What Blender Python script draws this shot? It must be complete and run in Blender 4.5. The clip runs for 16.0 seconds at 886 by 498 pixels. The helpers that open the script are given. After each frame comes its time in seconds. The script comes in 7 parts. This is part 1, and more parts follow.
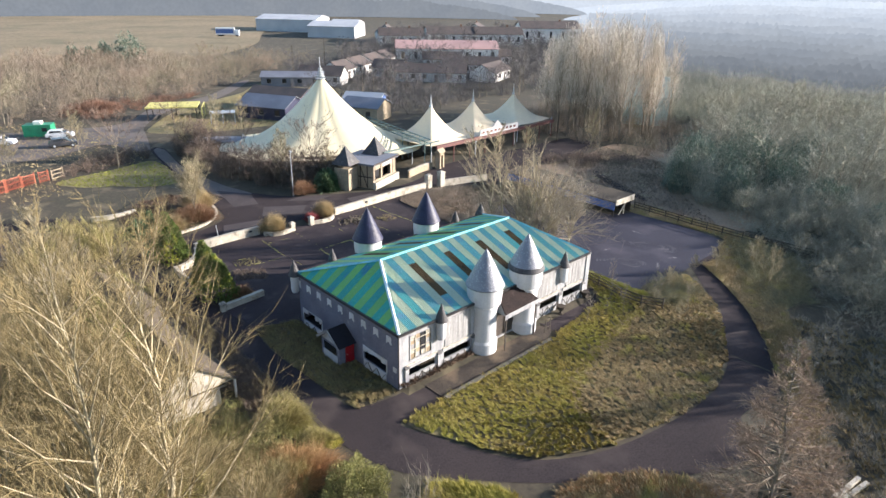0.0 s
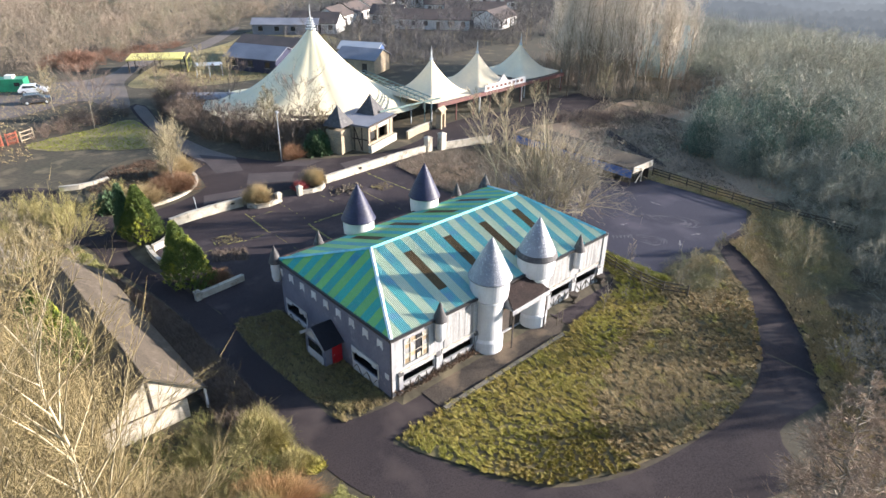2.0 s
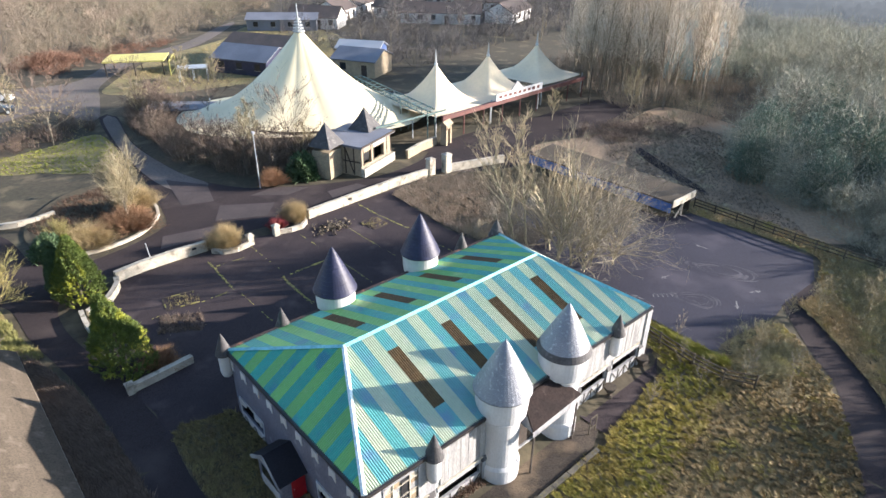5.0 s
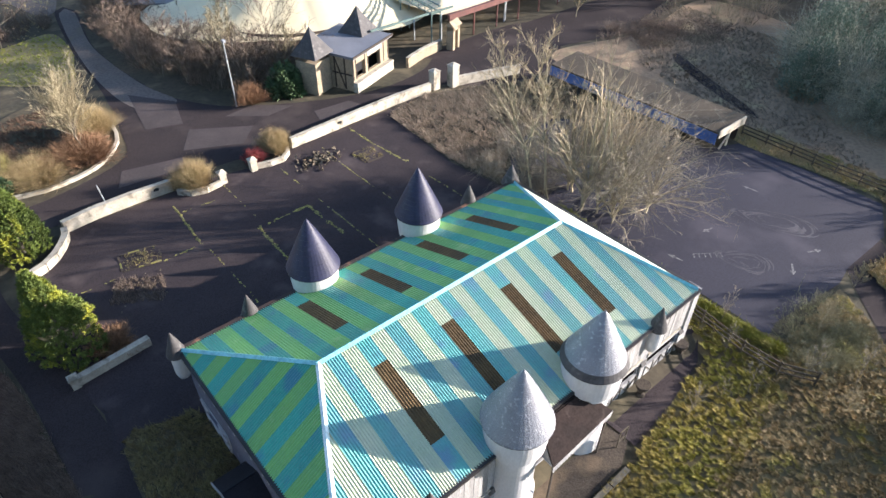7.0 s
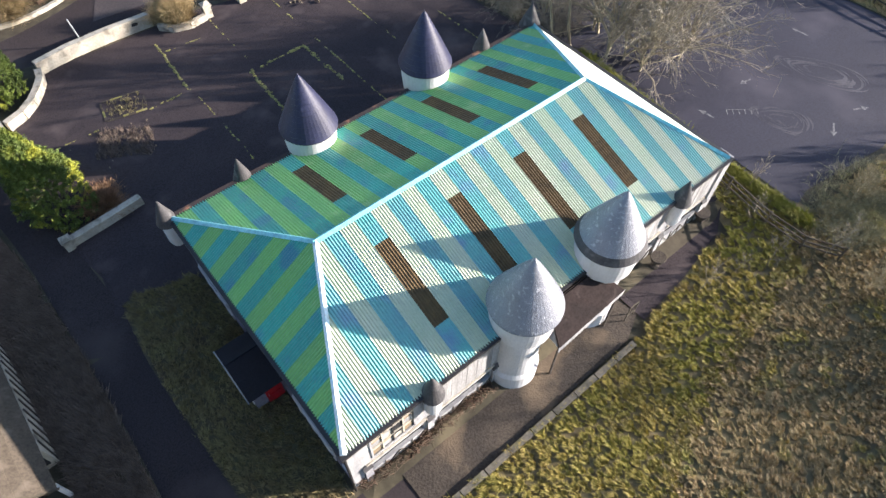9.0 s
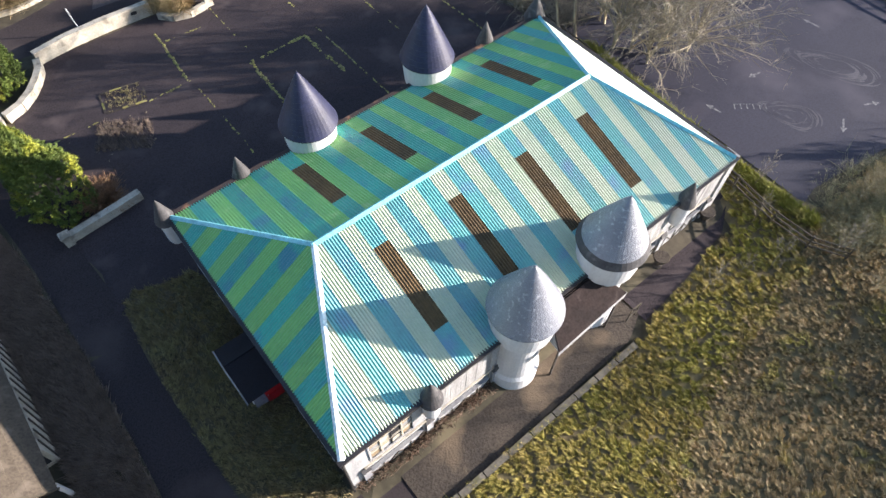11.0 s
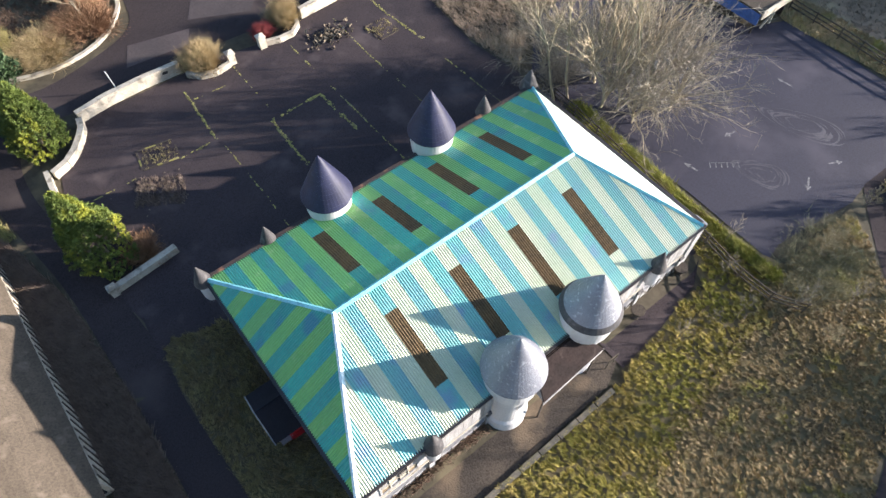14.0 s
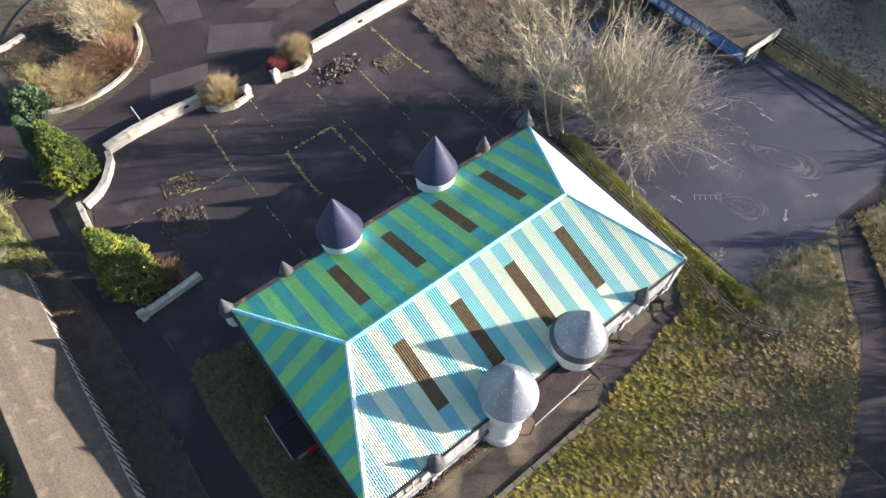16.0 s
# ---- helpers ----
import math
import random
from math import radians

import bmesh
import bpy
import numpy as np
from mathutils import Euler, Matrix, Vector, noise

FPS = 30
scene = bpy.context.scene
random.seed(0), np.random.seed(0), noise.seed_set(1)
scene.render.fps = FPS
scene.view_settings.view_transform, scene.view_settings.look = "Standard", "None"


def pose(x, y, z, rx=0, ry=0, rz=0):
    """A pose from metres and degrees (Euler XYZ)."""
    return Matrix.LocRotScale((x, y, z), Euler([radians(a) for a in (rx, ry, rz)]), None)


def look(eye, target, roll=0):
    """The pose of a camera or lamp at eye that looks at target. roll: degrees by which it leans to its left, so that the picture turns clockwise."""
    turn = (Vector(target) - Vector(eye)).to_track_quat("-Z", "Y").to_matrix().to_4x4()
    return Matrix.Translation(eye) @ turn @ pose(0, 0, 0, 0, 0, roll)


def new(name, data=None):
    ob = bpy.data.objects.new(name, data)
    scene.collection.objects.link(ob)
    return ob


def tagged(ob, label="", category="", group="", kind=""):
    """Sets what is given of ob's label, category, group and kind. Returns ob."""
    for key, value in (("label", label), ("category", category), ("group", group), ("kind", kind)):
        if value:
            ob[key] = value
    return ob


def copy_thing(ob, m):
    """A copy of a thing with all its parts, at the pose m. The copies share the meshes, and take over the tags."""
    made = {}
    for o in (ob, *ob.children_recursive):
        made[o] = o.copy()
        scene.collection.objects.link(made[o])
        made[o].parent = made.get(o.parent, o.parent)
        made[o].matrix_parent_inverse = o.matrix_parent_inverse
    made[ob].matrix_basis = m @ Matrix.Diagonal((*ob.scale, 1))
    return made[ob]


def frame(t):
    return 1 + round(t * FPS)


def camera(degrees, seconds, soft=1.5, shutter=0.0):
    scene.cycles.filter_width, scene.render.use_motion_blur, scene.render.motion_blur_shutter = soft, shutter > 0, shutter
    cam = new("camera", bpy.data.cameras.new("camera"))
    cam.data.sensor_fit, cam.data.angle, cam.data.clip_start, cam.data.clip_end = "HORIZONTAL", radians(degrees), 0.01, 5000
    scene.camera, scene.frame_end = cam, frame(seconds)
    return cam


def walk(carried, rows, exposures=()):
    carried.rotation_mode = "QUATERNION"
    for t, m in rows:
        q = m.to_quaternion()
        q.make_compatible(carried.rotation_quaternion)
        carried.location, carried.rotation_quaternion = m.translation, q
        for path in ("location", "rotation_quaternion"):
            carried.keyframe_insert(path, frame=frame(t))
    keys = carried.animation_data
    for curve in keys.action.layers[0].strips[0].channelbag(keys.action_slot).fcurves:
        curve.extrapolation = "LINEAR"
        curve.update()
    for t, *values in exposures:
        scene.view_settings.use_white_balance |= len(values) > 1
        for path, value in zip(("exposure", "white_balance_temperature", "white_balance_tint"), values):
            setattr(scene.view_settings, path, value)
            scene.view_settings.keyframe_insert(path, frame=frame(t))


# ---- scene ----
from mathutils import geometry

# ---- camera ----
cam = camera(70.5, 16.0)
PATH = [
    (0, -22.84, -28.414, 25.704, 67.153, -1.007, -42.864),
    (0.5, -21.794, -27.384, 25.675, 64.223, -0.991, -42.848),
    (1, -20.676, -26.229, 25.687, 62.262, -1.019, -42.807),
    (1.5, -19.515, -25.079, 25.691, 62.369, -1, -42.718),
    (2, -18.283, -23.864, 25.688, 62.486, -0.946, -42.589),
    (2.5, -17.006, -22.589, 25.695, 62.582, -0.914, -42.462),
    (3, -15.672, -21.268, 25.706, 62.679, -0.889, -42.323),
    (3.5, -14.268, -19.901, 25.734, 62.775, -0.857, -42.165),
    (4, -12.782, -18.482, 25.713, 62.87, -0.809, -41.96),
    (6.5, -5.152, -10.796, 25.671, 54.44, -0.587, -41.011),
    (7, -3.715, -9.129, 25.675, 50.838, -0.618, -40.853),
    (7.5, -2.533, -7.832, 25.674, 46.776, -0.554, -40.727),
    (8, -1.959, -7.194, 25.593, 42.653, -0.529, -40.524),
    (8.5, -1.782, -7.035, 25.481, 38.555, -0.562, -39.933),
    (9, -1.713, -6.97, 25.399, 34.971, -0.637, -39.56),
    (11.5, -0.845, -6.289, 25.934, 33.076, -0.459, -38.902),
    (12, -0.724, -6.179, 26.876, 32.916, -0.414, -38.833),
    (12.5, -0.647, -6.109, 27.841, 32.775, -0.354, -38.748),
    (13, -0.615, -6.077, 28.797, 32.665, -0.313, -38.656),
    (13.5, -0.585, -6.07, 29.755, 32.584, -0.271, -38.564),
    (14, -0.563, -6.049, 30.715, 32.524, -0.259, -38.495),
    (14.5, -0.534, -6.045, 31.654, 32.424, -0.214, -38.394),
    (15, -0.537, -6.04, 32.568, 32.334, -0.211, -38.321),
    (15.5, -0.539, -6.029, 33.469, 32.254, -0.179, -38.226),
    (16, -0.537, -6.033, 34.347, 32.203, -0.157, -38.16),
]
walk(cam, [(t, pose(x, y, z, rx, ry, rz)) for t, x, y, z, rx, ry, rz in PATH],
     [(0, 1.68, 6500, 13), (1.5, 1.8, 6500, 13), (4, 1.88, 6500, 13), (6.5, 1.74, 6500, 14), (9, 1.76, 6500, 14), (12.5, 1.74, 6500, 14), (16, 1.86, 6500, 13)])

# ---- world, sun, exposure ----
SUN = Vector((0.807, -0.53, 0.262)).normalized()
world = bpy.data.worlds.new("sky")
world.use_nodes = True
scene.world = world
_nt = world.node_tree
_bg = _nt.nodes["Background"]
_sky = _nt.nodes.new("ShaderNodeTexSky")
_sky.sky_type = "NISHITA"
_sky.sun_disc = False
_sky.sun_elevation = math.asin(SUN.z)
_sky.sun_rotation = math.atan2(SUN.x, SUN.y)
_sky.air_density, _sky.dust_density, _sky.ozone_density = 1.0, 0.6, 2.0
_nt.links.new(_sky.outputs[0], _bg.inputs[0])
_bg.inputs[1].default_value = 0.108
_sl = bpy.data.lights.new("sun", "SUN")
_sl.energy, _sl.angle, _sl.color = 5.0, radians(0.6), (1.0, 0.92, 0.84)
_so = new("sun", _sl)
_so.matrix_world = look(SUN * 200, (0, 0, 0))


# ---- mesh and material helpers ----
class Geo:
    """Vertices and faces of one mesh."""

    def __init__(self):
        self.v, self.f = [], []

    def add(self, verts, faces):
        o = len(self.v)
        self.v += [tuple(p) for p in verts]
        self.f += [tuple(i + o for i in q) for q in faces]
        return self

    def box(self, x0, y0, z0, x1, y1, z1):
        return self.add([(x0, y0, z0), (x1, y0, z0), (x1, y1, z0), (x0, y1, z0), (x0, y0, z1), (x1, y0, z1), (x1, y1, z1), (x0, y1, z1)],
                        [(0, 3, 2, 1), (4, 5, 6, 7), (0, 1, 5, 4), (1, 2, 6, 5), (2, 3, 7, 6), (3, 0, 4, 7)])

    def bar(self, a, b, w, h=None):
        """A square bar from a to b."""
        a, b = Vector(a), Vector(b)
        d = (b - a).normalized()
        s = d.cross(Vector((0, 0, 1)))
        s = Vector((1, 0, 0)) if s.length < 1e-3 else s.normalized()
        u = s.cross(d)
        h = w if h is None else h
        q = [s * (w / 2 * i) + u * (h / 2 * j) for i, j in ((-1, -1), (1, -1), (1, 1), (-1, 1))]
        return self.add([a + k for k in q] + [b + k for k in q], [(3, 2, 1, 0), (4, 5, 6, 7), (0, 1, 5, 4), (1, 2, 6, 5), (2, 3, 7, 6), (3, 0, 4, 7)])

    def lathe(self, cx, cy, profile, n=32, a0=0.0, a1=360.0):
        """Rings (r, z) about an upright axis."""
        full = abs(a1 - a0 - 360) < 1e-6
        m = n if full else n + 1
        vs = [(cx + r * math.cos(radians(a0 + (a1 - a0) * i / n)), cy + r * math.sin(radians(a0 + (a1 - a0) * i / n)), z) for r, z in profile for i in range(m)]
        fs = []
        for k in range(len(profile) - 1):
            for i in range(n):
                j = (i + 1) % m
                fs.append((k * m + i, k * m + j, (k + 1) * m + j, (k + 1) * m + i))
        return self.add(vs, fs)

    def tube(self, pts, radii, n=6):
        pts = [Vector(p) for p in pts]
        vs, fs = [], []
        for i, p in enumerate(pts):
            d = (pts[min(i + 1, len(pts) - 1)] - pts[max(i - 1, 0)]).normalized()
            s = d.cross(Vector((0.31, 0.17, 0.93)))
            s = Vector((1, 0, 0)) if s.length < 1e-3 else s.normalized()
            u = s.cross(d)
            vs += [p + (s * math.cos(2 * math.pi * k / n) + u * math.sin(2 * math.pi * k / n)) * radii[i] for k in range(n)]
        for i in range(len(pts) - 1):
            for k in range(n):
                fs.append((i * n + k, i * n + (k + 1) % n, (i + 1) * n + (k + 1) % n, (i + 1) * n + k))
        fs.append(tuple(range(n))[::-1])
        fs.append(tuple((len(pts) - 1) * n + k for k in range(n)))
        return self.add(vs, fs)

    def prism(self, outline, z0, z1):
        n = len(outline)
        return self.add([(x, y, z0) for x, y in outline] + [(x, y, z1) for x, y in outline],
                        [tuple(range(n))[::-1], tuple(range(n, 2 * n))] + [(i, (i + 1) % n, n + (i + 1) % n, n + i) for i in range(n)])

    def slab(self, quad, thick):
        """A plate: four corners and a thickness along their normal."""
        q = [Vector(p) for p in quad]
        nrm = (q[1] - q[0]).cross(q[3] - q[0]).normalized() * thick
        return self.add(q + [p + nrm for p in q], [(3, 2, 1, 0), (4, 5, 6, 7), (0, 1, 5, 4), (1, 2, 6, 5), (2, 3, 7, 6), (3, 0, 4, 7)])

    def mesh(self, name):
        me = bpy.data.meshes.new(name)
        me.from_pydata(self.v, [], self.f)
        me.update()
        return me


def part(name, geo, material, parent=None, label="", smooth=False):
    """One mesh object, under a thing or a part."""
    me = geo.mesh(name) if isinstance(geo, Geo) else geo
    if not me.materials:
        me.materials.append(material)
    if smooth:
        me.polygons.foreach_set("use_smooth", [True] * len(me.polygons))
    ob = new(name, me)
    if parent is not None:
        ob.parent = parent
    return tagged(ob, label)


def thing(name, label, category, x=0.0, y=0.0, z=0.0, rz=0.0, group="", kind=""):
    ob = new(name)
    ob.empty_display_size = 0.2
    ob.matrix_basis = pose(x, y, z, 0, 0, rz)
    return tagged(ob, label, category, group, kind)


def paint(name, colour, colour2=None, rough=0.7, metal=0.0, scale=1.0, bump=0.15, fine=14.0, spots=None, spot_scale=1.2, spot_at=0.62, vary=0.0, stretch=(1, 1, 1), spec=0.4, island=0.0, coat=0.0, grain=0.62, coat_ior=2.3):
    """A surface with grain and stains at two scales in metres; spots: a third colour of wear; vary: by object, island: by loose piece."""
    m = bpy.data.materials.new(name)
    m.use_nodes = True
    nt = m.node_tree
    b = nt.nodes["Principled BSDF"]
    b.inputs["Roughness"].default_value = rough
    b.inputs["Metallic"].default_value = metal
    b.inputs["Specular IOR Level"].default_value = spec
    b.inputs["Coat Weight"].default_value = coat
    b.inputs["Coat Roughness"].default_value = 0.55
    b.inputs["Coat IOR"].default_value = coat_ior
    pos = nt.nodes.new("ShaderNodeNewGeometry")
    mp = nt.nodes.new("ShaderNodeMapping")
    mp.inputs["Scale"].default_value = stretch
    nt.links.new(pos.outputs["Position"], mp.inputs[0])

    def noise_at(s, detail=4.0):
        n = nt.nodes.new("ShaderNodeTexNoise")
        n.inputs["Scale"].default_value = s
        n.inputs["Detail"].default_value = detail
        nt.links.new(mp.outputs[0], n.inputs["Vector"])
        return n

    def ramp(src, lo, hi):
        r = nt.nodes.new("ShaderNodeMapRange")
        r.inputs["From Min"].default_value, r.inputs["From Max"].default_value = lo, hi
        nt.links.new(src, r.inputs["Value"])
        return r.outputs[0]

    def mix(fac, a, c, mode="MIX"):
        x = nt.nodes.new("ShaderNodeMix")
        x.data_type, x.blend_type = "RGBA", mode
        for s, val in ((x.inputs[0], fac), (x.inputs[6], a), (x.inputs[7], c)):
            if isinstance(val, (float, int)):
                s.default_value = val
            elif isinstance(val, tuple):
                s.default_value = (*val, 1)
            else:
                nt.links.new(val, s)
        return x.outputs[2]

    colour2 = colour2 or tuple(c * 0.72 for c in colour)
    big, small = noise_at(scale), noise_at(fine, 6.0)
    col = mix(ramp(big.outputs[0], 0.35, 0.65), colour, colour2)
    col = mix(ramp(small.outputs[0], 0.4, 0.75), col, mix(1.0, col, (grain, grain, grain), "MULTIPLY"))
    if spots:
        sp = noise_at(spot_scale, 7.0)
        col = mix(ramp(sp.outputs[0], spot_at - 0.03, spot_at + 0.1), col, spots)
    if vary or island:
        val = nt.nodes.new("ShaderNodeObjectInfo").outputs["Random"] if vary else pos.outputs["Random Per Island"]
        k = vary or island
        hs = nt.nodes.new("ShaderNodeHueSaturation")
        r = nt.nodes.new("ShaderNodeMapRange")
        r.inputs["To Min"].default_value, r.inputs["To Max"].default_value = 1 - k, 1 + k
        nt.links.new(val, r.inputs["Value"])
        nt.links.new(r.outputs[0], hs.inputs["Value"])
        nt.links.new(col, hs.inputs["Color"])
        col = hs.outputs[0]
    nt.links.new(col, b.inputs["Base Color"])
    if bump:
        bp = nt.nodes.new("ShaderNodeBump")
        bp.inputs["Strength"].default_value = bump
        bp.inputs["Distance"].default_value = 0.05
        nt.links.new(small.outputs[0], bp.inputs["Height"])
        nt.links.new(bp.outputs[0], b.inputs["Normal"])
    return m


# ---- materials ----
M = dict(
    scrub=paint("scrub_ground", (0.07, 0.056, 0.036), (0.05, 0.045, 0.027), 0.95, scale=0.12, fine=2.2, bump=0.6, spots=(0.12, 0.098, 0.058), spot_scale=0.35, spot_at=0.57),
    field=paint("field_grass", (0.25, 0.19, 0.11), (0.19, 0.15, 0.085), 0.95, scale=0.03, fine=0.5, bump=0.4, spots=(0.13, 0.11, 0.06), spot_scale=0.05, spot_at=0.58),
    woodfloor=paint("leaf_litter", (0.1, 0.075, 0.045), (0.06, 0.055, 0.03), 0.95, scale=0.2, fine=3, bump=0.6),
    tussock=paint("tussock_soil", (0.17, 0.138, 0.062), (0.15, 0.115, 0.06), 0.95, scale=0.25, fine=3.5, bump=0.7, spots=(0.11, 0.085, 0.045), spot_scale=0.6, spot_at=0.56),
    meadow=paint("dull_meadow", (0.31, 0.215, 0.135), (0.24, 0.17, 0.11), 0.95, scale=0.2, fine=3, bump=0.6, spots=(0.31, 0.25, 0.14), spot_scale=0.3, spot_at=0.58),
    grass=paint("rough_grass", (0.24, 0.205, 0.085), (0.21, 0.17, 0.08), 0.95, scale=0.25, fine=3.5, bump=0.7, spots=(0.15, 0.12, 0.055), spot_scale=0.6, spot_at=0.56),
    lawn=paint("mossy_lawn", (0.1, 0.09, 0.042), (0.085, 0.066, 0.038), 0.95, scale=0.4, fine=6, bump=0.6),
    moss=paint("olive_blades", (0.27, 0.23, 0.1), (0.22, 0.17, 0.085), 0.95, scale=0.8, fine=8, bump=0.0, island=0.3),
    dull=paint("dull_blades", (0.435, 0.335, 0.172), (0.365, 0.275, 0.147), 0.8, scale=0.3, fine=5, bump=0.0, spots=(0.385, 0.34, 0.1), spot_scale=0.5, spot_at=0.58, island=0.15),
    lime=paint("lime_grass", (0.29, 0.29, 0.05), (0.24, 0.25, 0.05), 0.85, scale=0.6, fine=5, bump=0.0, spots=(0.2, 0.16, 0.06), spot_scale=0.7, spot_at=0.6, island=0.25),
    blade=paint("grass_blade", (0.345, 0.315, 0.06), (0.365, 0.28, 0.078), 0.8, scale=0.22, fine=5, bump=0.0, spots=(0.28, 0.215, 0.075), spot_scale=0.5, spot_at=0.6, island=0.2),
    weed=paint("dead_weeds", (0.14, 0.085, 0.055), (0.09, 0.06, 0.04), 0.9, scale=0.8, fine=6, bump=0.0, island=0.35),
    dry=paint("dry_grass", (0.33, 0.25, 0.12), (0.22, 0.165, 0.075), 0.85, scale=0.3, fine=5, bump=0.0, island=0.35),
    cushion=paint("moss_cushion", (0.27, 0.245, 0.07), (0.19, 0.17, 0.06), 0.95, scale=1.5, fine=12, bump=0.0, spots=(0.2, 0.17, 0.11), spot_scale=1.1, spot_at=0.62, island=0.3),
    asphalt=paint("asphalt", (0.06, 0.047, 0.048), (0.043, 0.035, 0.038), 0.92, scale=0.25, fine=18, bump=0.25, spots=(0.078, 0.061, 0.06), spot_scale=0.35, spot_at=0.58, spec=0.15, grain=0.42),
    asphalt2=paint("old_asphalt", (0.051, 0.041, 0.041), (0.036, 0.03, 0.032), 0.95, scale=0.12, fine=15, bump=0.25, spots=(0.066, 0.053, 0.05), spot_scale=0.2, spot_at=0.56, spec=0.1, grain=0.5),
    patch=paint("patched_asphalt", (0.078, 0.063, 0.062), (0.06, 0.05, 0.05), 0.9, scale=0.4, fine=12, bump=0.2, spec=0.25),
    tarmac=paint("yard_tarmac", (0.036, 0.035, 0.053), (0.027, 0.0265, 0.042), 0.75, scale=0.15, fine=16, bump=0.12, spots=(0.056, 0.05, 0.066), spot_scale=0.16, spot_at=0.56, spec=0.3, grain=0.5),
    concrete=paint("concrete", (0.088, 0.071, 0.055), (0.056, 0.047, 0.039), 0.92, scale=0.55, fine=11, bump=0.5, spots=(0.15, 0.112, 0.075), spot_scale=0.34, spot_at=0.58, grain=0.5, spec=0.2),
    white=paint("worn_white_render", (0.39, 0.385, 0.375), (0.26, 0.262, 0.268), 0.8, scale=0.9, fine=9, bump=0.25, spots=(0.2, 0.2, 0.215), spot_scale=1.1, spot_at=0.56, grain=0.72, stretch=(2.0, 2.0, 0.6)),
    kerb=paint("pale_kerb", (0.19, 0.168, 0.13), (0.13, 0.115, 0.09), 0.9, scale=1.2, fine=9, bump=0.3, spots=(0.1, 0.095, 0.055), spot_scale=1.4, spot_at=0.56, vary=0.2),
    gravel=paint("pale_gravel", (0.15, 0.125, 0.112), (0.11, 0.094, 0.084), 0.95, scale=0.15, fine=4, bump=0.3, spots=(0.13, 0.11, 0.08), spot_scale=0.3, spot_at=0.6),
    brown_twig=paint("brown_scrub_twigs", (0.3, 0.235, 0.175), (0.21, 0.175, 0.13), 0.9, scale=0.05, fine=0.6, bump=0.0, spots=(0.22, 0.2, 0.13), spot_scale=0.09, spot_at=0.56, island=0.3),
    # estate twigs darkened: the shade they stand in is put into the colour
    wood_shaded=paint("estate_twigs", (0.15, 0.138, 0.135), (0.115, 0.108, 0.107), 0.9, scale=0.08, fine=2, bump=0.0, island=0.3),
    wood_edge=paint("wood_edge_twigs", (0.31, 0.295, 0.22), (0.25, 0.24, 0.18), 0.9, scale=0.1, fine=2, bump=0.0, island=0.3),
    bramble=paint("bramble_stems", (0.26, 0.24, 0.13), (0.2, 0.19, 0.12), 0.9, scale=0.4, fine=3, bump=0.0, spots=(0.33, 0.3, 0.12), spot_scale=0.4, spot_at=0.6, island=0.3),
    # woodland twigs lightened: the haze over the wood is put into their colour
    wood_twig=paint("woodland_twigs", (0.43, 0.405, 0.31), (0.36, 0.345, 0.265), 0.9, scale=0.05, fine=0.6, bump=0.0, spots=(0.31, 0.3, 0.25), spot_scale=0.07, spot_at=0.56, island=0.3),
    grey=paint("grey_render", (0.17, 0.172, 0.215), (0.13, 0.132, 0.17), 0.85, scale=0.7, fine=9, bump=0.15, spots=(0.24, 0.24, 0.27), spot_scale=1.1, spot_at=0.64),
    tower=paint("white_tower_render", (0.56, 0.555, 0.55), (0.46, 0.46, 0.46), 0.75, scale=0.6, fine=8, bump=0.2, spots=(0.44, 0.43, 0.41), spot_scale=1.3, spot_at=0.64, grain=0.88, stretch=(1.5, 1.5, 0.6)),
    coping=paint("white_coping", (0.5, 0.455, 0.37), (0.37, 0.335, 0.27), 0.85, scale=1.1, fine=9, bump=0.15, spots=(0.2, 0.18, 0.14), spot_scale=1.6, spot_at=0.57, grain=0.75),
    brick=paint("brick_top", (0.32, 0.17, 0.11), (0.24, 0.13, 0.09), 0.9, scale=3, fine=12, bump=0.2),
    board=paint("timber_board", (0.34, 0.25, 0.15), (0.25, 0.19, 0.12), 0.85, scale=2, fine=12, bump=0.2, vary=0.25),
    clad=paint("silver_boards", (0.33, 0.325, 0.315), (0.23, 0.225, 0.22), 0.85, scale=1.1, fine=10, bump=0.2, vary=0.16, stretch=(3, 3, 0.5)),
    # near-black base colour stands in for unlit insides and open gaps
    dark=paint("dark_interior", (0.02, 0.02, 0.022), (0.012, 0.012, 0.014), 0.9, bump=0.0),
    gutter=paint("black_gutter", (0.035, 0.03, 0.03), (0.02, 0.02, 0.02), 0.5, bump=0.0),
    rust=paint("rusty_gutter", (0.035, 0.028, 0.026), (0.05, 0.03, 0.024), 0.7, scale=2, bump=0.2, spots=(0.24, 0.12, 0.07), spot_scale=1.6, spot_at=0.6),
    red=paint("red_door_paint", (0.4, 0.012, 0.018), (0.3, 0.012, 0.018), 0.45, bump=0.05),
    cone=paint("lichen_felt", (0.15, 0.163, 0.195), (0.115, 0.125, 0.155), 0.45, scale=1.2, fine=20, bump=0.7, spots=(0.3, 0.31, 0.33), spot_scale=6.0, spot_at=0.6, coat=0.5),
    navy=paint("navy_felt", (0.027, 0.03, 0.066), (0.02, 0.022, 0.048), 0.5, scale=1.2, fine=10, bump=0.1, spots=(0.05, 0.052, 0.1), spot_scale=2, spot_at=0.64, spec=0.3),
    turret=paint("turret_felt", (0.07, 0.066, 0.066), (0.045, 0.043, 0.045), 0.7, scale=2, fine=12, bump=0.15, spots=(0.11, 0.105, 0.1), spot_scale=3, spot_at=0.6),
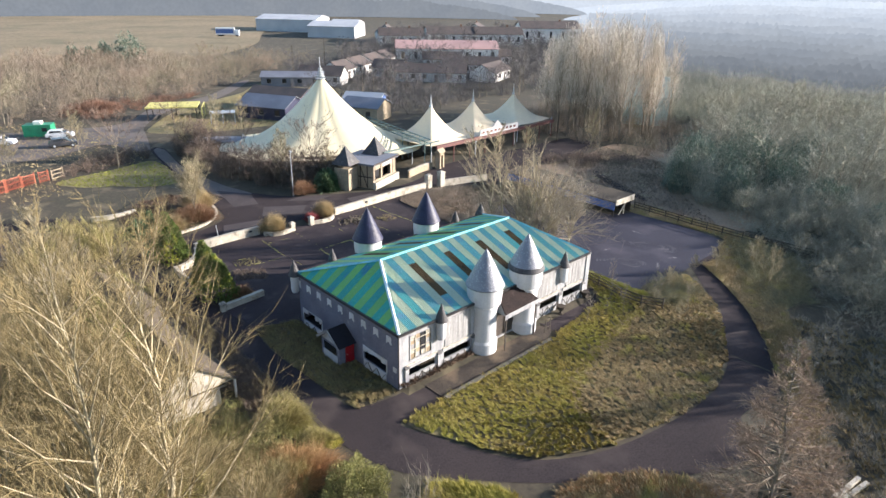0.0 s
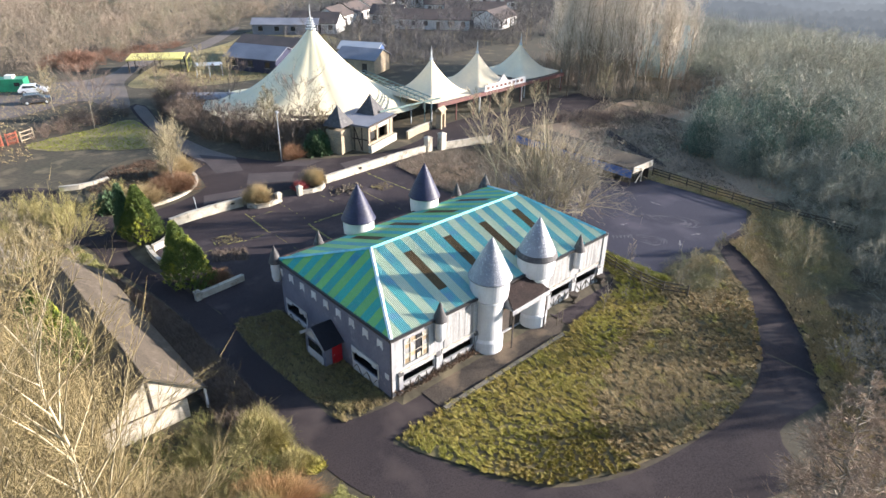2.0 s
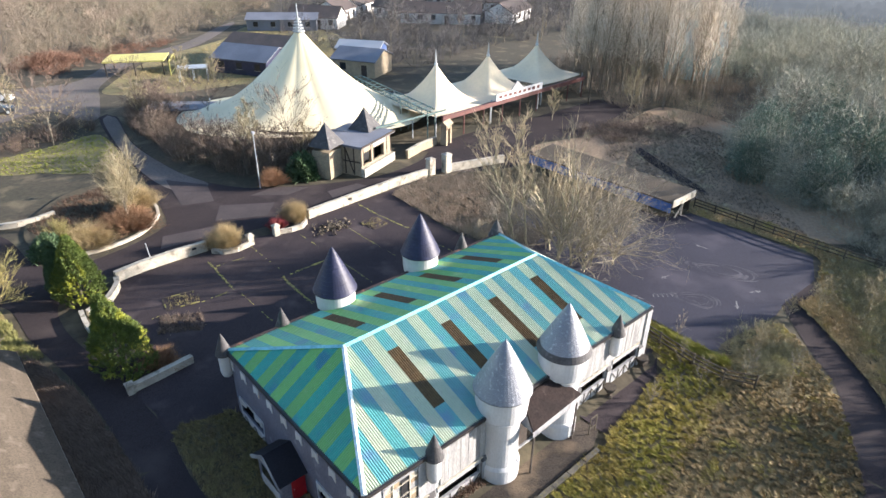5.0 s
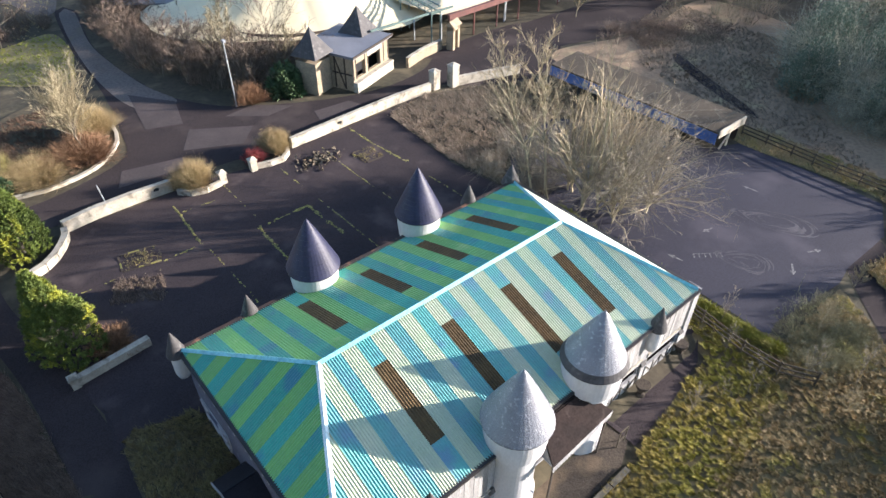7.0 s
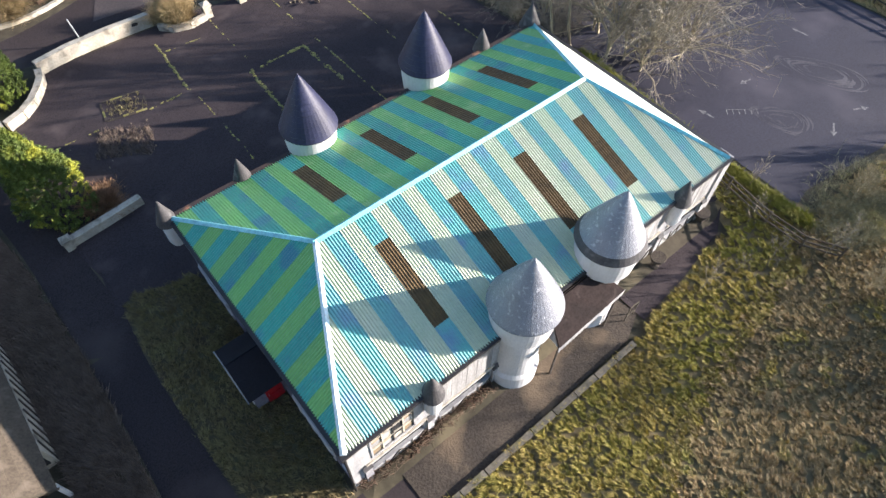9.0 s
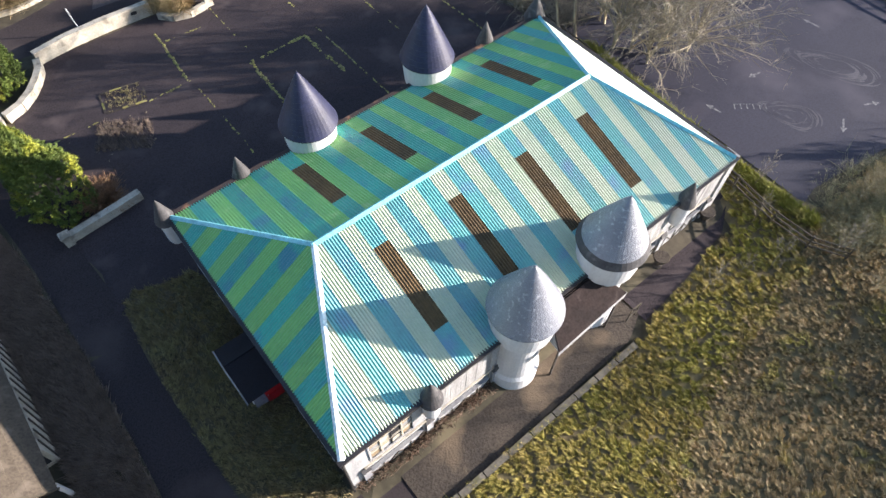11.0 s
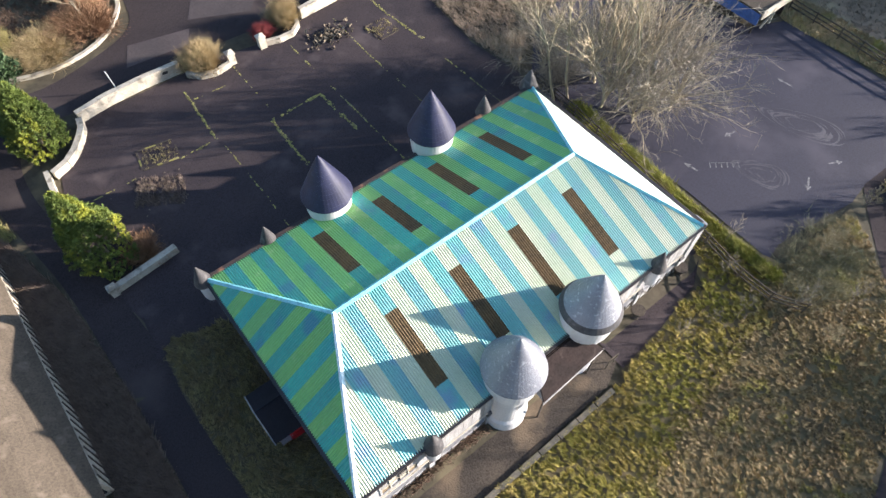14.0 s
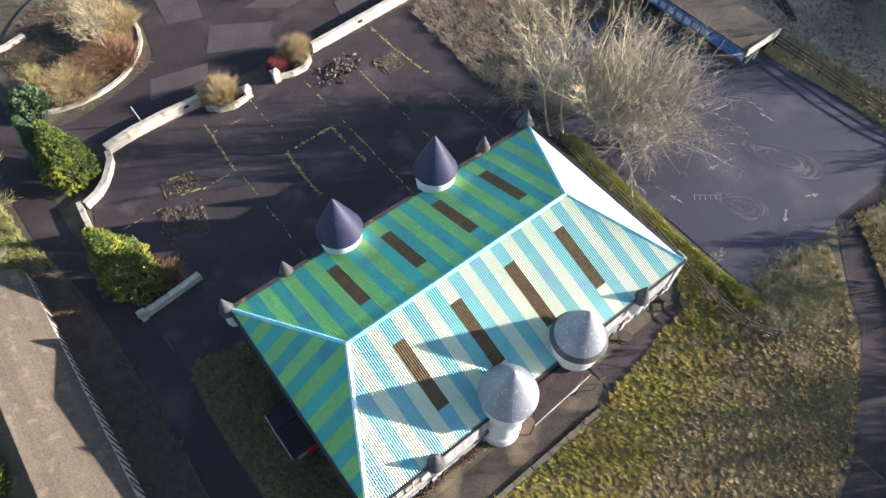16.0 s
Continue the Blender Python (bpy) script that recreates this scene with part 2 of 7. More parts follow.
    slate=paint("brown_felt_roof", (0.114, 0.092, 0.068), (0.09, 0.073, 0.055), 0.92, scale=0.5, fine=10, bump=0.3, vary=0.12, spots=(0.14, 0.115, 0.088), spot_scale=1.5, spot_at=0.6, spec=0.15),
    canopyroof=paint("dark_brown_felt", (0.034, 0.025, 0.023), (0.025, 0.02, 0.019), 0.95, scale=1.2, fine=9, bump=0.15, spots=(0.06, 0.047, 0.043), spot_scale=1.5, spot_at=0.64, spec=0.08),
    porchroof=paint("dark_felt_roof", (0.02, 0.02, 0.026), (0.015, 0.015, 0.02), 0.85, scale=1, bump=0.15, spec=0.2),
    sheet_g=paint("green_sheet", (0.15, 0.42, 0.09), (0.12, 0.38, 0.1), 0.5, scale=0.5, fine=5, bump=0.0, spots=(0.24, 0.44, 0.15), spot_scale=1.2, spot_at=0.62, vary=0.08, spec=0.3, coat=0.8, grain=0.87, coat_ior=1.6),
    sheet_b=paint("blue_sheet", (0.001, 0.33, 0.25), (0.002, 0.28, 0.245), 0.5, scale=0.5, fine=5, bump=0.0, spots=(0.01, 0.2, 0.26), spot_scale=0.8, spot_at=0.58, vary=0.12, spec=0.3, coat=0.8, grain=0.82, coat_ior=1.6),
    # front slope: paler copies of both sheets, sun glare put into the colour
    sheet_g_lit=paint("sunlit_green_sheet", (0.42, 0.46, 0.28), (0.33, 0.42, 0.23), 0.5, scale=0.5, fine=5, bump=0.0, spots=(0.4, 0.44, 0.28), spot_scale=1.0, spot_at=0.58, vary=0.08, spec=0.4, coat=1.0, grain=0.87, coat_ior=2.4),
    sheet_b_lit=paint("sunlit_blue_sheet", (0.02, 0.31, 0.27), (0.03, 0.27, 0.275), 0.5, scale=0.5, fine=5, bump=0.0, spots=(0.05, 0.19, 0.28), spot_scale=0.7, spot_at=0.58, vary=0.12, spec=0.35, coat=1.0, grain=0.8, coat_ior=2.2),
    # right hip: near-white, the full sun on it painted into the base colour
    sheet_hip_lit=paint("sunlit_hip_sheet", (0.5, 0.58, 0.46), (0.36, 0.52, 0.44), 0.45, scale=0.5, fine=5, bump=0.0, vary=0.08, coat=0.6, grain=0.9),
    sheet_n=paint("brown_sheet", (0.125, 0.08, 0.034), (0.092, 0.062, 0.03), 0.6, scale=1, fine=6, bump=0.0, vary=0.15, spec=0.2),
    cap=paint("pale_blue_capping", (0.2, 0.56, 0.62), (0.16, 0.47, 0.55), 0.4, scale=1.2, fine=6, bump=0.05),
    capw=paint("white_capping", (0.72, 0.8, 0.82), (0.5, 0.68, 0.72), 0.4, scale=1.2, fine=6, bump=0.05),
    tent=paint("tent_membrane", (0.75, 0.66, 0.45), (0.68, 0.595, 0.39), 0.6, scale=0.15, fine=1.5, bump=0.0, stretch=(1, 1, 0.3), grain=0.94),
    tent2=paint("pale_membrane", (0.79, 0.66, 0.46), (0.7, 0.585, 0.41), 0.7, scale=0.25, fine=3, bump=0.03, grain=0.92, spec=0.2),
    steel=paint("pale_steel", (0.5, 0.53, 0.54), (0.38, 0.4, 0.42), 0.45, 0.3, bump=0.0),
    green_steel=paint("green_steelwork", (0.12, 0.18, 0.165), (0.085, 0.13, 0.12), 0.5, bump=0.0),
    redbeam=paint("red_brown_beam", (0.15, 0.055, 0.045), (0.11, 0.045, 0.04), 0.6, bump=0.0),
    stone=paint("buff_stone", (0.37, 0.295, 0.2), (0.29, 0.235, 0.165), 0.9, scale=1.5, fine=8, bump=0.3),
    dkwood=paint("dark_timber", (0.06, 0.045, 0.035), (0.04, 0.032, 0.026), 0.85, scale=3, bump=0.15),
    rail=paint("weathered_rail", (0.085, 0.07, 0.05), (0.055, 0.046, 0.035), 0.9, scale=3, bump=0.15),
    blue=paint("blue_panel", (0.07, 0.14, 0.36), (0.055, 0.11, 0.28), 0.6, scale=1.5, bump=0.05, spots=(0.2, 0.24, 0.36), spot_scale=2.5, spot_at=0.62),
    yellow=paint("yellow_roof", (0.66, 0.58, 0.17), (0.56, 0.5, 0.15), 0.6, scale=0.4, bump=0.05),
    metalroof=paint("grey_sheet_roof", (0.2, 0.21, 0.24), (0.15, 0.16, 0.19), 0.6, scale=0.3, bump=0.05),
    paleroof=paint("pale_sheet_roof", (0.44, 0.45, 0.46), (0.36, 0.37, 0.39), 0.6, scale=0.15, bump=0.0, grain=0.95),
    barn=paint("pale_green_sheet", (0.36, 0.47, 0.44), (0.3, 0.4, 0.38), 0.6, scale=0.3, bump=0.0, grain=0.95),
    redroof=paint("red_sheet_roof", (0.48, 0.3, 0.27), (0.4, 0.25, 0.22), 0.6, scale=0.2, bump=0.0),
    tile=paint("brown_tile_roof", (0.105, 0.08, 0.07), (0.075, 0.062, 0.057), 0.85, scale=0.4, bump=0.1),
    housewall=paint("white_house_wall", (0.68, 0.67, 0.63), (0.58, 0.57, 0.54), 0.85, scale=0.4, bump=0.0, grain=0.95),
    glass=paint("dark_glass", (0.03, 0.035, 0.04), (0.02, 0.022, 0.026), 0.12, bump=0.0),
    container=paint("green_container", (0.02, 0.26, 0.13), (0.02, 0.2, 0.1), 0.5, bump=0.05),
    redfence=paint("red_fence_paint", (0.4, 0.125, 0.07), (0.31, 0.1, 0.06), 0.7, scale=0.8, bump=0.05),
    carwhite=paint("white_car_paint", (0.75, 0.75, 0.75), (0.7, 0.7, 0.7), 0.25, bump=0.0, grain=0.95),
    cardark=paint("dark_car_paint", (0.05, 0.055, 0.06), (0.04, 0.042, 0.05), 0.25, bump=0.0, grain=0.95),
    rubber=paint("tyre_rubber", (0.02, 0.02, 0.02), (0.015, 0.015, 0.015), 0.8, bump=0.0),
    bark=paint("grey_bark", (0.24, 0.2, 0.15), (0.17, 0.145, 0.105), 0.9, scale=2, fine=12, bump=0.3),
    birch=paint("pale_bark", (0.44, 0.38, 0.25), (0.31, 0.265, 0.17), 0.85, scale=2, fine=12, bump=0.2, spots=(0.19, 0.16, 0.105), spot_scale=4, spot_at=0.64),
    twig=paint("tan_twigs", (0.36, 0.305, 0.19), (0.28, 0.235, 0.145), 0.9, scale=0.3, fine=3, bump=0.0, island=0.25),
    twig_birch=paint("tan_birch_twigs", (0.265, 0.205, 0.1), (0.185, 0.148, 0.072), 0.9, scale=0.4, fine=3, bump=0.0, island=0.3),
    twig_red=paint("red_brown_twigs", (0.24, 0.13, 0.085), (0.17, 0.1, 0.07), 0.9, scale=0.4, fine=3, bump=0.0, island=0.25),
    twig_grey=paint("grey_twigs", (0.33, 0.285, 0.215), (0.24, 0.21, 0.165), 0.9, scale=0.2, fine=3, bump=0.0, island=0.25),
    twig_dark=paint("dark_twigs", (0.2, 0.145, 0.11), (0.135, 0.105, 0.082), 0.9, scale=0.08, fine=2, bump=0.0, island=0.3),
    straw=paint("straw_stems", (0.42, 0.325, 0.17), (0.3, 0.22, 0.11), 0.85, scale=0.6, fine=4, bump=0.0, island=0.3),
    pale_twig=paint("pale_twigs", (0.44, 0.36, 0.235), (0.33, 0.27, 0.18), 0.9, scale=0.5, fine=4, bump=0.0, island=0.25),
    # poplar twigs paler than bark, with distant haze worked into the colour
    poplar=paint("poplar_twigs", (0.68, 0.6, 0.49), (0.58, 0.515, 0.425), 0.9, scale=0.1, fine=2, bump=0.0, island=0.25),
    rust_leaf=paint("rust_leaves", (0.28, 0.155, 0.085), (0.21, 0.125, 0.07), 0.85, scale=0.6, fine=4, bump=0.0, island=0.3),
    bracken=paint("dead_bracken", (0.42, 0.225, 0.1), (0.31, 0.195, 0.085), 0.85, scale=0.6, fine=4, bump=0.0, spots=(0.34, 0.28, 0.12), spot_scale=0.4, spot_at=0.57, island=0.3),
    red_leaf=paint("crimson_leaves", (0.24, 0.04, 0.045), (0.17, 0.045, 0.04), 0.8, scale=0.8, fine=4, bump=0.0, island=0.3),
    conifer=paint("conifer_sprays", (0.11, 0.15, 0.024), (0.075, 0.11, 0.02), 0.7, scale=0.7, fine=4, bump=0.0, spots=(0.31, 0.32, 0.035), spot_scale=0.6, spot_at=0.53, island=0.3),
    olive_dark=paint("olive_stems", (0.235, 0.23, 0.075), (0.17, 0.165, 0.06), 0.9, scale=0.35, fine=3, bump=0.0, spots=(0.27, 0.21, 0.1), spot_scale=0.5, spot_at=0.57, island=0.35),
    olive_twig=paint("olive_twigs", (0.33, 0.29, 0.11), (0.26, 0.22, 0.09), 0.9, scale=0.5, fine=3, bump=0.0, island=0.3),
    larch=paint("larch_twigs", (0.33, 0.24, 0.165), (0.25, 0.185, 0.135), 0.9, scale=0.5, fine=3, bump=0.0, island=0.2),
    faint=paint("scuffed_tarmac", (0.08, 0.075, 0.088), (0.05, 0.046, 0.06), 0.8, scale=0.8, fine=9, bump=0.05),
    ivy=paint("evergreen_leaves", (0.16, 0.205, 0.15), (0.12, 0.16, 0.12), 0.8, scale=0.3, fine=3, bump=0.0, island=0.3),
    shrub=paint("green_shrub_leaves", (0.085, 0.14, 0.06), (0.06, 0.105, 0.048), 0.7, scale=0.8, fine=4, bump=0.0, island=0.3),
    chalk=paint("worn_road_paint", (0.24, 0.235, 0.23), (0.07, 0.068, 0.08), 0.9, scale=5, fine=10, bump=0.0),
    rubble=paint("rubble", (0.22, 0.18, 0.13), (0.1, 0.08, 0.055), 0.95, scale=2, fine=8, bump=0.3, island=0.4),
)


# ---- ground ----
def soft_step(t):
    t = min(1.0, max(0.0, t))
    return t * t * (3 - 2 * t)


def level(x, y):
    """Height of the ground."""
    left = 0.36 * max(soft_step((2.5 - x) / 3) * (1 - soft_step((y - 11.5) / 4)), soft_step((0.5 - y) / 0.8) * (1 - soft_step((x - 21) / 4))) * soft_step((x + 60) / 20)
    front = 0.5 * soft_step((-y - 3) / 9)
    return -min(0.72, left + front)


def drape(name, outline, material, lift, cell=1.0, parent=None, label="", category="", kind="structure", smooth_line=True):
    """A sheet laid over the ground inside an outline."""
    pts = [Vector(p) for p in outline]
    if smooth_line:
        out, n = [], len(pts)
        for i in range(n):
            p0, p1, p2, p3 = pts[i - 1], pts[i], pts[(i + 1) % n], pts[(i + 2) % n]
            k = max(2, int((p2 - p1).length / 0.8))
            k = min(k, 24)
            for j in range(k):
                t = j / k
                out.append(0.5 * (2 * p1 + (p2 - p0) * t + (2 * p0 - 5 * p1 + 4 * p2 - p3) * t * t + (3 * p1 - p0 - 3 * p2 + p3) * t ** 3))
        pts = out
    n = len(pts)
    edges = [(i, (i + 1) % n) for i in range(n)]
    xs, ys = [p.x for p in pts], [p.y for p in pts]
    grid = []
    y = min(ys) + cell / 2
    while y < max(ys):
        x = min(xs) + cell / 2
        while x < max(xs):
            grid.append(Vector((x, y)))
            x += cell
        y += cell
    res = geometry.delaunay_2d_cdt(pts + grid, edges, [], 0, 1e-4)
    g = Geo()
    poly = [(p.x, p.y) for p in pts]
    fs = []
    for f in res[2]:
        c = sum((res[0][i] for i in f), Vector((0, 0))) / len(f)
        if inside(c.x, c.y, poly):
            fs.append(tuple(f))
    g.add([(p.x, p.y, level(p.x, p.y) + lift) for p in res[0]], fs)
    ob = part(name, g, material, parent, label)
    if parent is None:
        tagged(ob, label, category, "", kind)
    return ob, poly


def inside(x, y, poly):
    c, n = False, len(poly)
    for i in range(n):
        (x0, y0), (x1, y1) = poly[i], poly[i - 1]
        if (y0 > y) != (y1 > y) and x < (x1 - x0) * (y - y0) / (y1 - y0) + x0:
            c = not c
    return c


def spread(lo, hi, fine0, fine1, step):
    """Grid lines: even between fine0 and fine1, ever wider outside."""
    a = list(np.arange(fine0, fine1 + 0.01, step))
    k, s = fine1, step
    while k < hi:
        s *= 1.35
        k += s
        a.append(k)
    k, s = fine0, step
    while k > lo:
        s *= 1.35
        k -= s
        a.insert(0, k)
    return a


gx, gy = spread(-3000, 3000, -30, 60, 1.5), spread(-3000, 3000, -34, 60, 1.5)
g = Geo()
g.add([(x, y, level(x, y)) for y in gy for x in gx],
      [(j * len(gx) + i, j * len(gx) + i + 1, (j + 1) * len(gx) + i + 1, (j + 1) * len(gx) + i) for j in range(len(gy) - 1) for i in range(len(gx) - 1)])
tagged(part("ground", g, M["scrub"]), "brown winter scrub ground with dead grass", "ground", "", "structure")

CARPARK = [(-4.2, 13.2), (-4.3, 18.5), (-4.2, 26), (-3.6, 28.3), (-2.2, 29.2), (-1.2, 30.8), (-0.6, 32), (9.5, 32), (12.5, 31.4), (16, 32), (24, 32.3), (31.3, 32.9), (27, 32.2), (25.6, 31), (24.6, 22), (25.2, 17.5), (24.3, 13.5), (21.4, 12.6), (0.2, 12.6), (-2, 12.9)]
drape("car_park", CARPARK, M["asphalt"], 0.03, 1.2, label="dark worn asphalt car park with mossy joints", category="car park", smooth_line=False)
drape("road_1", [(-60, 44), (-30, 40), (-12, 37), (-8.2, 33.5), (-7.6, 27.7), (-6.4, 19.8), (-6.1, 11.2), (-6.05, 6), (-6.2, 1.5), (-6.1, -2), (-5.2, -5.5), (-2.8, -8.4), (2.2, -13.2), (9.5, -18.4), (13.2, -19.0), (15.6, -17.1), (20, -17.7), (24, -17.6), (28.3, -14.8), (31.4, -12.2), (34.6, -8.6), (37.6, -5.6), (40, -3.4), (36, -3.0), (31.6, -6.6), (29.3, -9.2), (26.2, -11), (21.8, -13.4), (17.4, -14.5), (12.2, -14.3), (6.2, -13), (2.2, -10.7), (0, -7.8), (-1.4, -5), (-2.3, -3), (-1.4, -2.7), (1.6, -2.6), (1.7, -0.5), (-0.6, -0.3), (-3.4, 0.4), (-3.75, 2.4), (-3.9, 5.5), (-4.05, 10), (-3.85, 14), (-4.5, 20.6), (-5.5, 27), (-5.2, 31), (-3.5, 33.2), (0, 33.0), (8, 33.4), (16, 33.0), (24, 33.4), (32, 34), (36, 31), (42, 29), (50, 33), (52, 40), (40, 40.3), (33.5, 37), (26, 36.8), (17, 41), (13, 46), (11.5, 52), (11, 64), (13, 77), (11, 78), (8.9, 64), (8, 52), (6.6, 43), (5.5, 39.2), (2, 37.4), (-2.6, 36.7), (-5, 39), (-6, 46), (-10, 52), (-30, 56), (-60, 58)],
      M["asphalt2"], 0.02, 1.3, label="patched grey asphalt drive circling the hall", category="road")
drape("yard", [(24.6, 13), (26, 11), (26.2, 2.7), (26.0, -3.0), (27.3, -2.75), (30.3, -3.2), (33.5, -3.7), (35.4, -3.4), (40.7, -3.6), (44.6, -2), (45, 3), (44.8, 9.2), (42, 10.5), (41, 18), (36, 22), (30, 21), (26, 17)], M["tarmac"], 0.035, 1.3, label="damp tarmac practice yard with faded paint marks", category="yard", smooth_line=False)
drape("road_2", [(-1.4, -12.0), (0.3, -13.2), (-0.8, -14.8), (-3.2, -21), (-8, -34), (-13, -34), (-6.6, -20), (-2.4, -13.8)], M["asphalt2"], 0.024, 1.2, label="asphalt drive leaving to the south", category="road", smooth_line=False)
ISLAND = [(-1.9, -3.2), (0.3, -7.6), (2.5, -10.5), (6.4, -12.7), (12.2, -14), (17.3, -14.2), (21.6, -13.1), (26, -10.8), (29, -9), (31.3, -6.4), (33, -3.9), (30.7, -4.1), (27.2, -3.8), (26, -2.6), (25.6, 6), (24.6, 12.6), (22.6, 12.8), (22.4, -0.6), (20, -1.6), (15.5, -2.5), (14, -3), (8, -2.9), (1.8, -2.95)]
_, island_poly = drape("grass_island", ISLAND, M["tussock"], 0.045, 1.0, label="rough tussocky winter grass bank before the hall", category="grass")
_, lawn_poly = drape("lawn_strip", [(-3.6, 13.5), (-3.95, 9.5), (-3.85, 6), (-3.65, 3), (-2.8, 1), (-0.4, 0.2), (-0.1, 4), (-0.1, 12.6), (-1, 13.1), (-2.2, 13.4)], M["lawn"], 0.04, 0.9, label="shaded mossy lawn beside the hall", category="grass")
_, verge_poly = drape("verge", [(-8.3, 26), (-6.7, 20), (-6.2, 14), (-6.15, 8), (-6.2, 4), (-6.6, 1.6), (-9.2, 1.8), (-8.6, 6.6), (-8.6, 24.6)], M["woodfloor"], 0.04, 0.9, label="narrow dull grass verge beside the hut", category="grass")
_, green_poly = drape("far_lawn", [(-5.6, 66.4), (-3, 62.2), (0, 60.6), (3.2, 57.6), (6.8, 56.6), (7.9, 60), (8.9, 64.3), (8.6, 70.6), (4, 69.4), (-0.7, 68.4), (-3, 67.9)], M["grass"], 0.03, 2.0, label="green mown patch beside the far drive", category="grass")
_, east_poly = drape("east_verge", [(44.9, 9.5), (45.2, 3), (44.9, -2.2), (41.2, -3.6), (38.2, -5.4), (35.4, -8.2), (32.2, -11.8), (34, -13.4), (38.5, -11), (44, -8), (48, -3), (48, 10)], M["grass"], 0.03, 1.2, label="rough grass verge along the yard fence", category="grass")
drape("pale_field", [(10, 215), (60, 195), (110, 235), (150, 300), (230, 420), (120, 700), (-150, 700), (-160, 320), (-40, 235)], M["field"], 0.25, 20.0, label="wide pale dead-grass field", category="field")
drape("track", [(11, 78), (14, 88), (17, 97), (27, 110), (42, 119), (60, 140), (57, 140), (40, 122.5), (24, 113.5), (13, 101), (-4, 105), (-22, 108), (-22, 84), (-4, 82), (6, 86), (9, 78)], M["gravel"], 0.03, 2.5, label="gravelly track and parking ground", category="road")
drape("shed_ground", [(15.5, 90), (24, 84.5), (34, 83), (46, 82), (62, 90), (72, 116), (62, 134), (48, 121.5), (34, 113.5), (27, 108), (18.5, 97)], M["grass"], 0.026, 2.5, label="thin rough grass round the far sheds", category="grass")
drape("east_field", [(46.2, 10), (48.2, 9.5), (48.4, -2), (56, -2), (64, 8), (74, 16), (76, 31), (60, 29.5), (48, 32), (45.6, 26)], M["meadow"], 0.022, 2.0, label="flat dull grass beyond the yard fence", category="grass")
drape("footpath", [(12.6, 46), (11.4, 52), (10.9, 64), (12.7, 76.5), (11.2, 77), (9.2, 64), (8.5, 53), (9.4, 46.5)], M["gravel"], 0.031, 1.5, label="pale curving path past the large tent", category="path")
drape("field_path", [(57.6, 23.2), (54.6, 17.8), (51.4, 11.6), (50.0, 10.6), (52.4, 16.8), (55.8, 22.6)], M["asphalt2"], 0.034, 1.5, label="narrow dark path across the dull grass", category="path")
drape("tent_apron", [(36, 39.5), (52, 40), (72, 40), (74, 33), (60, 30), (48, 33), (42, 35)], M["asphalt2"], 0.028, 2.0, label="worn asphalt apron before the tents", category="road", smooth_line=False)

# misty wooded distance, far behind everything: strips with haze put into their glow
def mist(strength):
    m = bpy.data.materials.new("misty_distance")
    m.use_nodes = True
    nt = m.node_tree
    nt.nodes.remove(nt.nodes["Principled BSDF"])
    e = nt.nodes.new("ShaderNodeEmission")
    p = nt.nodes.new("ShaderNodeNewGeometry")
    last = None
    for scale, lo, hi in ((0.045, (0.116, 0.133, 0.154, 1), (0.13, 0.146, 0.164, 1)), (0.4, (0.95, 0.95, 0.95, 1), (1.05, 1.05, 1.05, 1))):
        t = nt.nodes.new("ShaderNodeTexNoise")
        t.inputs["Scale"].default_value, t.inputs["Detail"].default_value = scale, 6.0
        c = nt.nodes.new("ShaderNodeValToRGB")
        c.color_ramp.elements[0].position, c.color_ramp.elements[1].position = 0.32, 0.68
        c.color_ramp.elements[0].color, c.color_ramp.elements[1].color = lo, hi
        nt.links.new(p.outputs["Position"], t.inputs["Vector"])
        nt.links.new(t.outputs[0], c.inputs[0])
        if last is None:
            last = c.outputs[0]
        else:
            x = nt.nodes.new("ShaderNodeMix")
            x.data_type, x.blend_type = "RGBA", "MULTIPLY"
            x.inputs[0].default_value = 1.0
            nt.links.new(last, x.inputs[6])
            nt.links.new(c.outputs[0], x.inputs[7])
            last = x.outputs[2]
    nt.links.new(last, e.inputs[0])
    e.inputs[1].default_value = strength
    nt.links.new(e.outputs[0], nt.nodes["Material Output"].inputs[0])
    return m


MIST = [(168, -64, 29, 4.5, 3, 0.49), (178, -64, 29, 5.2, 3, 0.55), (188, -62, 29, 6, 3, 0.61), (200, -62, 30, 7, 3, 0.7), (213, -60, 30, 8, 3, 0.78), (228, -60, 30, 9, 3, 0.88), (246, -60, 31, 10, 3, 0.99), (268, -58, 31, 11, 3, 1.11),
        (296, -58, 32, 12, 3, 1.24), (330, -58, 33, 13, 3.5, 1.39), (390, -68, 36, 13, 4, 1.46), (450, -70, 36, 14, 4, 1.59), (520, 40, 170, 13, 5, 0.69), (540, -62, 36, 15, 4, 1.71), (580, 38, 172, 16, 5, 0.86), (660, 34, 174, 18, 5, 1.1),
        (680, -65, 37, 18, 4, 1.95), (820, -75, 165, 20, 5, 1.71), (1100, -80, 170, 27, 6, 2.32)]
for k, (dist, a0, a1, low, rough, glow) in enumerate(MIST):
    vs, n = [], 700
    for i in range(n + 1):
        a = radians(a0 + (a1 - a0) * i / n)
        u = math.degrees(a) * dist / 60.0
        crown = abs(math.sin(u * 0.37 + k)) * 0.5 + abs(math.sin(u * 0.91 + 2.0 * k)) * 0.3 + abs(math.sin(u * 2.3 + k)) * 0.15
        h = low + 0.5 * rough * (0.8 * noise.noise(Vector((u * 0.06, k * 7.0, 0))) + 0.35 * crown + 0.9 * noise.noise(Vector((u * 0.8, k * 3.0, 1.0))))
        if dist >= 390:
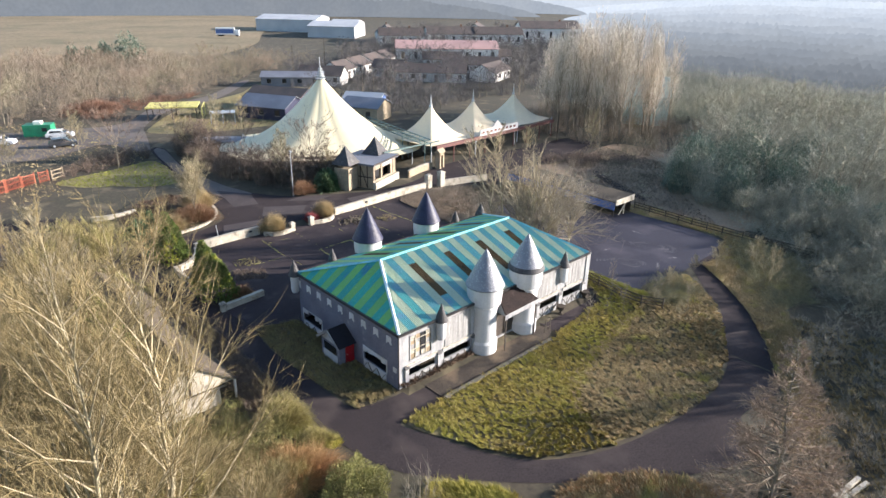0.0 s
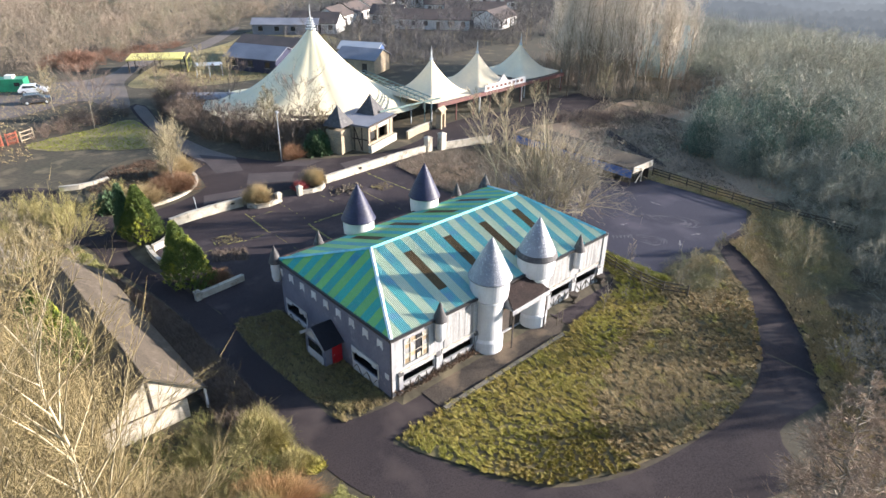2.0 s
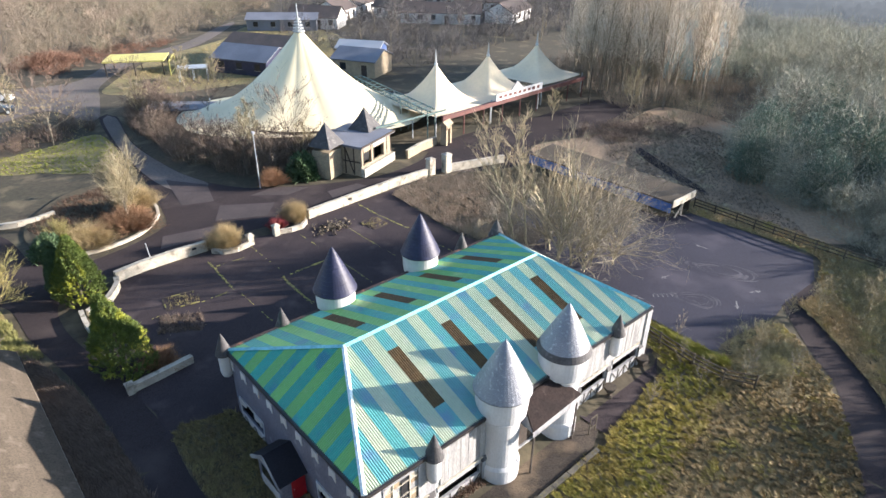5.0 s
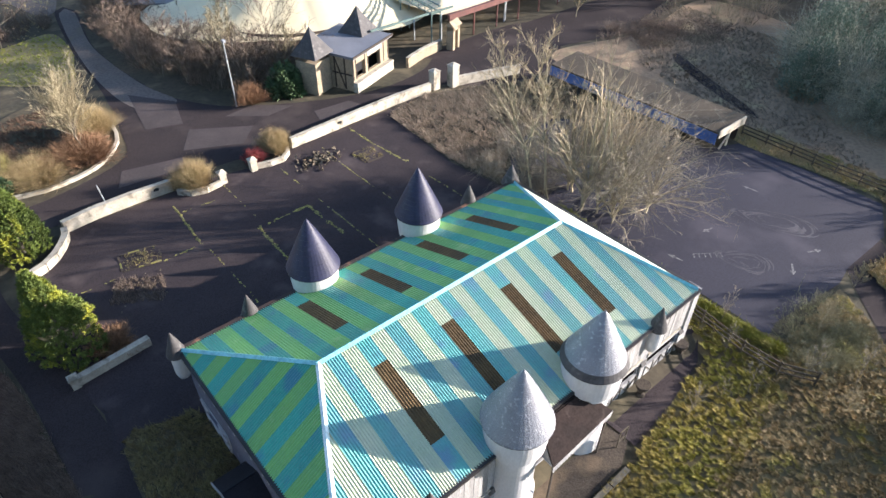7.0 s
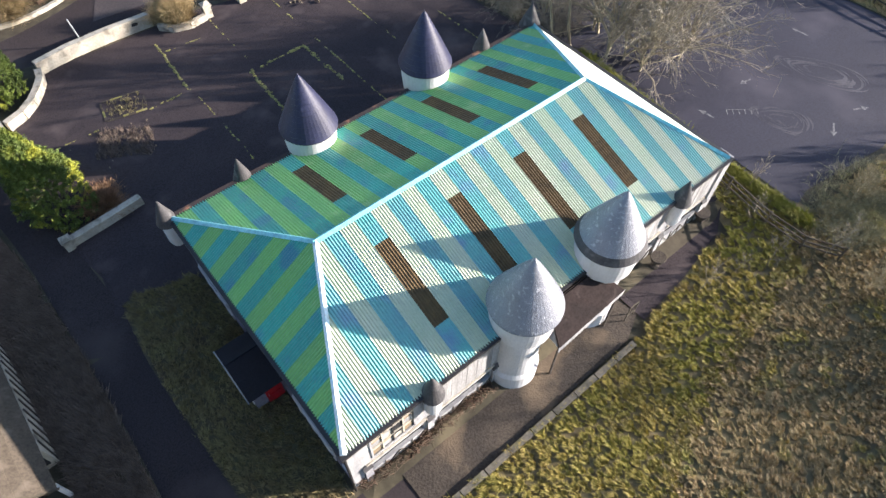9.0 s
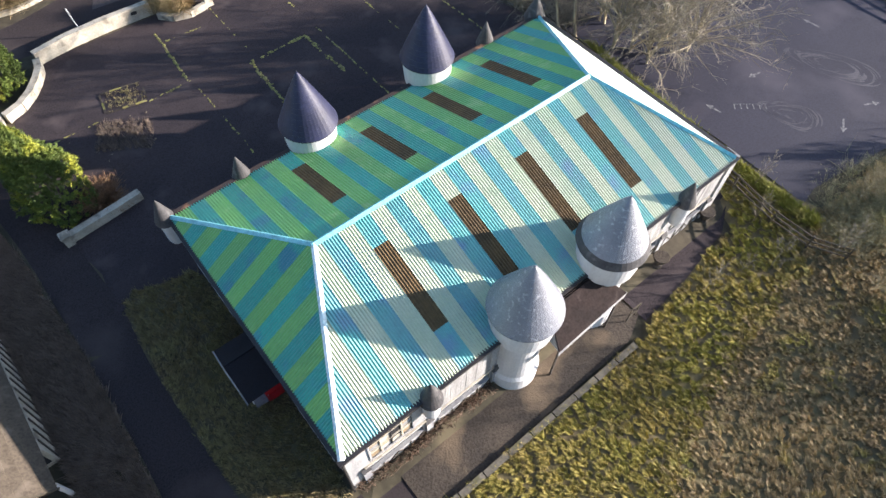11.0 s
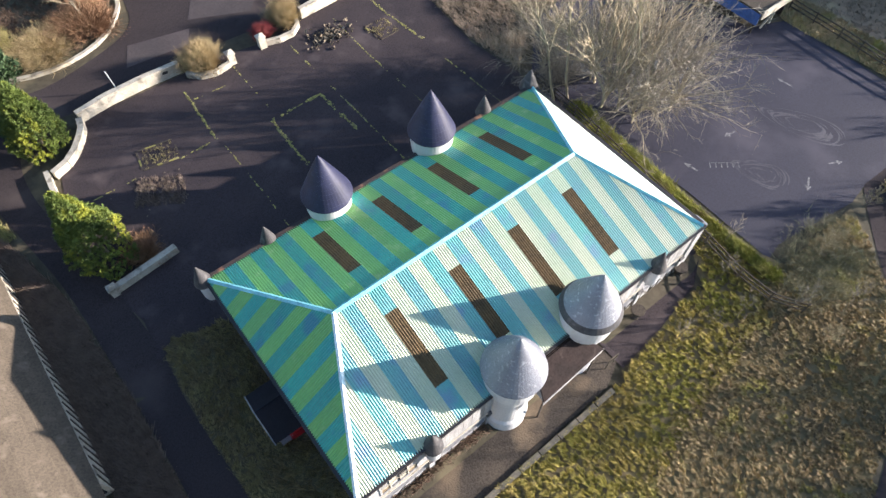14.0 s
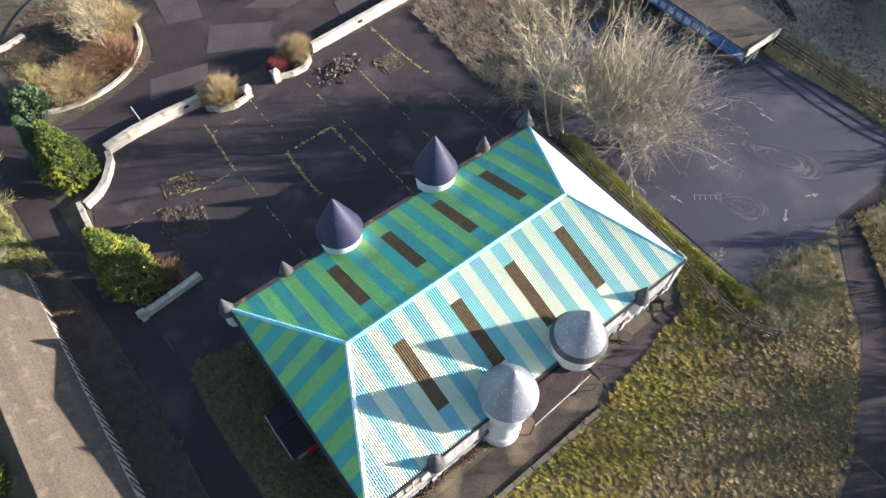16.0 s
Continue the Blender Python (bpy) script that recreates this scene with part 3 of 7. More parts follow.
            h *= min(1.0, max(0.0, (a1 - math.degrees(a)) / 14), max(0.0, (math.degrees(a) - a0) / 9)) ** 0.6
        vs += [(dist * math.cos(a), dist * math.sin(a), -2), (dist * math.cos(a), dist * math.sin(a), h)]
    tagged(part("backdrop", Geo().add(vs, [(2 * i, 2 * i + 2, 2 * i + 3, 2 * i + 1) for i in range(n)]), mist(glow)), "glowing backdrop strip of hazy blue-grey wooded distance on the skyline", "backdrop", "", "structure")

# terrace before the hall
g = Geo()
g.prism([(1.7, -2.75), (13.3, -2.5), (14.6, -1.9), (14.6, -0.02), (1.7, -0.02)], -1.0, -0.3)
terrace = tagged(part("terrace", g, M["concrete"]), "stained concrete terrace before the hall front", "terrace", "", "structure")
for i in range(9):
    x0 = 1.75 + i * 1.29
    part("kerb_block", Geo().prism([(x0, -2.98), (x0 + 1.24, -2.96), (x0 + 1.24, -2.68), (x0, -2.7)], -0.9, -0.16 + 0.012 * (i % 3)), M["kerb"], terrace)
drape("terrace_path", [(14.65, -2.3), (18, -2.0), (21.5, -1.4), (23.4, -0.2), (23.2, 1.5), (21.7, 1.5), (21.7, -0.03), (14.65, -0.03)], M["asphalt"], 0.05, 0.6, label="dark path along the hall front", category="path", smooth_line=False)

# ---- the hall ----
L, D, EAVE, RIDGE, HIP = 21.45, 12.8, 4.12, 6.35, 3.45
hall = thing("castle_hall", "grey and white castle-style hall with striped green and blue roof", "building", 0, 0, 0)
T = 0.1


def pierced(g, u0, u1, z0, z1, holes, place):
    """A wall with openings: place(u, depth, z) gives the point; depth runs 0 to T."""
    us = sorted({u0, u1, *[h[0] for h in holes], *[h[1] for h in holes]})
    zs = sorted({z0, z1, *[h[2] for h in holes], *[h[3] for h in holes]})

    def solid(i, j):
        if not (0 <= i < len(us) - 1 and 0 <= j < len(zs) - 1):
            return False
        u, z = (us[i] + us[i + 1]) / 2, (zs[j] + zs[j + 1]) / 2
        return not any(h[0] < u < h[1] and h[2] < z < h[3] for h in holes)

    for i in range(len(us) - 1):
        for j in range(len(zs) - 1):
            if not solid(i, j):
                continue
            a, b, c, d = us[i], us[i + 1], zs[j], zs[j + 1]
            quads = [[(a, 0, c), (b, 0, c), (b, 0, d), (a, 0, d)], [(a, T, c), (a, T, d), (b, T, d), (b, T, c)]]
            if not solid(i - 1, j):
                quads.append([(a, 0, c), (a, 0, d), (a, T, d), (a, T, c)])
            if not solid(i + 1, j):
                quads.append([(b, 0, c), (b, T, c), (b, T, d), (b, 0, d)])
            if not solid(i, j - 1):
                quads.append([(a, 0, c), (a, T, c), (b, T, c), (b, 0, c)])
            if not solid(i, j + 1):
                quads.append([(a, 0, d), (b, 0, d), (b, T, d), (a, T, d)])
            for q in quads:
                g.add([place(*p) for p in q], [(0, 1, 2, 3)])
    return g


def front(u, d, z):
    return (u, d, z)


def side(u, d, z):
    return (d, u, z)


LOW = [(0.75, 3.4), (4.2, 6.95), (14.9, 17.55), (18.35, 20.95)]
front_holes = [(a, b, 0.42 if a < 10 else 0.62, 1.05 if a < 10 else 1.32) for a, b in LOW] + [(1.02, 2.92, 1.72, 3.58), (9.7, 12.0, 0.0, 2.2)]
wall_f = part("front_wall", pierced(Geo(), 0, L + 0.15, -0.7, EAVE - 0.05, front_holes, front), M["white"], hall, "peeling white and grey rendered front wall")
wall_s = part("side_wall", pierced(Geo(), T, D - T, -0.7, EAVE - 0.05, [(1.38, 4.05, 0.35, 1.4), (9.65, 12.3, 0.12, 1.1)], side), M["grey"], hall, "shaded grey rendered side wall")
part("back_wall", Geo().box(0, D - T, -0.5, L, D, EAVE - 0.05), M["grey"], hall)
part("end_wall", Geo().box(L - T + 0.15, T, -0.5, L + 0.15, D - T, EAVE - 0.05), M["white"], hall)
part("inner_floor", Geo().box(T, T, -0.6, L - T, D - T, -0.02), M["dark"], hall)
part("plinth", Geo().box(-0.03, -0.05, -0.75, 7.0, 0.0, -0.28), M["concrete"], wall_f)
part("plinth", Geo().box(14.6, -0.05, -0.75, L + 0.15, 0.0, -0.25), M["concrete"], wall_f)
# lower openings with braced panels
for a, b in LOW:
    z1 = 0.42 if a < 10 else 0.62
    z0 = -0.38 if a < 10 else -0.15
    pn = part("braced_panel", Geo().box(a, -0.06, z0, b, -0.002, z1), M["white"], wall_f, "white panel with crossed timber bracing")
    n = 4
    for i in range(n):
        x0, x1 = a + (b - a) * i / n, a + (b - a) * (i + 1) / n
        s = (z0 + 0.06, z1 - 0.06) if i % 2 else (z1 - 0.06, z0 + 0.06)
        part("brace", Geo().bar((x0 + 0.05, -0.075, s[0]), (x1 - 0.05, -0.075, s[1]), 0.04, 0.05), M["dkwood"] if a < 3 else M["rail"], pn)
        part("brace", Geo().bar((x1, -0.075, z0 + 0.04), (x1, -0.075, z1), 0.04, 0.04), M["rail"], pn)
    part("lintel", Geo().box(a - 0.1, -0.05, 1.06 if a < 10 else 1.33, b + 0.1, -0.002, 1.34 if a < 10 else 1.6), M["white"], wall_f)
    part("lintel_shelf", Geo().box(a - 0.14, -0.09, 1.34 if a < 10 else 1.6, b + 0.14, -0.003, 1.41 if a < 10 else 1.67), M["coping"], wall_f)
for x in (0.5, 3.55, 7.05, 14.75, 17.7, 21.1):
    z0 = -0.45
    p = part("buttress", Geo().box(x - 0.02, -0.13, z0, x + 0.3, -0.003, 1.15), M["white"], wall_f)
    part("buttress_cap", Geo().add([(x - 0.06, -0.18, 1.15), (x + 0.34, -0.18, 1.15), (x + 0.34, -0.054, 1.15), (x - 0.06, -0.054, 1.15), (x - 0.06, -0.054, 1.42), (x + 0.34, -0.054, 1.42)],
                                   [(0, 1, 5, 4), (0, 4, 3), (1, 2, 5), (0, 3, 2, 1), (3, 4, 5, 2)]), M["turret"], p)
# upper cladding boards
rng = random.Random(4)
for a, b, z0, z1 in ((4.25, 7.0, 1.42, 3.75), (14.6, 17.5, 1.68, 3.85), (18.6, 21.3, 1.68, 3.9)):
    x = a
    while x < b - 0.1:
        w = min(0.26, b - x)
        t0, t1 = z0 + rng.uniform(0, 0.12), z1 - rng.uniform(0, 0.11)
        part("cladding_board", Geo().box(x, -0.045 - rng.uniform(0, 0.02), t0, x + w - 0.012, -0.003, t1), M["clad"], wall_f)
        x += w
# large window, partly boarded
wn = part("window", Geo().box(0.98, -0.05, 1.64, 2.96, 0.02, 1.72).box(0.98, -0.05, 3.58, 2.96, 0.02, 3.66).box(0.94, -0.05, 1.64, 1.02, 0.02, 3.66).box(2.92, -0.05, 1.64, 3.0, 0.02, 3.66), M["white"], wall_f)
for i in range(1, 4):
    part("mullion", Geo().box(1.02 + 0.475 * i - 0.03, -0.03, 1.72, 1.02 + 0.475 * i + 0.03, 0.03, 3.58), M["coping"] if i != 2 else M["dark"], wn)
for k in (2, 4):
    part("transom", Geo().box(1.02, -0.035, 1.72 + 0.372 * k - 0.02, 2.92, 0.035, 1.72 + 0.372 * k + 0.02), M["coping"], wn)
for i in range(4):
    for k in range(5):
        # third column: dark plates painted as the shade of an open gap
        m = M["dark"] if i == 2 and k > 0 else (M["board"], M["coping"], M["clad"])[(2 * i + k) % 3]
        part("pane", Geo().box(1.05 + 0.475 * i, 0.02, 1.745 + 0.372 * k, 1.465 + 0.475 * i, 0.04, 2.11 + 0.372 * k), m, wn)
# side: notched white tabs, windows, plaque
for i in range(9):
    y = 1.05 + 1.46 * i
    part("tab", Geo().add([(-0.05, y - 0.25, 3.52), (-0.05, y + 0.25, 3.52), (-0.05, y + 0.28, 2.9), (-0.05, y, 3.12), (-0.05, y - 0.28, 2.9), (-0.001, y - 0.25, 3.52), (-0.001, y + 0.25, 3.52), (-0.001, y + 0.28, 2.9), (-0.001, y, 3.12), (-0.001, y - 0.28, 2.9)],
                          [(0, 4, 3, 1), (1, 3, 2), (0, 5, 9, 4), (4, 9, 8, 3), (3, 8, 7, 2), (2, 7, 6, 1), (1, 6, 5, 0)]), M["tower"], wall_s, "peeling white painted swallow-tail tab")
for y0, y1, z0, z1 in ((1.38, 4.05, 0.35, 1.4), (9.65, 12.3, 0.12, 1.1)):
    pn = part("braced_panel", Geo().box(-0.06, y0, z0 - 0.72, -0.002, y1, z0), M["tower"], wall_s)
    for i in range(5):
        a, b = y0 + (y1 - y0) * i / 5, y0 + (y1 - y0) * (i + 1) / 5
        s = (z0 - 0.66, z0 - 0.06) if i % 2 else (z0 - 0.06, z0 - 0.66)
        part("brace", Geo().bar((-0.075, a + 0.03, s[0]), (-0.075, b - 0.03, s[1]), 0.05, 0.04), M["rail"], pn)
    part("frame_bar", Geo().box(-0.04, y0, z1, 0.04, y1, z1 + 0.08).box(-0.04, y0 - 0.08, z0, 0.04, y0, z1 + 0.08).box(-0.04, y1, z0, 0.04, y1 + 0.08, z1 + 0.08), M["tower"], wall_s)
    rr = random.Random(int(y0 * 10))
    y = y0
    while y < y1 - 0.05:
        w = rr.uniform(0.15, 0.4)
        if not (y0 > 9 and 10.4 < y < 11.4):
            part("torn_board", Geo().box(-0.1, y, z1 - rr.uniform(0.12, 0.35), -0.05, min(y1, y + w) - 0.02, z1 + 0.12), M["tower"], wall_s)
        y += w
part("plaque", Geo().box(-0.05, 0.25, 0.95, -0.002, 0.62, 1.3), M["tower"], wall_s)
# gutters and wall head
part("gutter", Geo().box(-0.2, -0.22, EAVE - 0.14, L + 0.2, -0.004, EAVE + 0.03), M["gutter"], hall)
part("gutter", Geo().box(-0.2, 0.06, EAVE - 0.12, -0.004, D - 0.06, EAVE + 0.03), M["gutter"], hall)
part("gutter", Geo().box(-0.2, D - 0.04, EAVE - 0.06, L + 0.2, D + 0.3, EAVE + 0.04), M["rust"], hall)
part("gutter", Geo().box(L - 0.02, 0.06, EAVE - 0.06, L + 0.28, D - 0.06, EAVE + 0.03), M["gutter"], hall)
part("corner_pier", Geo().box(L - 0.1, -0.12, -0.6, L + 0.42, 0.6, EAVE - 0.06), M["white"], hall)
part("corner_foot", Geo().box(L - 0.2, -0.5, -0.6, L + 0.6, 0.9, 0.02), M["concrete"], hall)
part("downpipe", Geo().tube([(-0.08, -0.08, EAVE - 0.1), (-0.08, -0.08, -0.3)], [0.045, 0.045], 8), M["gutter"], hall)

# roof of ribbed sheets
W, OFF, PITCH, AMP = 0.72, 0.12, 0.12, 0.022
roof = part("roof", Geo().add([(0, 0, EAVE - 0.02), (L, 0, EAVE - 0.02), (L, D, EAVE - 0.02), (0, D, EAVE - 0.02), (HIP, D / 2, RIDGE - 0.08), (L - HIP, D / 2, RIDGE - 0.08)],
                          [(0, 1, 5, 4), (1, 2, 5), (2, 3, 4, 5), (3, 0, 4), (3, 2, 1, 0)]), M["dark"], hall)
K = (RIDGE - EAVE) / (D / 2)
KS = (RIDGE - EAVE) / HIP


def ribbed(u0, u1, low, high, put, material):
    """One ribbed sheet between two curves low(u) and high(u) up the slope; put(u, s, lift) gives the point."""
    n = max(2, int(round((u1 - u0) / PITCH * 8)))
    vs, fs = [], []
    for i in range(n + 1):
        u = u0 + (u1 - u0) * i / n
        s0, s1 = low(u), high(u)
        s1 = max(s0 + 0.001, s1)
        h = AMP * math.cos(2 * math.pi * (u - OFF) / PITCH)
        vs += [put(u, s0, h), put(u, s1, h)]
    fs = [(2 * i, 2 * i + 2, 2 * i + 3, 2 * i + 1) for i in range(n)]
    part("roof_sheet", Geo().add(vs, fs), material, roof, smooth=True)


def front_put(u, s, h):
    return (u, s, EAVE + 0.05 + K * s + h)


def back_put(u, s, h):
    return (u, D - s, EAVE + 0.05 + K * s + h)


def left_put(u, s, h):
    return (s, u, EAVE + 0.05 + KS * s + h)


def right_put(u, s, h):
    return (L - s, u, EAVE + 0.05 + KS * s + h)


def top_long(u):
    return D / 2 * min(1, u / HIP, (L - u) / HIP)


def top_short(u):
    return HIP * min(1, u / (D / 2), (D - u) / (D / 2))


for put, brown in ((front_put, (1.5, 5.12)), (back_put, (1.35, 4.85))):
    k = -1
    while OFF + W * k < L:
        a, b = max(0.02, OFF + W * k), min(L - 0.02, OFF + W * (k + 1))
        # the front takes the copies with sunlight in their colour
        m = (M["sheet_b_lit"] if k % 2 else M["sheet_g_lit"]) if put is front_put else (M["sheet_b"] if k % 2 else M["sheet_g"])
        if k in (7, 12, 17, 22):
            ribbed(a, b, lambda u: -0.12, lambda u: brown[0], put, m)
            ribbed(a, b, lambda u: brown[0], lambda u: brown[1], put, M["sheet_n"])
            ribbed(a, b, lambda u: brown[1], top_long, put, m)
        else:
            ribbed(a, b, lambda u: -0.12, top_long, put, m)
        k += 1
for put in (left_put, right_put):
    k = 0
    while W * k + 0.1 < D:
        ribbed(max(0.02, 0.1 + W * (k - 0)), min(D - 0.02, 0.1 + W * (k + 1)), lambda u: -0.12, top_short, put, (M["sheet_b"] if k % 2 else M["sheet_g"]) if put is left_put else M["sheet_hip_lit"])
        k += 1
    ribbed(0.02, 0.1, lambda u: -0.12, top_short, put, M["sheet_b"])


def capping(a, b, w, material):
    a, b = Vector(a), Vector(b)
    d = (b - a).normalized()
    s = d.cross(Vector((0, 0, 1))).normalized() * w
    up = Vector((0, 0, 0.07))
    dn = Vector((0, 0, -0.05))
    part("roof_capping", Geo().add([a - s + dn, a + up, a + s + dn, b - s + dn, b + up, b + s + dn, a + dn * 1.5, b + dn * 1.5], [(0, 1, 4, 3), (1, 2, 5, 4), (0, 6, 2, 1), (3, 4, 5, 7), (0, 3, 7, 6), (2, 6, 7, 5)]), material, roof)


top_z = RIDGE + 0.1
capping((HIP - 0.1, D / 2, top_z), (L - HIP + 0.1, D / 2, top_z), 0.13, M["cap"])
capping((-0.05, -0.08, EAVE + 0.1), (HIP, D / 2, top_z), 0.12, M["capw"])
capping((-0.05, D + 0.08, EAVE + 0.1), (HIP, D / 2, top_z), 0.12, M["cap"])
capping((L + 0.05, -0.08, EAVE + 0.1), (L - HIP, D / 2, top_z), 0.1, M["cap"])
capping((L + 0.05, D + 0.08, EAVE + 0.1), (L - HIP, D / 2, top_z), 0.1, M["cap"])

# towers
def cone_r(r, t):
    return r * (1 - t) ** 0.93 + 0.03


for x, y, m, name in ((8.3, 0.0, "cone", "pale lichen-stained grey"), (13.0, -0.02, "cone", "pale lichen-stained grey"), (7.1, 12.95, "navy", "glossy navy"), (14.0, 13.1, "navy", "glossy navy")):
    r = 1.43 if m == "cone" else 1.3
    tw = part("tower", Geo().lathe(x, y, [(1.14, -0.7), (1.14, 0.55), (1.02, 0.75), (0.99, 2.2), (1.02, 3.4), (1.05, 3.72), (r - 0.16, 3.85), (r - 0.1, 4.5), (r - 0.09, 5.35), (0.0, 5.37)], 40), M["tower"], hall, "white rendered round tower")
    part("cone_roof", Geo().lathe(x, y, [(r - 0.12, 5.25), (r + 0.02, 5.25)] + [p for q in range(12) for p in ((cone_r(r, q / 12) + 0.016, 5.27 + 2.78 * q / 12), (cone_r(r, (q + 1) / 12) + 0.004, 5.25 + 2.78 * (q + 1) / 12))] + [(0.03, 8.06), (0.0, 8.13)], 40), M[m], tw, name + " felt cone roof")
    part("roof_rim", Geo().lathe(x, y, [(r, 5.22), (r + 0.035, 5.22), (r + 0.03, 5.3), (r - 0.01, 5.34)], 40), M["turret"], tw)
    if x == 13.0:
        part("eaves_band", Geo().lathe(x, y, [(cone_r(r, 0) + 0.022, 5.262), (cone_r(r, 0.12) + 0.022, 5.59), (cone_r(r, 0.12) + 0.01, 5.6)], 40), M["turret"], tw, "dark replaced felt course at the cone's foot")
    if m == "cone":
        part("tower_band", Geo().lathe(x, y, [(1.03, 3.5), (1.11, 3.52), (1.11, 3.66), (1.03, 3.68)], 40), M["tower"], tw)
for x, y, w in ((3.7, -0.2, 0.47), (17.9, -0.2, 0.47), (-0.2, 13.05, 0.47), (3.5, 13.1, 0.47), (18.0, 13.25, 0.5), (21.55, 13.2, 0.6)):
    tr = part("turret", Geo().lathe(x, y, [(0.0, 2.35), (0.26, 2.42), (0.34, 2.7), (0.35, 3.95), (0.0, 4.0)], 20), M["tower"], hall, "small white bracketed turret")
    part("cone_roof", Geo().lathe(x, y, [(0.4, 3.9), (w, 3.9), (w - 0.01, 3.98), (0.43 * w, 4.75), (0.04, 5.2), (0.0, 5.28)], 20), M["turret"], tr, "dark felt cone roof")
# canopy over the entrance
cn = part("canopy", Geo().slab([(8.98, -1.58, 2.93), (13.05, -1.42, 2.93), (12.2, -0.3, 3.9), (9.5, -0.3, 3.9)], 0.07).slab([(9.5, -0.3, 3.9), (12.2, -0.3, 3.9), (12.2, 0.0, 3.78), (9.5, 0.0, 3.78)], 0.07), M["canopyroof"], hall, "dark brown felt lean-to entrance canopy")
part("gable", Geo().add([(9.02, -1.5, 2.86), (9.5, -0.3, 3.82), (9.4, -0.02, 3.7), (9.2, -0.02, 2.75), (9.08, -1.5, 2.86), (9.56, -0.3, 3.82), (9.46, -0.02, 3.7), (9.26, -0.02, 2.75)],
                        [(3, 2, 1, 0), (4, 5, 6, 7), (0, 1, 5, 4), (1, 2, 6, 5), (3, 0, 4, 7)]), M["white"], cn)
part("fascia", Geo().bar((8.96, -1.6, 2.93), (13.07, -1.44, 2.93), 0.04, 0.1), M["white"], cn)
for i in range(23):
    x0, y0 = 8.98 + i * 0.177, -1.62 + 0.16 * i / 22
    part("scallop", Geo().add([(x0, y0, 2.88), (x0 + 0.165, y0, 2.88), (x0 + 0.165, y0, 2.66), (x0 + 0.083, y0, 2.52), (x0, y0, 2.66), (x0, y0 + 0.03, 2.88), (x0 + 0.165, y0 + 0.03, 2.88), (x0 + 0.165, y0 + 0.03, 2.66), (x0 + 0.083, y0 + 0.03, 2.52), (x0, y0 + 0.03, 2.66)],
                              [(0, 4, 3, 2, 1), (5, 6, 7, 8, 9), (0, 1, 6, 5), (1, 2, 7, 6), (2, 3, 8, 7), (3, 4, 9, 8), (4, 0, 5, 9)]), M["white"], cn)
for x, y in ((9.35, -1.4), (12.95, -1.3)):
    part("post", Geo().box(x - 0.04, y - 0.04, -0.3, x + 0.04, y + 0.04, 2.9), M["dkwood"], cn)
part("doorway", Geo().box(9.75, 0.1, 0.0, 11.95, 0.16, 2.18), M["dkwood"], wall_f, "dark boarded entrance doors")
part("railing", Geo().bar((13.9, -1.75, -0.3), (13.9, -1.75, 0.85), 0.05).bar((14.5, -1.75, -0.3), (14.5, -1.75, 0.85), 0.05).bar((13.9, -1.75, 0.85), (14.5, -1.75, 0.85), 0.05).bar((13.9, -1.75, 0.1), (14.5, -1.75, 0.8), 0.03).bar((13.9, -1.75, 0.12), (14.5, -1.75, 0.12), 0.05), M["rail"], hall)
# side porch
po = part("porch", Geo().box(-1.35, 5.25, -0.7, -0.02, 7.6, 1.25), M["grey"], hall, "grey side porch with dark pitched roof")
part("porch_roof", Geo().slab([(-1.55, 5.0, 1.18), (0.0, 5.0, 1.18), (0.0, 6.42, 2.2), (-1.55, 6.42, 2.2)], 0.07).slab([(-1.55, 6.42, 2.2), (0.0, 6.42, 2.2), (0.0, 7.85, 1.18), (-1.55, 7.85, 1.18)], 0.07), M["porchroof"], po)
part("porch_gable", Geo().add([(-1.36, 5.3, 1.2), (-1.36, 7.55, 1.2), (-1.36, 6.42, 2.12), (-1.3, 5.3, 1.2), (-1.3, 7.55, 1.2), (-1.3, 6.42, 2.12)], [(0, 2, 1), (3, 4, 5), (0, 1, 4, 3), (1, 2, 5, 4), (2, 0, 3, 5)]), M["tower"], po)
part("bargeboard", Geo().bar((-1.58, 4.98, 1.16), (-1.58, 6.42, 2.2), 0.05, 0.2).bar((-1.58, 6.42, 2.2), (-1.58, 7.87, 1.16), 0.05, 0.2), M["white"], po)
part("porch_window", Geo().box(-1.38, 5.6, 0.35, -1.351, 7.2, 1.0), M["glass"], po)
part("braced_panel", Geo().box(-1.4, 5.5, -0.35, -1.352, 7.3, 0.3), M["tower"], po)
dr = part("door", Geo().box(-0.82, 5.19, -0.45, -0.08, 5.249, 1.32), M["red"], po, "red painted door")
part("door_panel", Geo().box(-0.74, 5.17, -0.3, -0.16, 5.189, 0.35).box(-0.74, 5.17, 0.5, -0.16, 5.189, 1.2), M["red"], dr)
part("door_handle", Geo().box(-0.75, 5.14, 0.4, -0.71, 5.169, 0.46), M["steel"], dr)


# ---- buildings ----
def gable_house(name, label, x, y, rz, length, width, eave, ridge, wall_m, roof_m, windows=4, category="building", group="", z=0.0, doors=0, chimney=False):
    """A long house along its own x, with walls, roof, windows and doors."""
    h = thing(name, label, category, x, y, z, rz, group)
    a, b = length / 2, width / 2
    w = Geo().add([(-a, -b, 0), (a, -b, 0), (a, b, 0), (-a, b, 0), (-a, -b, eave), (a, -b, eave), (a, b, eave), (-a, b, eave), (-a, 0, ridge - 0.05), (a, 0, ridge - 0.05)],
                  [(0, 1, 5, 4), (1, 2, 6, 9, 5), (2, 3, 7, 6), (3, 0, 4, 8, 7), (4, 5, 9, 8), (6, 7, 8, 9)])
    part("wall", w, wall_m, h)
    o = 0.35
    k = (ridge - eave) / b
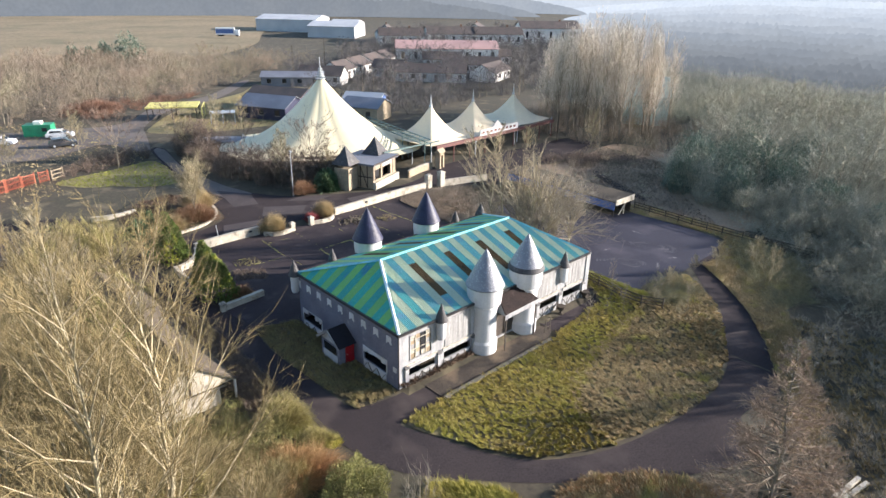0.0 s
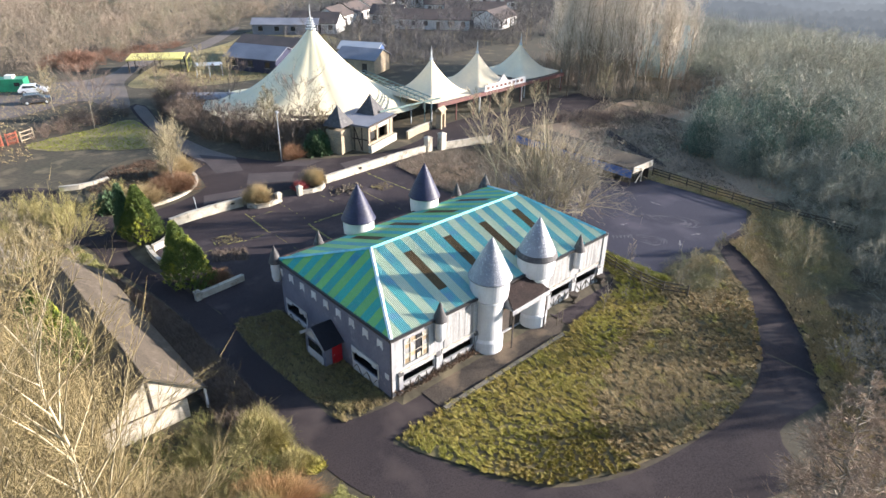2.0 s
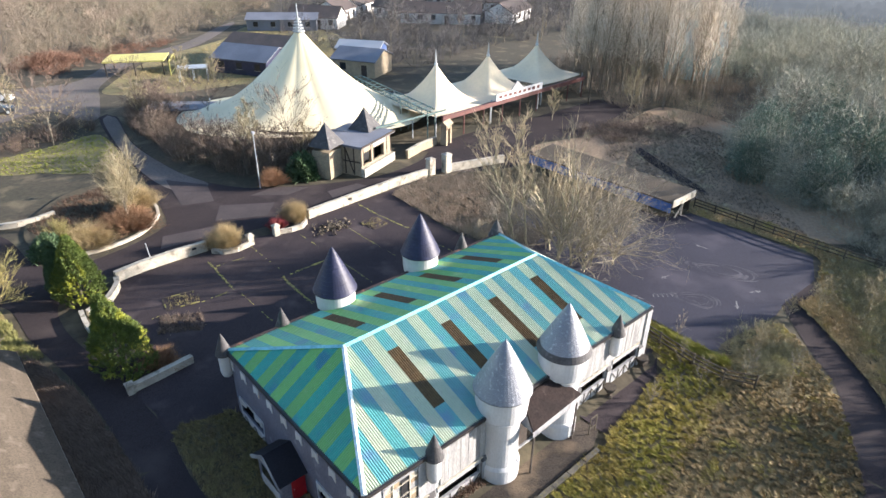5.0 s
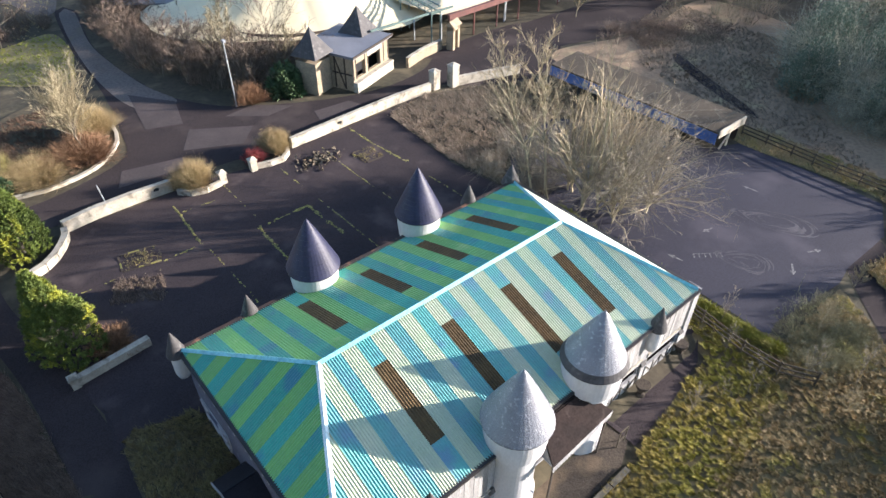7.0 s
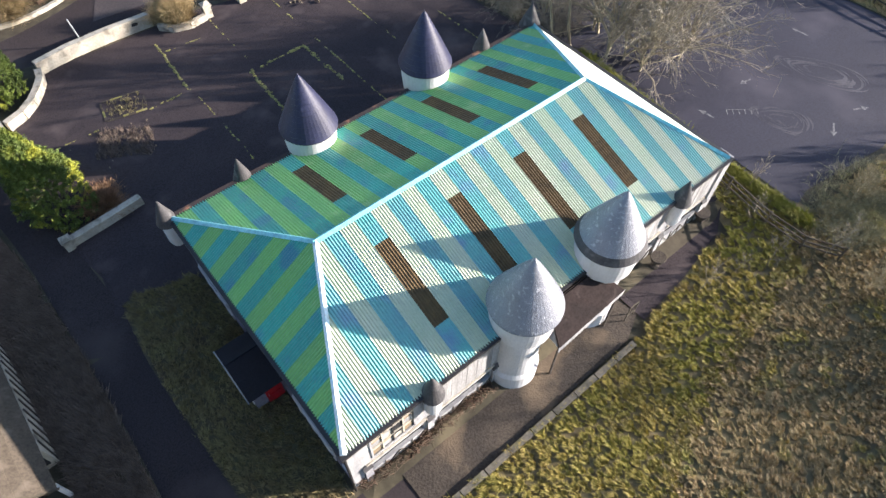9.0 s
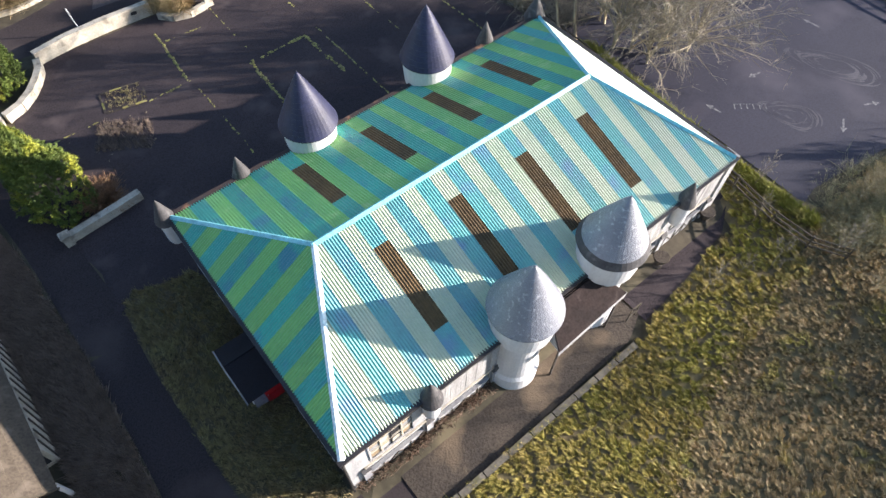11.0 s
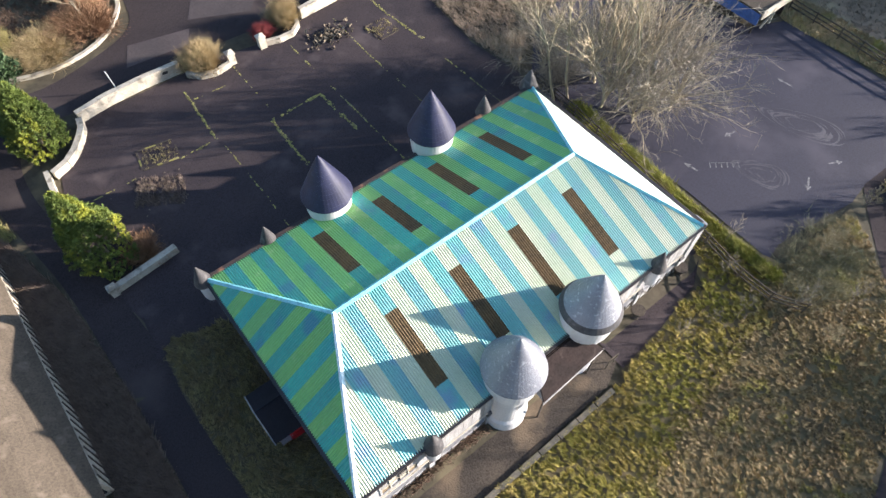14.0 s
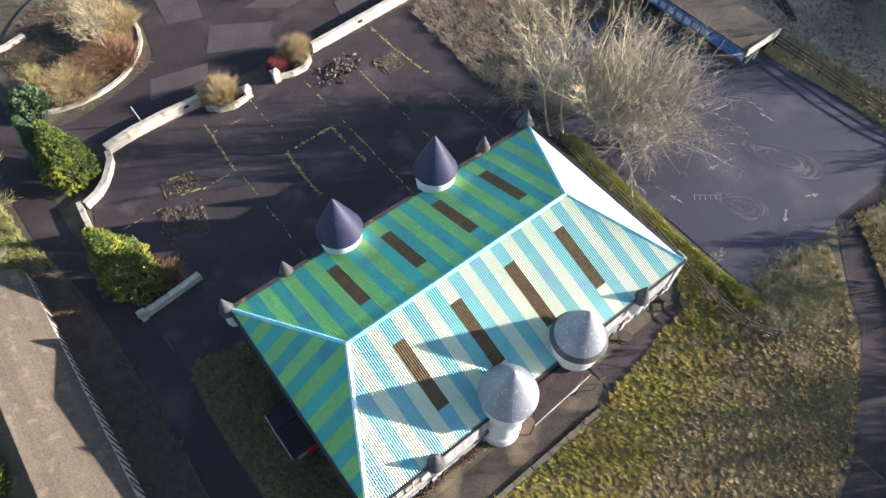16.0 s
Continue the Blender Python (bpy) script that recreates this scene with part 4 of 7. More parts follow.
    r = Geo().slab([(-a - o, -b - o, eave - k * o), (a + o, -b - o, eave - k * o), (a + o, 0, ridge), (-a - o, 0, ridge)], 0.12).slab([(a + o, b + o, eave - k * o), (-a - o, b + o, eave - k * o), (-a - o, 0, ridge), (a + o, 0, ridge)], 0.12)
    rf = part("roof", r, roof_m, h)
    if chimney:
        part("chimney", Geo().box(-0.4 + a * 0.4, -0.3, ridge - 0.6, 0.4 + a * 0.4, 0.3, ridge + 0.9), M["brick"], rf)
    for s in (-1, 1):
        for i in range(windows):
            u = -a + length * (i + 0.5) / windows
            y0, y1 = sorted((s * b, s * (b + 0.05)))
            if doors and i == windows // 2:
                part("door", Geo().box(u - 0.5, y0, 0.02, u + 0.5, y1, 2.05), M["dkwood"], h)
            else:
                wd = part("window", Geo().box(u - 0.55, y0, eave * 0.38, u + 0.55, y1, eave * 0.8), M["glass"], h)
                part("sill", Geo().box(u - 0.62, y0 if s > 0 else y0 - 0.06, eave * 0.38 - 0.07, u + 0.62, y1 + (0.06 if s > 0 else 0), eave * 0.38), M["coping"], wd)
    return h


def hut():
    """The half-timbered hut beside the drive."""
    h = thing("timbered_hut", "long low hut with brown shingle roof and half-timbered white walls", "building")
    x0, x1, y0, y1, xr, ze, zr, b = -14.6, -8.62, 6.7, 24.6, -11.7, 1.2, 3.48, -0.75
    xc, yc = -9.8, y0 + 1.7
    part("wall", Geo().prism([(x0 + 0.2, y0), (xc, y0), (xc, yc), (x1, yc), (x1, y1), (x0 + 0.2, y1)], b, ze - 0.03), M["coping"], h, "white half-timbered wall")
    for ya in (y0, y1 - 0.12):
        part("gable", Geo().add([(x0 + 0.2, ya, ze - 0.02), (x1, ya, ze - 0.02), (xr, ya, zr - 0.08), (x0 + 0.2, ya + 0.12, ze - 0.02), (x1, ya + 0.12, ze - 0.02), (xr, ya + 0.12, zr - 0.08)], [(0, 1, 2), (5, 4, 3), (0, 3, 4, 1), (1, 4, 5, 2), (2, 5, 3, 0)]), M["coping"], h)
    part("corner_post", Geo().box(x1 - 0.16, y0, b, x1 - 0.02, y0 + 0.14, ze - 0.03), M["tower"], h, "white corner post")
    for s in (1, -1):
        xe = x1 - 0.05 if s > 0 else x0 - 0.1
        ze2 = ze + 0.02
        n, rows = 24, 9
        base = part("roof", Geo().slab([(xe, y0 - 0.14, ze2), (xe, y1 + 0.4, ze2), (xr, y1 + 0.4, zr), (xr, y0 - 0.14, zr)] if s > 0 else [(xe, y1 + 0.4, ze2), (xe, y0 - 0.14, ze2), (xr, y0 - 0.14, zr), (xr, y1 + 0.4, zr)], 0.06), M["slate"], h, "brown shingle roof slope")
        if s > 0:
            for j in range(rows):
                t0, t1 = j / rows, (j + 1.1) / rows
                g2 = Geo()
                rr = random.Random(j)
                w = (y1 - y0 + 0.54) / n / 3
                for i in range(n * 3):
                    ya = y0 - 0.14 + i * w
                    lift = 0.065 + rr.uniform(0, 0.008)
                    pa = [(xe + (xr - xe) * t0, ze2 + (zr - ze2) * t0 + lift + 0.03), (xe + (xr - xe) * min(1, t1), ze2 + (zr - ze2) * min(1, t1) + lift)]
                    g2.add([(pa[0][0], ya, pa[0][1]), (pa[0][0], ya + w - 0.012, pa[0][1]), (pa[1][0], ya + w - 0.012, pa[1][1]), (pa[1][0], ya, pa[1][1]), (pa[0][0], ya, pa[0][1] - 0.035), (pa[0][0], ya + w - 0.012, pa[0][1] - 0.035)], [(0, 1, 2, 3), (4, 5, 1, 0)])
                tagged(part("shingle_course", g2, M["slate"], base), kind="stuff")
    for xe, sgn in ((x1 + 0.02, 1), (x0 - 0.12, -1)):
        part("bargeboard", Geo().bar((xe, y0 - 0.17, ze), (xr, y0 - 0.17, zr + 0.03), 0.05, 0.13), M["rail"], h)
    n = 30
    for i in range(n):
        ya = yc + (y1 - yc) * i / n
        part("timber", Geo().bar((x1 + 0.02, ya, b), (x1 + 0.02, ya + 0.45, ze - 0.06), 0.05, 0.1), M["dkwood"], h)
    for a2, b2 in (((x0 + 0.3, b), (x0 + 0.3, ze)), ((xr, ze), (xr, zr - 0.2)), ((x0 + 0.3, ze - 0.1), (x1 - 0.2, ze - 0.1))):
        part("timber", Geo().bar((a2[0], y0 - 0.03, a2[1]), (b2[0], y0 - 0.03, b2[1]), 0.12, 0.06), M["dkwood"] if a2[0] != b2[0] or a2[0] == xr else M["coping"], h)
    part("window", Geo().box(xc + 0.2, yc - 0.04, 0.0, x1 - 0.2, yc - 0.002, 0.9), M["dark"], h)
    return h


hut()


def run_wall(name, label, pts, height, thick, wall_m, cap_m, group="", cap=0.06):
    """A low garden wall along a line, with its coping."""
    w = thing(name, label, "wall", 0, 0, 0, 0, group)
    for i in range(len(pts) - 1):
        (xa, ya), (xb, yb) = pts[i], pts[i + 1]
        d = Vector((xb - xa, yb - ya)).normalized()
        nrm = Vector((-d.y, d.x)) * (thick / 2)
        z = min(level(xa, ya), level(xb, yb)) - 0.05
        part("wall_run", Geo().prism([(xa - nrm.x, ya - nrm.y), (xb - nrm.x, yb - nrm.y), (xb + nrm.x, yb + nrm.y), (xa + nrm.x, ya + nrm.y)], z, height), wall_m, w)
        n2 = nrm * 1.25
        e = d * 0.004
        part("coping", Geo().prism([(xa - n2.x + e.x, ya - n2.y + e.y), (xb - n2.x - e.x, yb - n2.y - e.y), (xb + n2.x - e.x, yb + n2.y - e.y), (xa + n2.x + e.x, ya + n2.y + e.y)], height + 0.001, height + cap), cap_m, w)
    return w


WALL = "white-painted low wall with pale coping round the car park"
run_wall("garden_wall", WALL, [(-0.9, 31.9), (1.2, 32.3), (3.7, 32.4), (6.5, 32.3)], 0.85, 0.3, M["coping"], M["coping"], "car park walls")
run_wall("garden_wall", "white-painted low curved wall beside a clipped conifer", [(-0.9, 31.7), (-1.05, 30.9), (-1.5, 30.1), (-2.1, 29.3), (-2.9, 28.6), (-3.9, 28.2)], 0.55, 0.32, M["coping"], M["coping"], "car park walls")
run_wall("garden_wall", WALL, [(-4.2, 28.6), (-4.35, 27.0), (-4.35, 25.2)], 0.5, 0.25, M["coping"], M["coping"], "car park walls")
run_wall("garden_wall", "short white wall end beside the clipped conifer", [(-4.25, 18.15), (-2.4, 18.35), (-0.35, 18.6)], 0.5, 0.3, M["coping"], M["coping"], "car park walls")
run_wall("garden_wall", "curved white bed wall under a straw-coloured bush", [(6.6, 31.5), (7.3, 30.7), (8.3, 30.4), (9.5, 30.6)], 0.4, 0.22, M["coping"], M["coping"], "car park walls")
run_wall("garden_wall", "curved white bed wall under red shrubs", [(12.4, 31.1), (13.6, 30.7), (14.7, 30.7), (15.5, 31.3), (15.7, 32.2)], 0.4, 0.22, M["coping"], M["coping"], "car park walls")
run_wall("garden_wall", WALL, [(16.2, 32.1), (20.9, 32.5), (27.4, 33.0), (31.4, 32.9)], 0.85, 0.3, M["coping"], M["coping"], "car park walls")


def pier(x, y, w, h, label, m="coping"):
    p = thing("wall_pier", label, "pier", x, y, 0, 0, "wall piers")
    part("shaft", Geo().box(-w / 2, -w / 2, -0.1, w / 2, w / 2, h), M[m], p)
    part("cap", Geo().box(-w / 2 - 0.05, -w / 2 - 0.05, h + 0.001, w / 2 + 0.05, w / 2 + 0.05, h + 0.1).add([(-w / 2, -w / 2, h + 0.1), (w / 2, -w / 2, h + 0.1), (w / 2, w / 2, h + 0.1), (-w / 2, w / 2, h + 0.1), (0, 0, h + 0.3)], [(0, 1, 4), (1, 2, 4), (2, 3, 4), (3, 0, 4)]), M[m], p)
    return p


pier(9.75, 30.85, 0.5, 0.85, "square white pier ending the bed wall")
pier(12.3, 31.0, 0.5, 0.9, "square white pier beside crimson shrubs")
pier(-4.3, 18.1, 0.4, 0.65, "small white pier at the wall's end")
# gate piers and far walls
pier(32.2, 33.2, 0.75, 1.7, "tall white gate pier with pointed cap", "coping")
pier(34.0, 32.6, 0.8, 2.0, "tall white gate pier with pointed cap", "coping")
run_wall("garden_wall", "white wall beyond the gate piers", [(34.4, 32.4), (38.5, 31.3), (41, 30.6)], 0.85, 0.3, M["coping"], M["coping"], "far walls")
run_wall("garden_wall", "buff wall before the ticket kiosk", [(33.2, 38.6), (36, 39.6), (39.0, 40.2)], 1.0, 0.3, M["stone"], M["coping"], "far walls")
gp = thing("gate_tower", "narrow buff gate tower with a pitched cap", "tower", 40.2, 39.6, 0, 20)
gp.scale = (0.8, 0.8, 0.78)
part("shaft", Geo().box(-0.9, -0.5, 0, -0.4, 0.5, 3.2).box(0.4, -0.5, 0, 0.9, 0.5, 3.2).box(-0.9, -0.5, 2.6, 0.9, 0.5, 3.2), M["stone"], gp)
part("cap", Geo().add([(-1.1, -0.7, 3.2), (1.1, -0.7, 3.2), (1.1, 0.7, 3.2), (-1.1, 0.7, 3.2), (-1.1, 0, 3.9), (1.1, 0, 3.9)], [(0, 1, 5, 4), (2, 3, 4, 5), (1, 2, 5), (3, 0, 4), (3, 2, 1, 0)]), M["stone"], gp)
# kerbed planting island
isl = [(-3.3, 38.6), (-0.6, 37.9), (1.8, 38.2), (3.8, 39.2), (5.3, 40.8), (6.2, 42.6), (6.4, 44.5), (6.9, 48.8), (4.5, 53), (0, 52), (-4, 47), (-4.6, 42)]
drape("planting_bed", isl, M["woodfloor"], 0.14, 1.5, label="kerbed planting island of dead grass and shrubs", category="planting bed")
run_wall("kerb", "pale curved kerb round the planting island", [(-3.3, 38.6), (-1.9, 38.1), (-0.6, 37.9), (0.7, 37.95), (1.8, 38.2), (2.9, 38.6), (3.8, 39.2), (4.6, 39.95), (5.3, 40.8), (5.9, 41.8), (6.3, 43.2), (6.45, 44.5)], 0.2, 0.22, M["coping"], M["coping"])
run_wall("kerb", "broken pale kerb of a small island", [(-6.2, 48.1), (-4.5, 47.5), (-3.1, 47.4), (-1.4, 47.9)], 0.45, 0.3, M["coping"], M["coping"])
# ticket kiosk
ko = thing("ticket_kiosk", "buff stone ticket kiosk with flat roof and pointed corner turrets", "kiosk", 26.0, 37.4, 0, 22)
part("wall", Geo().box(0, 0, 0, 6.2, 0.3, 1.1).box(0, 0, 2.5, 6.2, 0.3, 3.2).box(0, 0, 1.1, 0.5, 0.3, 2.5).box(2.0, 0, 1.1, 2.5, 0.3, 2.5).box(4.6, 0, 1.1, 6.2, 0.3, 2.5).box(0, 0.31, 0, 0.3, 5.5, 3.2).box(5.9, 0.31, 0, 6.2, 5.5, 3.2).box(0.31, 5.2, 0, 5.89, 5.5, 3.2), M["stone"], ko)
part("back_panel", Geo().box(0.32, 1.2, 0, 5.88, 1.25, 3.1), M["dark"], ko)
part("roof", Geo().box(-0.3, -0.35, 3.21, 6.5, 5.8, 3.45), M["metalroof"], ko)
part("counter", Geo().box(-0.1, -0.5, 0.0, 6.3, -0.02, 0.95), M["coping"], ko)
part("sign_board", Geo().box(2.4, -0.06, 2.62, 4.9, -0.01, 3.1), M["white"], ko, "white blank sign board")
for x in (0.06, 0.5, 2.0, 2.5, 4.6, 5.3, 6.1):
    part("timber_stud", Geo().box(x - 0.06, -0.03, 1.1, x + 0.06, -0.002, 3.18), M["dkwood"], ko)
for y in (0.9, 2.0, 4.6, 5.4):
    part("timber_stud", Geo().box(-0.03, y - 0.07, 0.1, -0.002, y + 0.07, 3.15), M["dkwood"], ko)
part("timber_brace", Geo().bar((-0.03, 0.95, 0.2), (-0.03, 1.95, 3.0), 0.04, 0.12), M["dkwood"], ko)
part("timber_rail", Geo().box(-0.035, 0.1, 1.5, -0.004, 2.3, 1.64), M["dkwood"], ko)
part("roof_edge", Geo().box(-0.34, -0.39, 3.3, 6.54, -0.352, 3.5), M["dkwood"], ko)
for x, y in ((-1.2, 3.5), (5.6, 3.0)):
    tu = part("turret", Geo().box(x - 1.1, y - 1.1, 0, x + 1.1, y + 1.1, 3.46 if x > 0 else 3.0), M["stone"], ko)
    part("pointed_roof", Geo().add([(x - 1.4, y - 1.4, 3.47), (x + 1.4, y - 1.4, 3.47), (x + 1.4, y + 1.4, 3.47), (x - 1.4, y + 1.4, 3.47), (x - 0.5, y - 0.5, 4.9), (x + 0.5, y - 0.5, 4.9), (x + 0.5, y + 0.5, 4.9), (x - 0.5, y + 0.5, 4.9), (x, y, 5.9)],
                                   [(0, 1, 5, 4), (1, 2, 6, 5), (2, 3, 7, 6), (3, 0, 4, 7), (4, 5, 8), (5, 6, 8), (6, 7, 8), (7, 4, 8), (3, 2, 1, 0)]), M["turret"], tu)


# ---- tents ----
def membrane(cx, cy, top_r, top_z, edge, edge_z, n, sag, power):
    """A peaked membrane: edge(angle) gives the edge's radius."""
    g2 = Geo()
    rows = 18
    for j in range(rows + 1):
        t = j / rows
        for i in range(n):
            a = 2 * math.pi * i / n
            r1 = edge(a)
            r = top_r + (r1 - top_r) * t
            z = edge_z + (top_z - edge_z) * (1 - t) ** power
            z += sag * math.cos(12 * a) * t * (1 - t) * 0.6
            g2.v.append((cx + r * math.cos(a), cy + r * math.sin(a), z))
    for j in range(rows):
        for i in range(n):
            k = (i + 1) % n
            g2.f.append((j * n + i, (j + 1) * n + i, (j + 1) * n + k, j * n + k))
    return g2


bt = thing("big_tent", "large cream peaked tensile tent with ringed mast", "tent", 31, 57, 0)


def big_edge(a):
    c = abs(math.cos(6 * a)) ** 0.7
    return (13.4 + 2.8 * math.cos(2 * a + 1.12)) * (0.975 + 0.025 * c)


part("membrane", membrane(0, 0, 0.55, 11.9, big_edge, 1.9, 96, 0.05, 1.95), M["tent"], bt, "cream weather-stained membrane", smooth=True)
mast = part("mast", Geo().tube([(0, 0, 0), (0, 0, 13.6), (0, 0, 15.3)], [0.16, 0.12, 0.03], 8), M["steel"], bt)
for i in range(5):
    part("mast_ring", Geo().lathe(0, 0, [(0.3, 12.0 + 0.36 * i), (0.75 - 0.1 * i, 12.0 + 0.36 * i), (0.75 - 0.1 * i, 12.14 + 0.36 * i), (0.3, 12.14 + 0.36 * i)], 20), M["steel"], mast)
for i in range(12):
    a = 2 * math.pi * i / 12
    part("edge_post", Geo().tube([(big_edge(a) * math.cos(a), big_edge(a) * math.sin(a), 0), (big_edge(a) * math.cos(a), big_edge(a) * math.sin(a), 2.2)], [0.09, 0.09], 6), M["steel"], bt)
part("edge_wall", Geo().lathe(0, 0, [(9.9, 0), (9.9, 2.3)], 48), M["dkwood"], bt)
for x, y, z in ((45.1, 47.2, 8.0), (55.2, 47.6, 7.8), (67.6, 49.3, 7.6)):
    tt = thing("peaked_tent", "pale square peaked canopy tent with finial", "tent", x, y, 0, 4, "row of peaked tents")
    part("membrane", membrane(0, 0, 0.18, z - 0.4, lambda a: 5.5 / max(abs(math.cos(a)), abs(math.sin(a))) ** 0.8, 2.9, 64, 0.1, 2.25), M["tent2"], tt, smooth=True)
    part("finial", Geo().tube([(0, 0, z - 1), (0, 0, z), (0, 0, z + 1.6)], [0.16, 0.14, 0.03], 8).lathe(0, 0, [(0.05, z - 0.4), (0.3, z - 0.3), (0.2, z - 0.1), (0.05, z)], 12), M["steel"], tt)
    for sx in (-5.3, 5.3):
        for sy in (-5.3, 5.3):
            part("post", Geo().tube([(sx, sy, 0), (sx, sy, 3.1)], [0.1, 0.1], 6), M["steel"], tt)
bm_ = thing("fascia_beam", "red-brown fascia beam along the tents on posts", "beam", 0, 0, 0)
part("beam", Geo().bar((40.5, 40.7, 2.9), (71.5, 42.6, 2.9), 0.35, 0.55), M["redbeam"], bm_)
for i in range(9):
    t = i / 8
    part("post", Geo().tube([(40.8 + 30.4 * t, 40.9 + 1.8 * t, 0), (40.8 + 30.4 * t, 40.9 + 1.8 * t, 2.7)], [0.1, 0.1], 6), M["redbeam"], bm_)
sg = thing("tent_sign", "white shaped sign board with unreadable lettering above the beam", "sign", 55.4, 41.42, 3.2, 3.6)
part("sign_board", Geo().box(-5.0, -0.06, 0, 5.0, 0.06, 0.95), M["tower"], sg)
part("sign_crest", Geo().add([(-2.0, -0.07, 0.95), (0.6, -0.07, 0.95), (-0.7, -0.07, 2.1), (-2.0, 0.05, 0.95), (0.6, 0.05, 0.95), (-0.7, 0.05, 2.1)], [(0, 1, 2), (5, 4, 3), (0, 2, 5, 3), (1, 4, 5, 2)]), M["white"], sg)
for i in range(9):
    part("letter_bar", Geo().box(-4.5 + i * 1.02, -0.1, 0.3, -3.9 + i * 1.02, -0.065, 0.68), M["redbeam"], sg)
tr_ = thing("roof_truss", "green lattice truss walkway between the tents", "truss", 0, 0, 0)
for s in (0, 1.2):
    part("chord", Geo().bar((38.3 + s, 40.9, 3.6), (40.9 + s, 60, 3.8), 0.12).bar((38.3 + s, 40.9, 4.2), (40.9 + s, 60, 4.4), 0.12), M["green_steel"], tr_)
for i in range(16):
    t = i / 15
    x, y, z = 38.3 + 2.6 * t, 40.9 + 19.1 * t, 3.6 + 0.2 * t
    part("strut", Geo().bar((x, y, z), (x + 1.2, y, z), 0.07).bar((x, y, z), (x, y, z + 0.6), 0.07).bar((x, y, z + 0.6), (x + 1.2, y, z + 0.6), 0.07), M["green_steel"], tr_)
for i in range(4):
    t = i / 3
    for s in (0, 1.2):
        part("post", Geo().tube([(38.3 + 2.6 * t + s, 40.9 + 19.1 * t, 0), (38.3 + 2.6 * t + s, 40.9 + 19.1 * t, 3.6 + 0.2 * t)], [0.08, 0.08], 6), M["green_steel"], tr_)
part("front_beam", Geo().bar((30.5, 40.8, 3.7), (41.5, 41.2, 3.7), 0.14, 0.2), M["green_steel"], tr_)
dk = thing("tent_deck", "flat grey-roofed annex beside the large tent", "annex", 21, 68, 0, -40)
part("roof", Geo().box(-7, -2, 1.9, 7, 2, 2.1), M["metalroof"], dk)
part("wall", Geo().box(-6.7, -1.7, 0, 6.7, 1.7, 1.89), M["dkwood"], dk)

# ---- sheds and far buildings ----
ls = thing("long_shed", "open-fronted shed with brown roof and blue lettered panels", "shed", 0, 0, 0)
part("roof", Geo().slab([(41.4, 9.6, 1.85), (45.2, 9.6, 2.15), (45.2, 27, 2.15), (41.4, 27, 1.85)], 0.14), M["slate"], ls)
part("roof_edge", Geo().box(41.3, 9.5, 1.55, 45.3, 9.59, 2.25), M["coping"], ls)
part("blue_panel", Geo().box(41.32, 9.7, 0.95, 41.38, 27, 1.85), M["blue"], ls, "blue lettered panel")
part("rear_wall", Geo().box(45.1, 9.8, 0, 45.2, 27, 2.1), M["dkwood"], ls)
for i in range(12):
    part("letter_bar", Geo().box(41.27, 13.2 + i * 0.85, 1.2, 41.315, 13.75 + i * 0.85, 1.65), M["steel"], ls)
for i in range(6):
    part("post", Geo().box(41.5, 9.9 + i * 3.4, 0, 41.62, 10.02 + i * 3.4, 1.85), M["dkwood"], ls)
part("brace", Geo().bar((42.6, 9.8, 0.05), (44.2, 9.8, 1.7), 0.12).bar((43.6, 9.75, 0.05), (43.6, 9.75, 1.9), 0.12), M["coping"], ls)

gable_house("dark_shed", "low dark shed with grey roof and white gable", 40.5, 91, -62, 11, 8, 2.6, 4.3, M["navy"], M["metalroof"], 3)
gable_house("dark_shed", "low dark shed with grey roof behind the large tent", 46.5, 97.5, -62, 13, 9, 2.8, 4.6, M["navy"], M["tile"], 3)
gable_house("grey_shed", "grey-roofed shed with pale gable and loading door", 54.5, 77.5, -62, 8, 7, 2.8, 4.2, M["stone"], M["metalroof"], 2, doors=1)
gable_house("blue_roof_shed", "small blue-walled shed with pale roof", 59, 84, -55, 8, 5, 3.0, 4.0, M["blue"], M["paleroof"], 2)
gable_house("low_shed", "long low grey shed at the site edge", 66, 126, -38, 16, 6, 2.5, 3.6, M["metalroof"], M["metalroof"], 4)
yc = thing("yellow_canopy", "flat yellow-roofed open canopy on steel posts", "canopy", 24.3, 101.5, 0, -28)
part("roof", Geo().box(-4.8, -3.2, 2.4, 4.8, 3.2, 2.62), M["yellow"], yc)
for x in (-4.5, 0, 4.5):
    for y in (-3.0, 3.0):
        part("post", Geo().box(x - 0.08, y - 0.08, 0, x + 0.08, y + 0.08, 2.5), M["dkwood"], yc)
part("end_frame", Geo().bar((5.6, -3.2, 0), (5.6, -3.2, 2.4), 0.15).bar((5.6, 3.2, 0), (5.6, 3.2, 2.4), 0.15).bar((5.6, -3.2, 0.2), (5.6, 3.2, 0.2), 0.15).bar((5.6, -3.2, 2.4), (5.6, 3.2, 2.4), 0.15), M["yellow"], yc)
tb = thing("steel_frame", "pale steel platform frame on legs", "frame", 29.5, 90.5, 0, -25)
part("top", Geo().box(-2.4, -1.4, 2.1, 2.4, 1.4, 2.25), M["steel"], tb)
for x in (-2.2, 0, 2.2):
    for y in (-1.2, 1.2):
        part("leg", Geo().bar((x, y, 0), (x, y, 2.1), 0.12), M["steel"], tb)
rng = random.Random(11)
for x, y, rz, n in ((84, 131.5, 30, 9), (94, 137.5, 30, 10), (104.5, 143.5, 30, 10), (115, 150, 30, 10), (99, 126, -55, 9), (74, 124, -50, 12), (102.5, 111, -46, 20), (118.5, 102.5, 22, 14), (128.5, 134.5, -40, 13), (126, 118, -42, 18), (150, 132, -38, 14)):
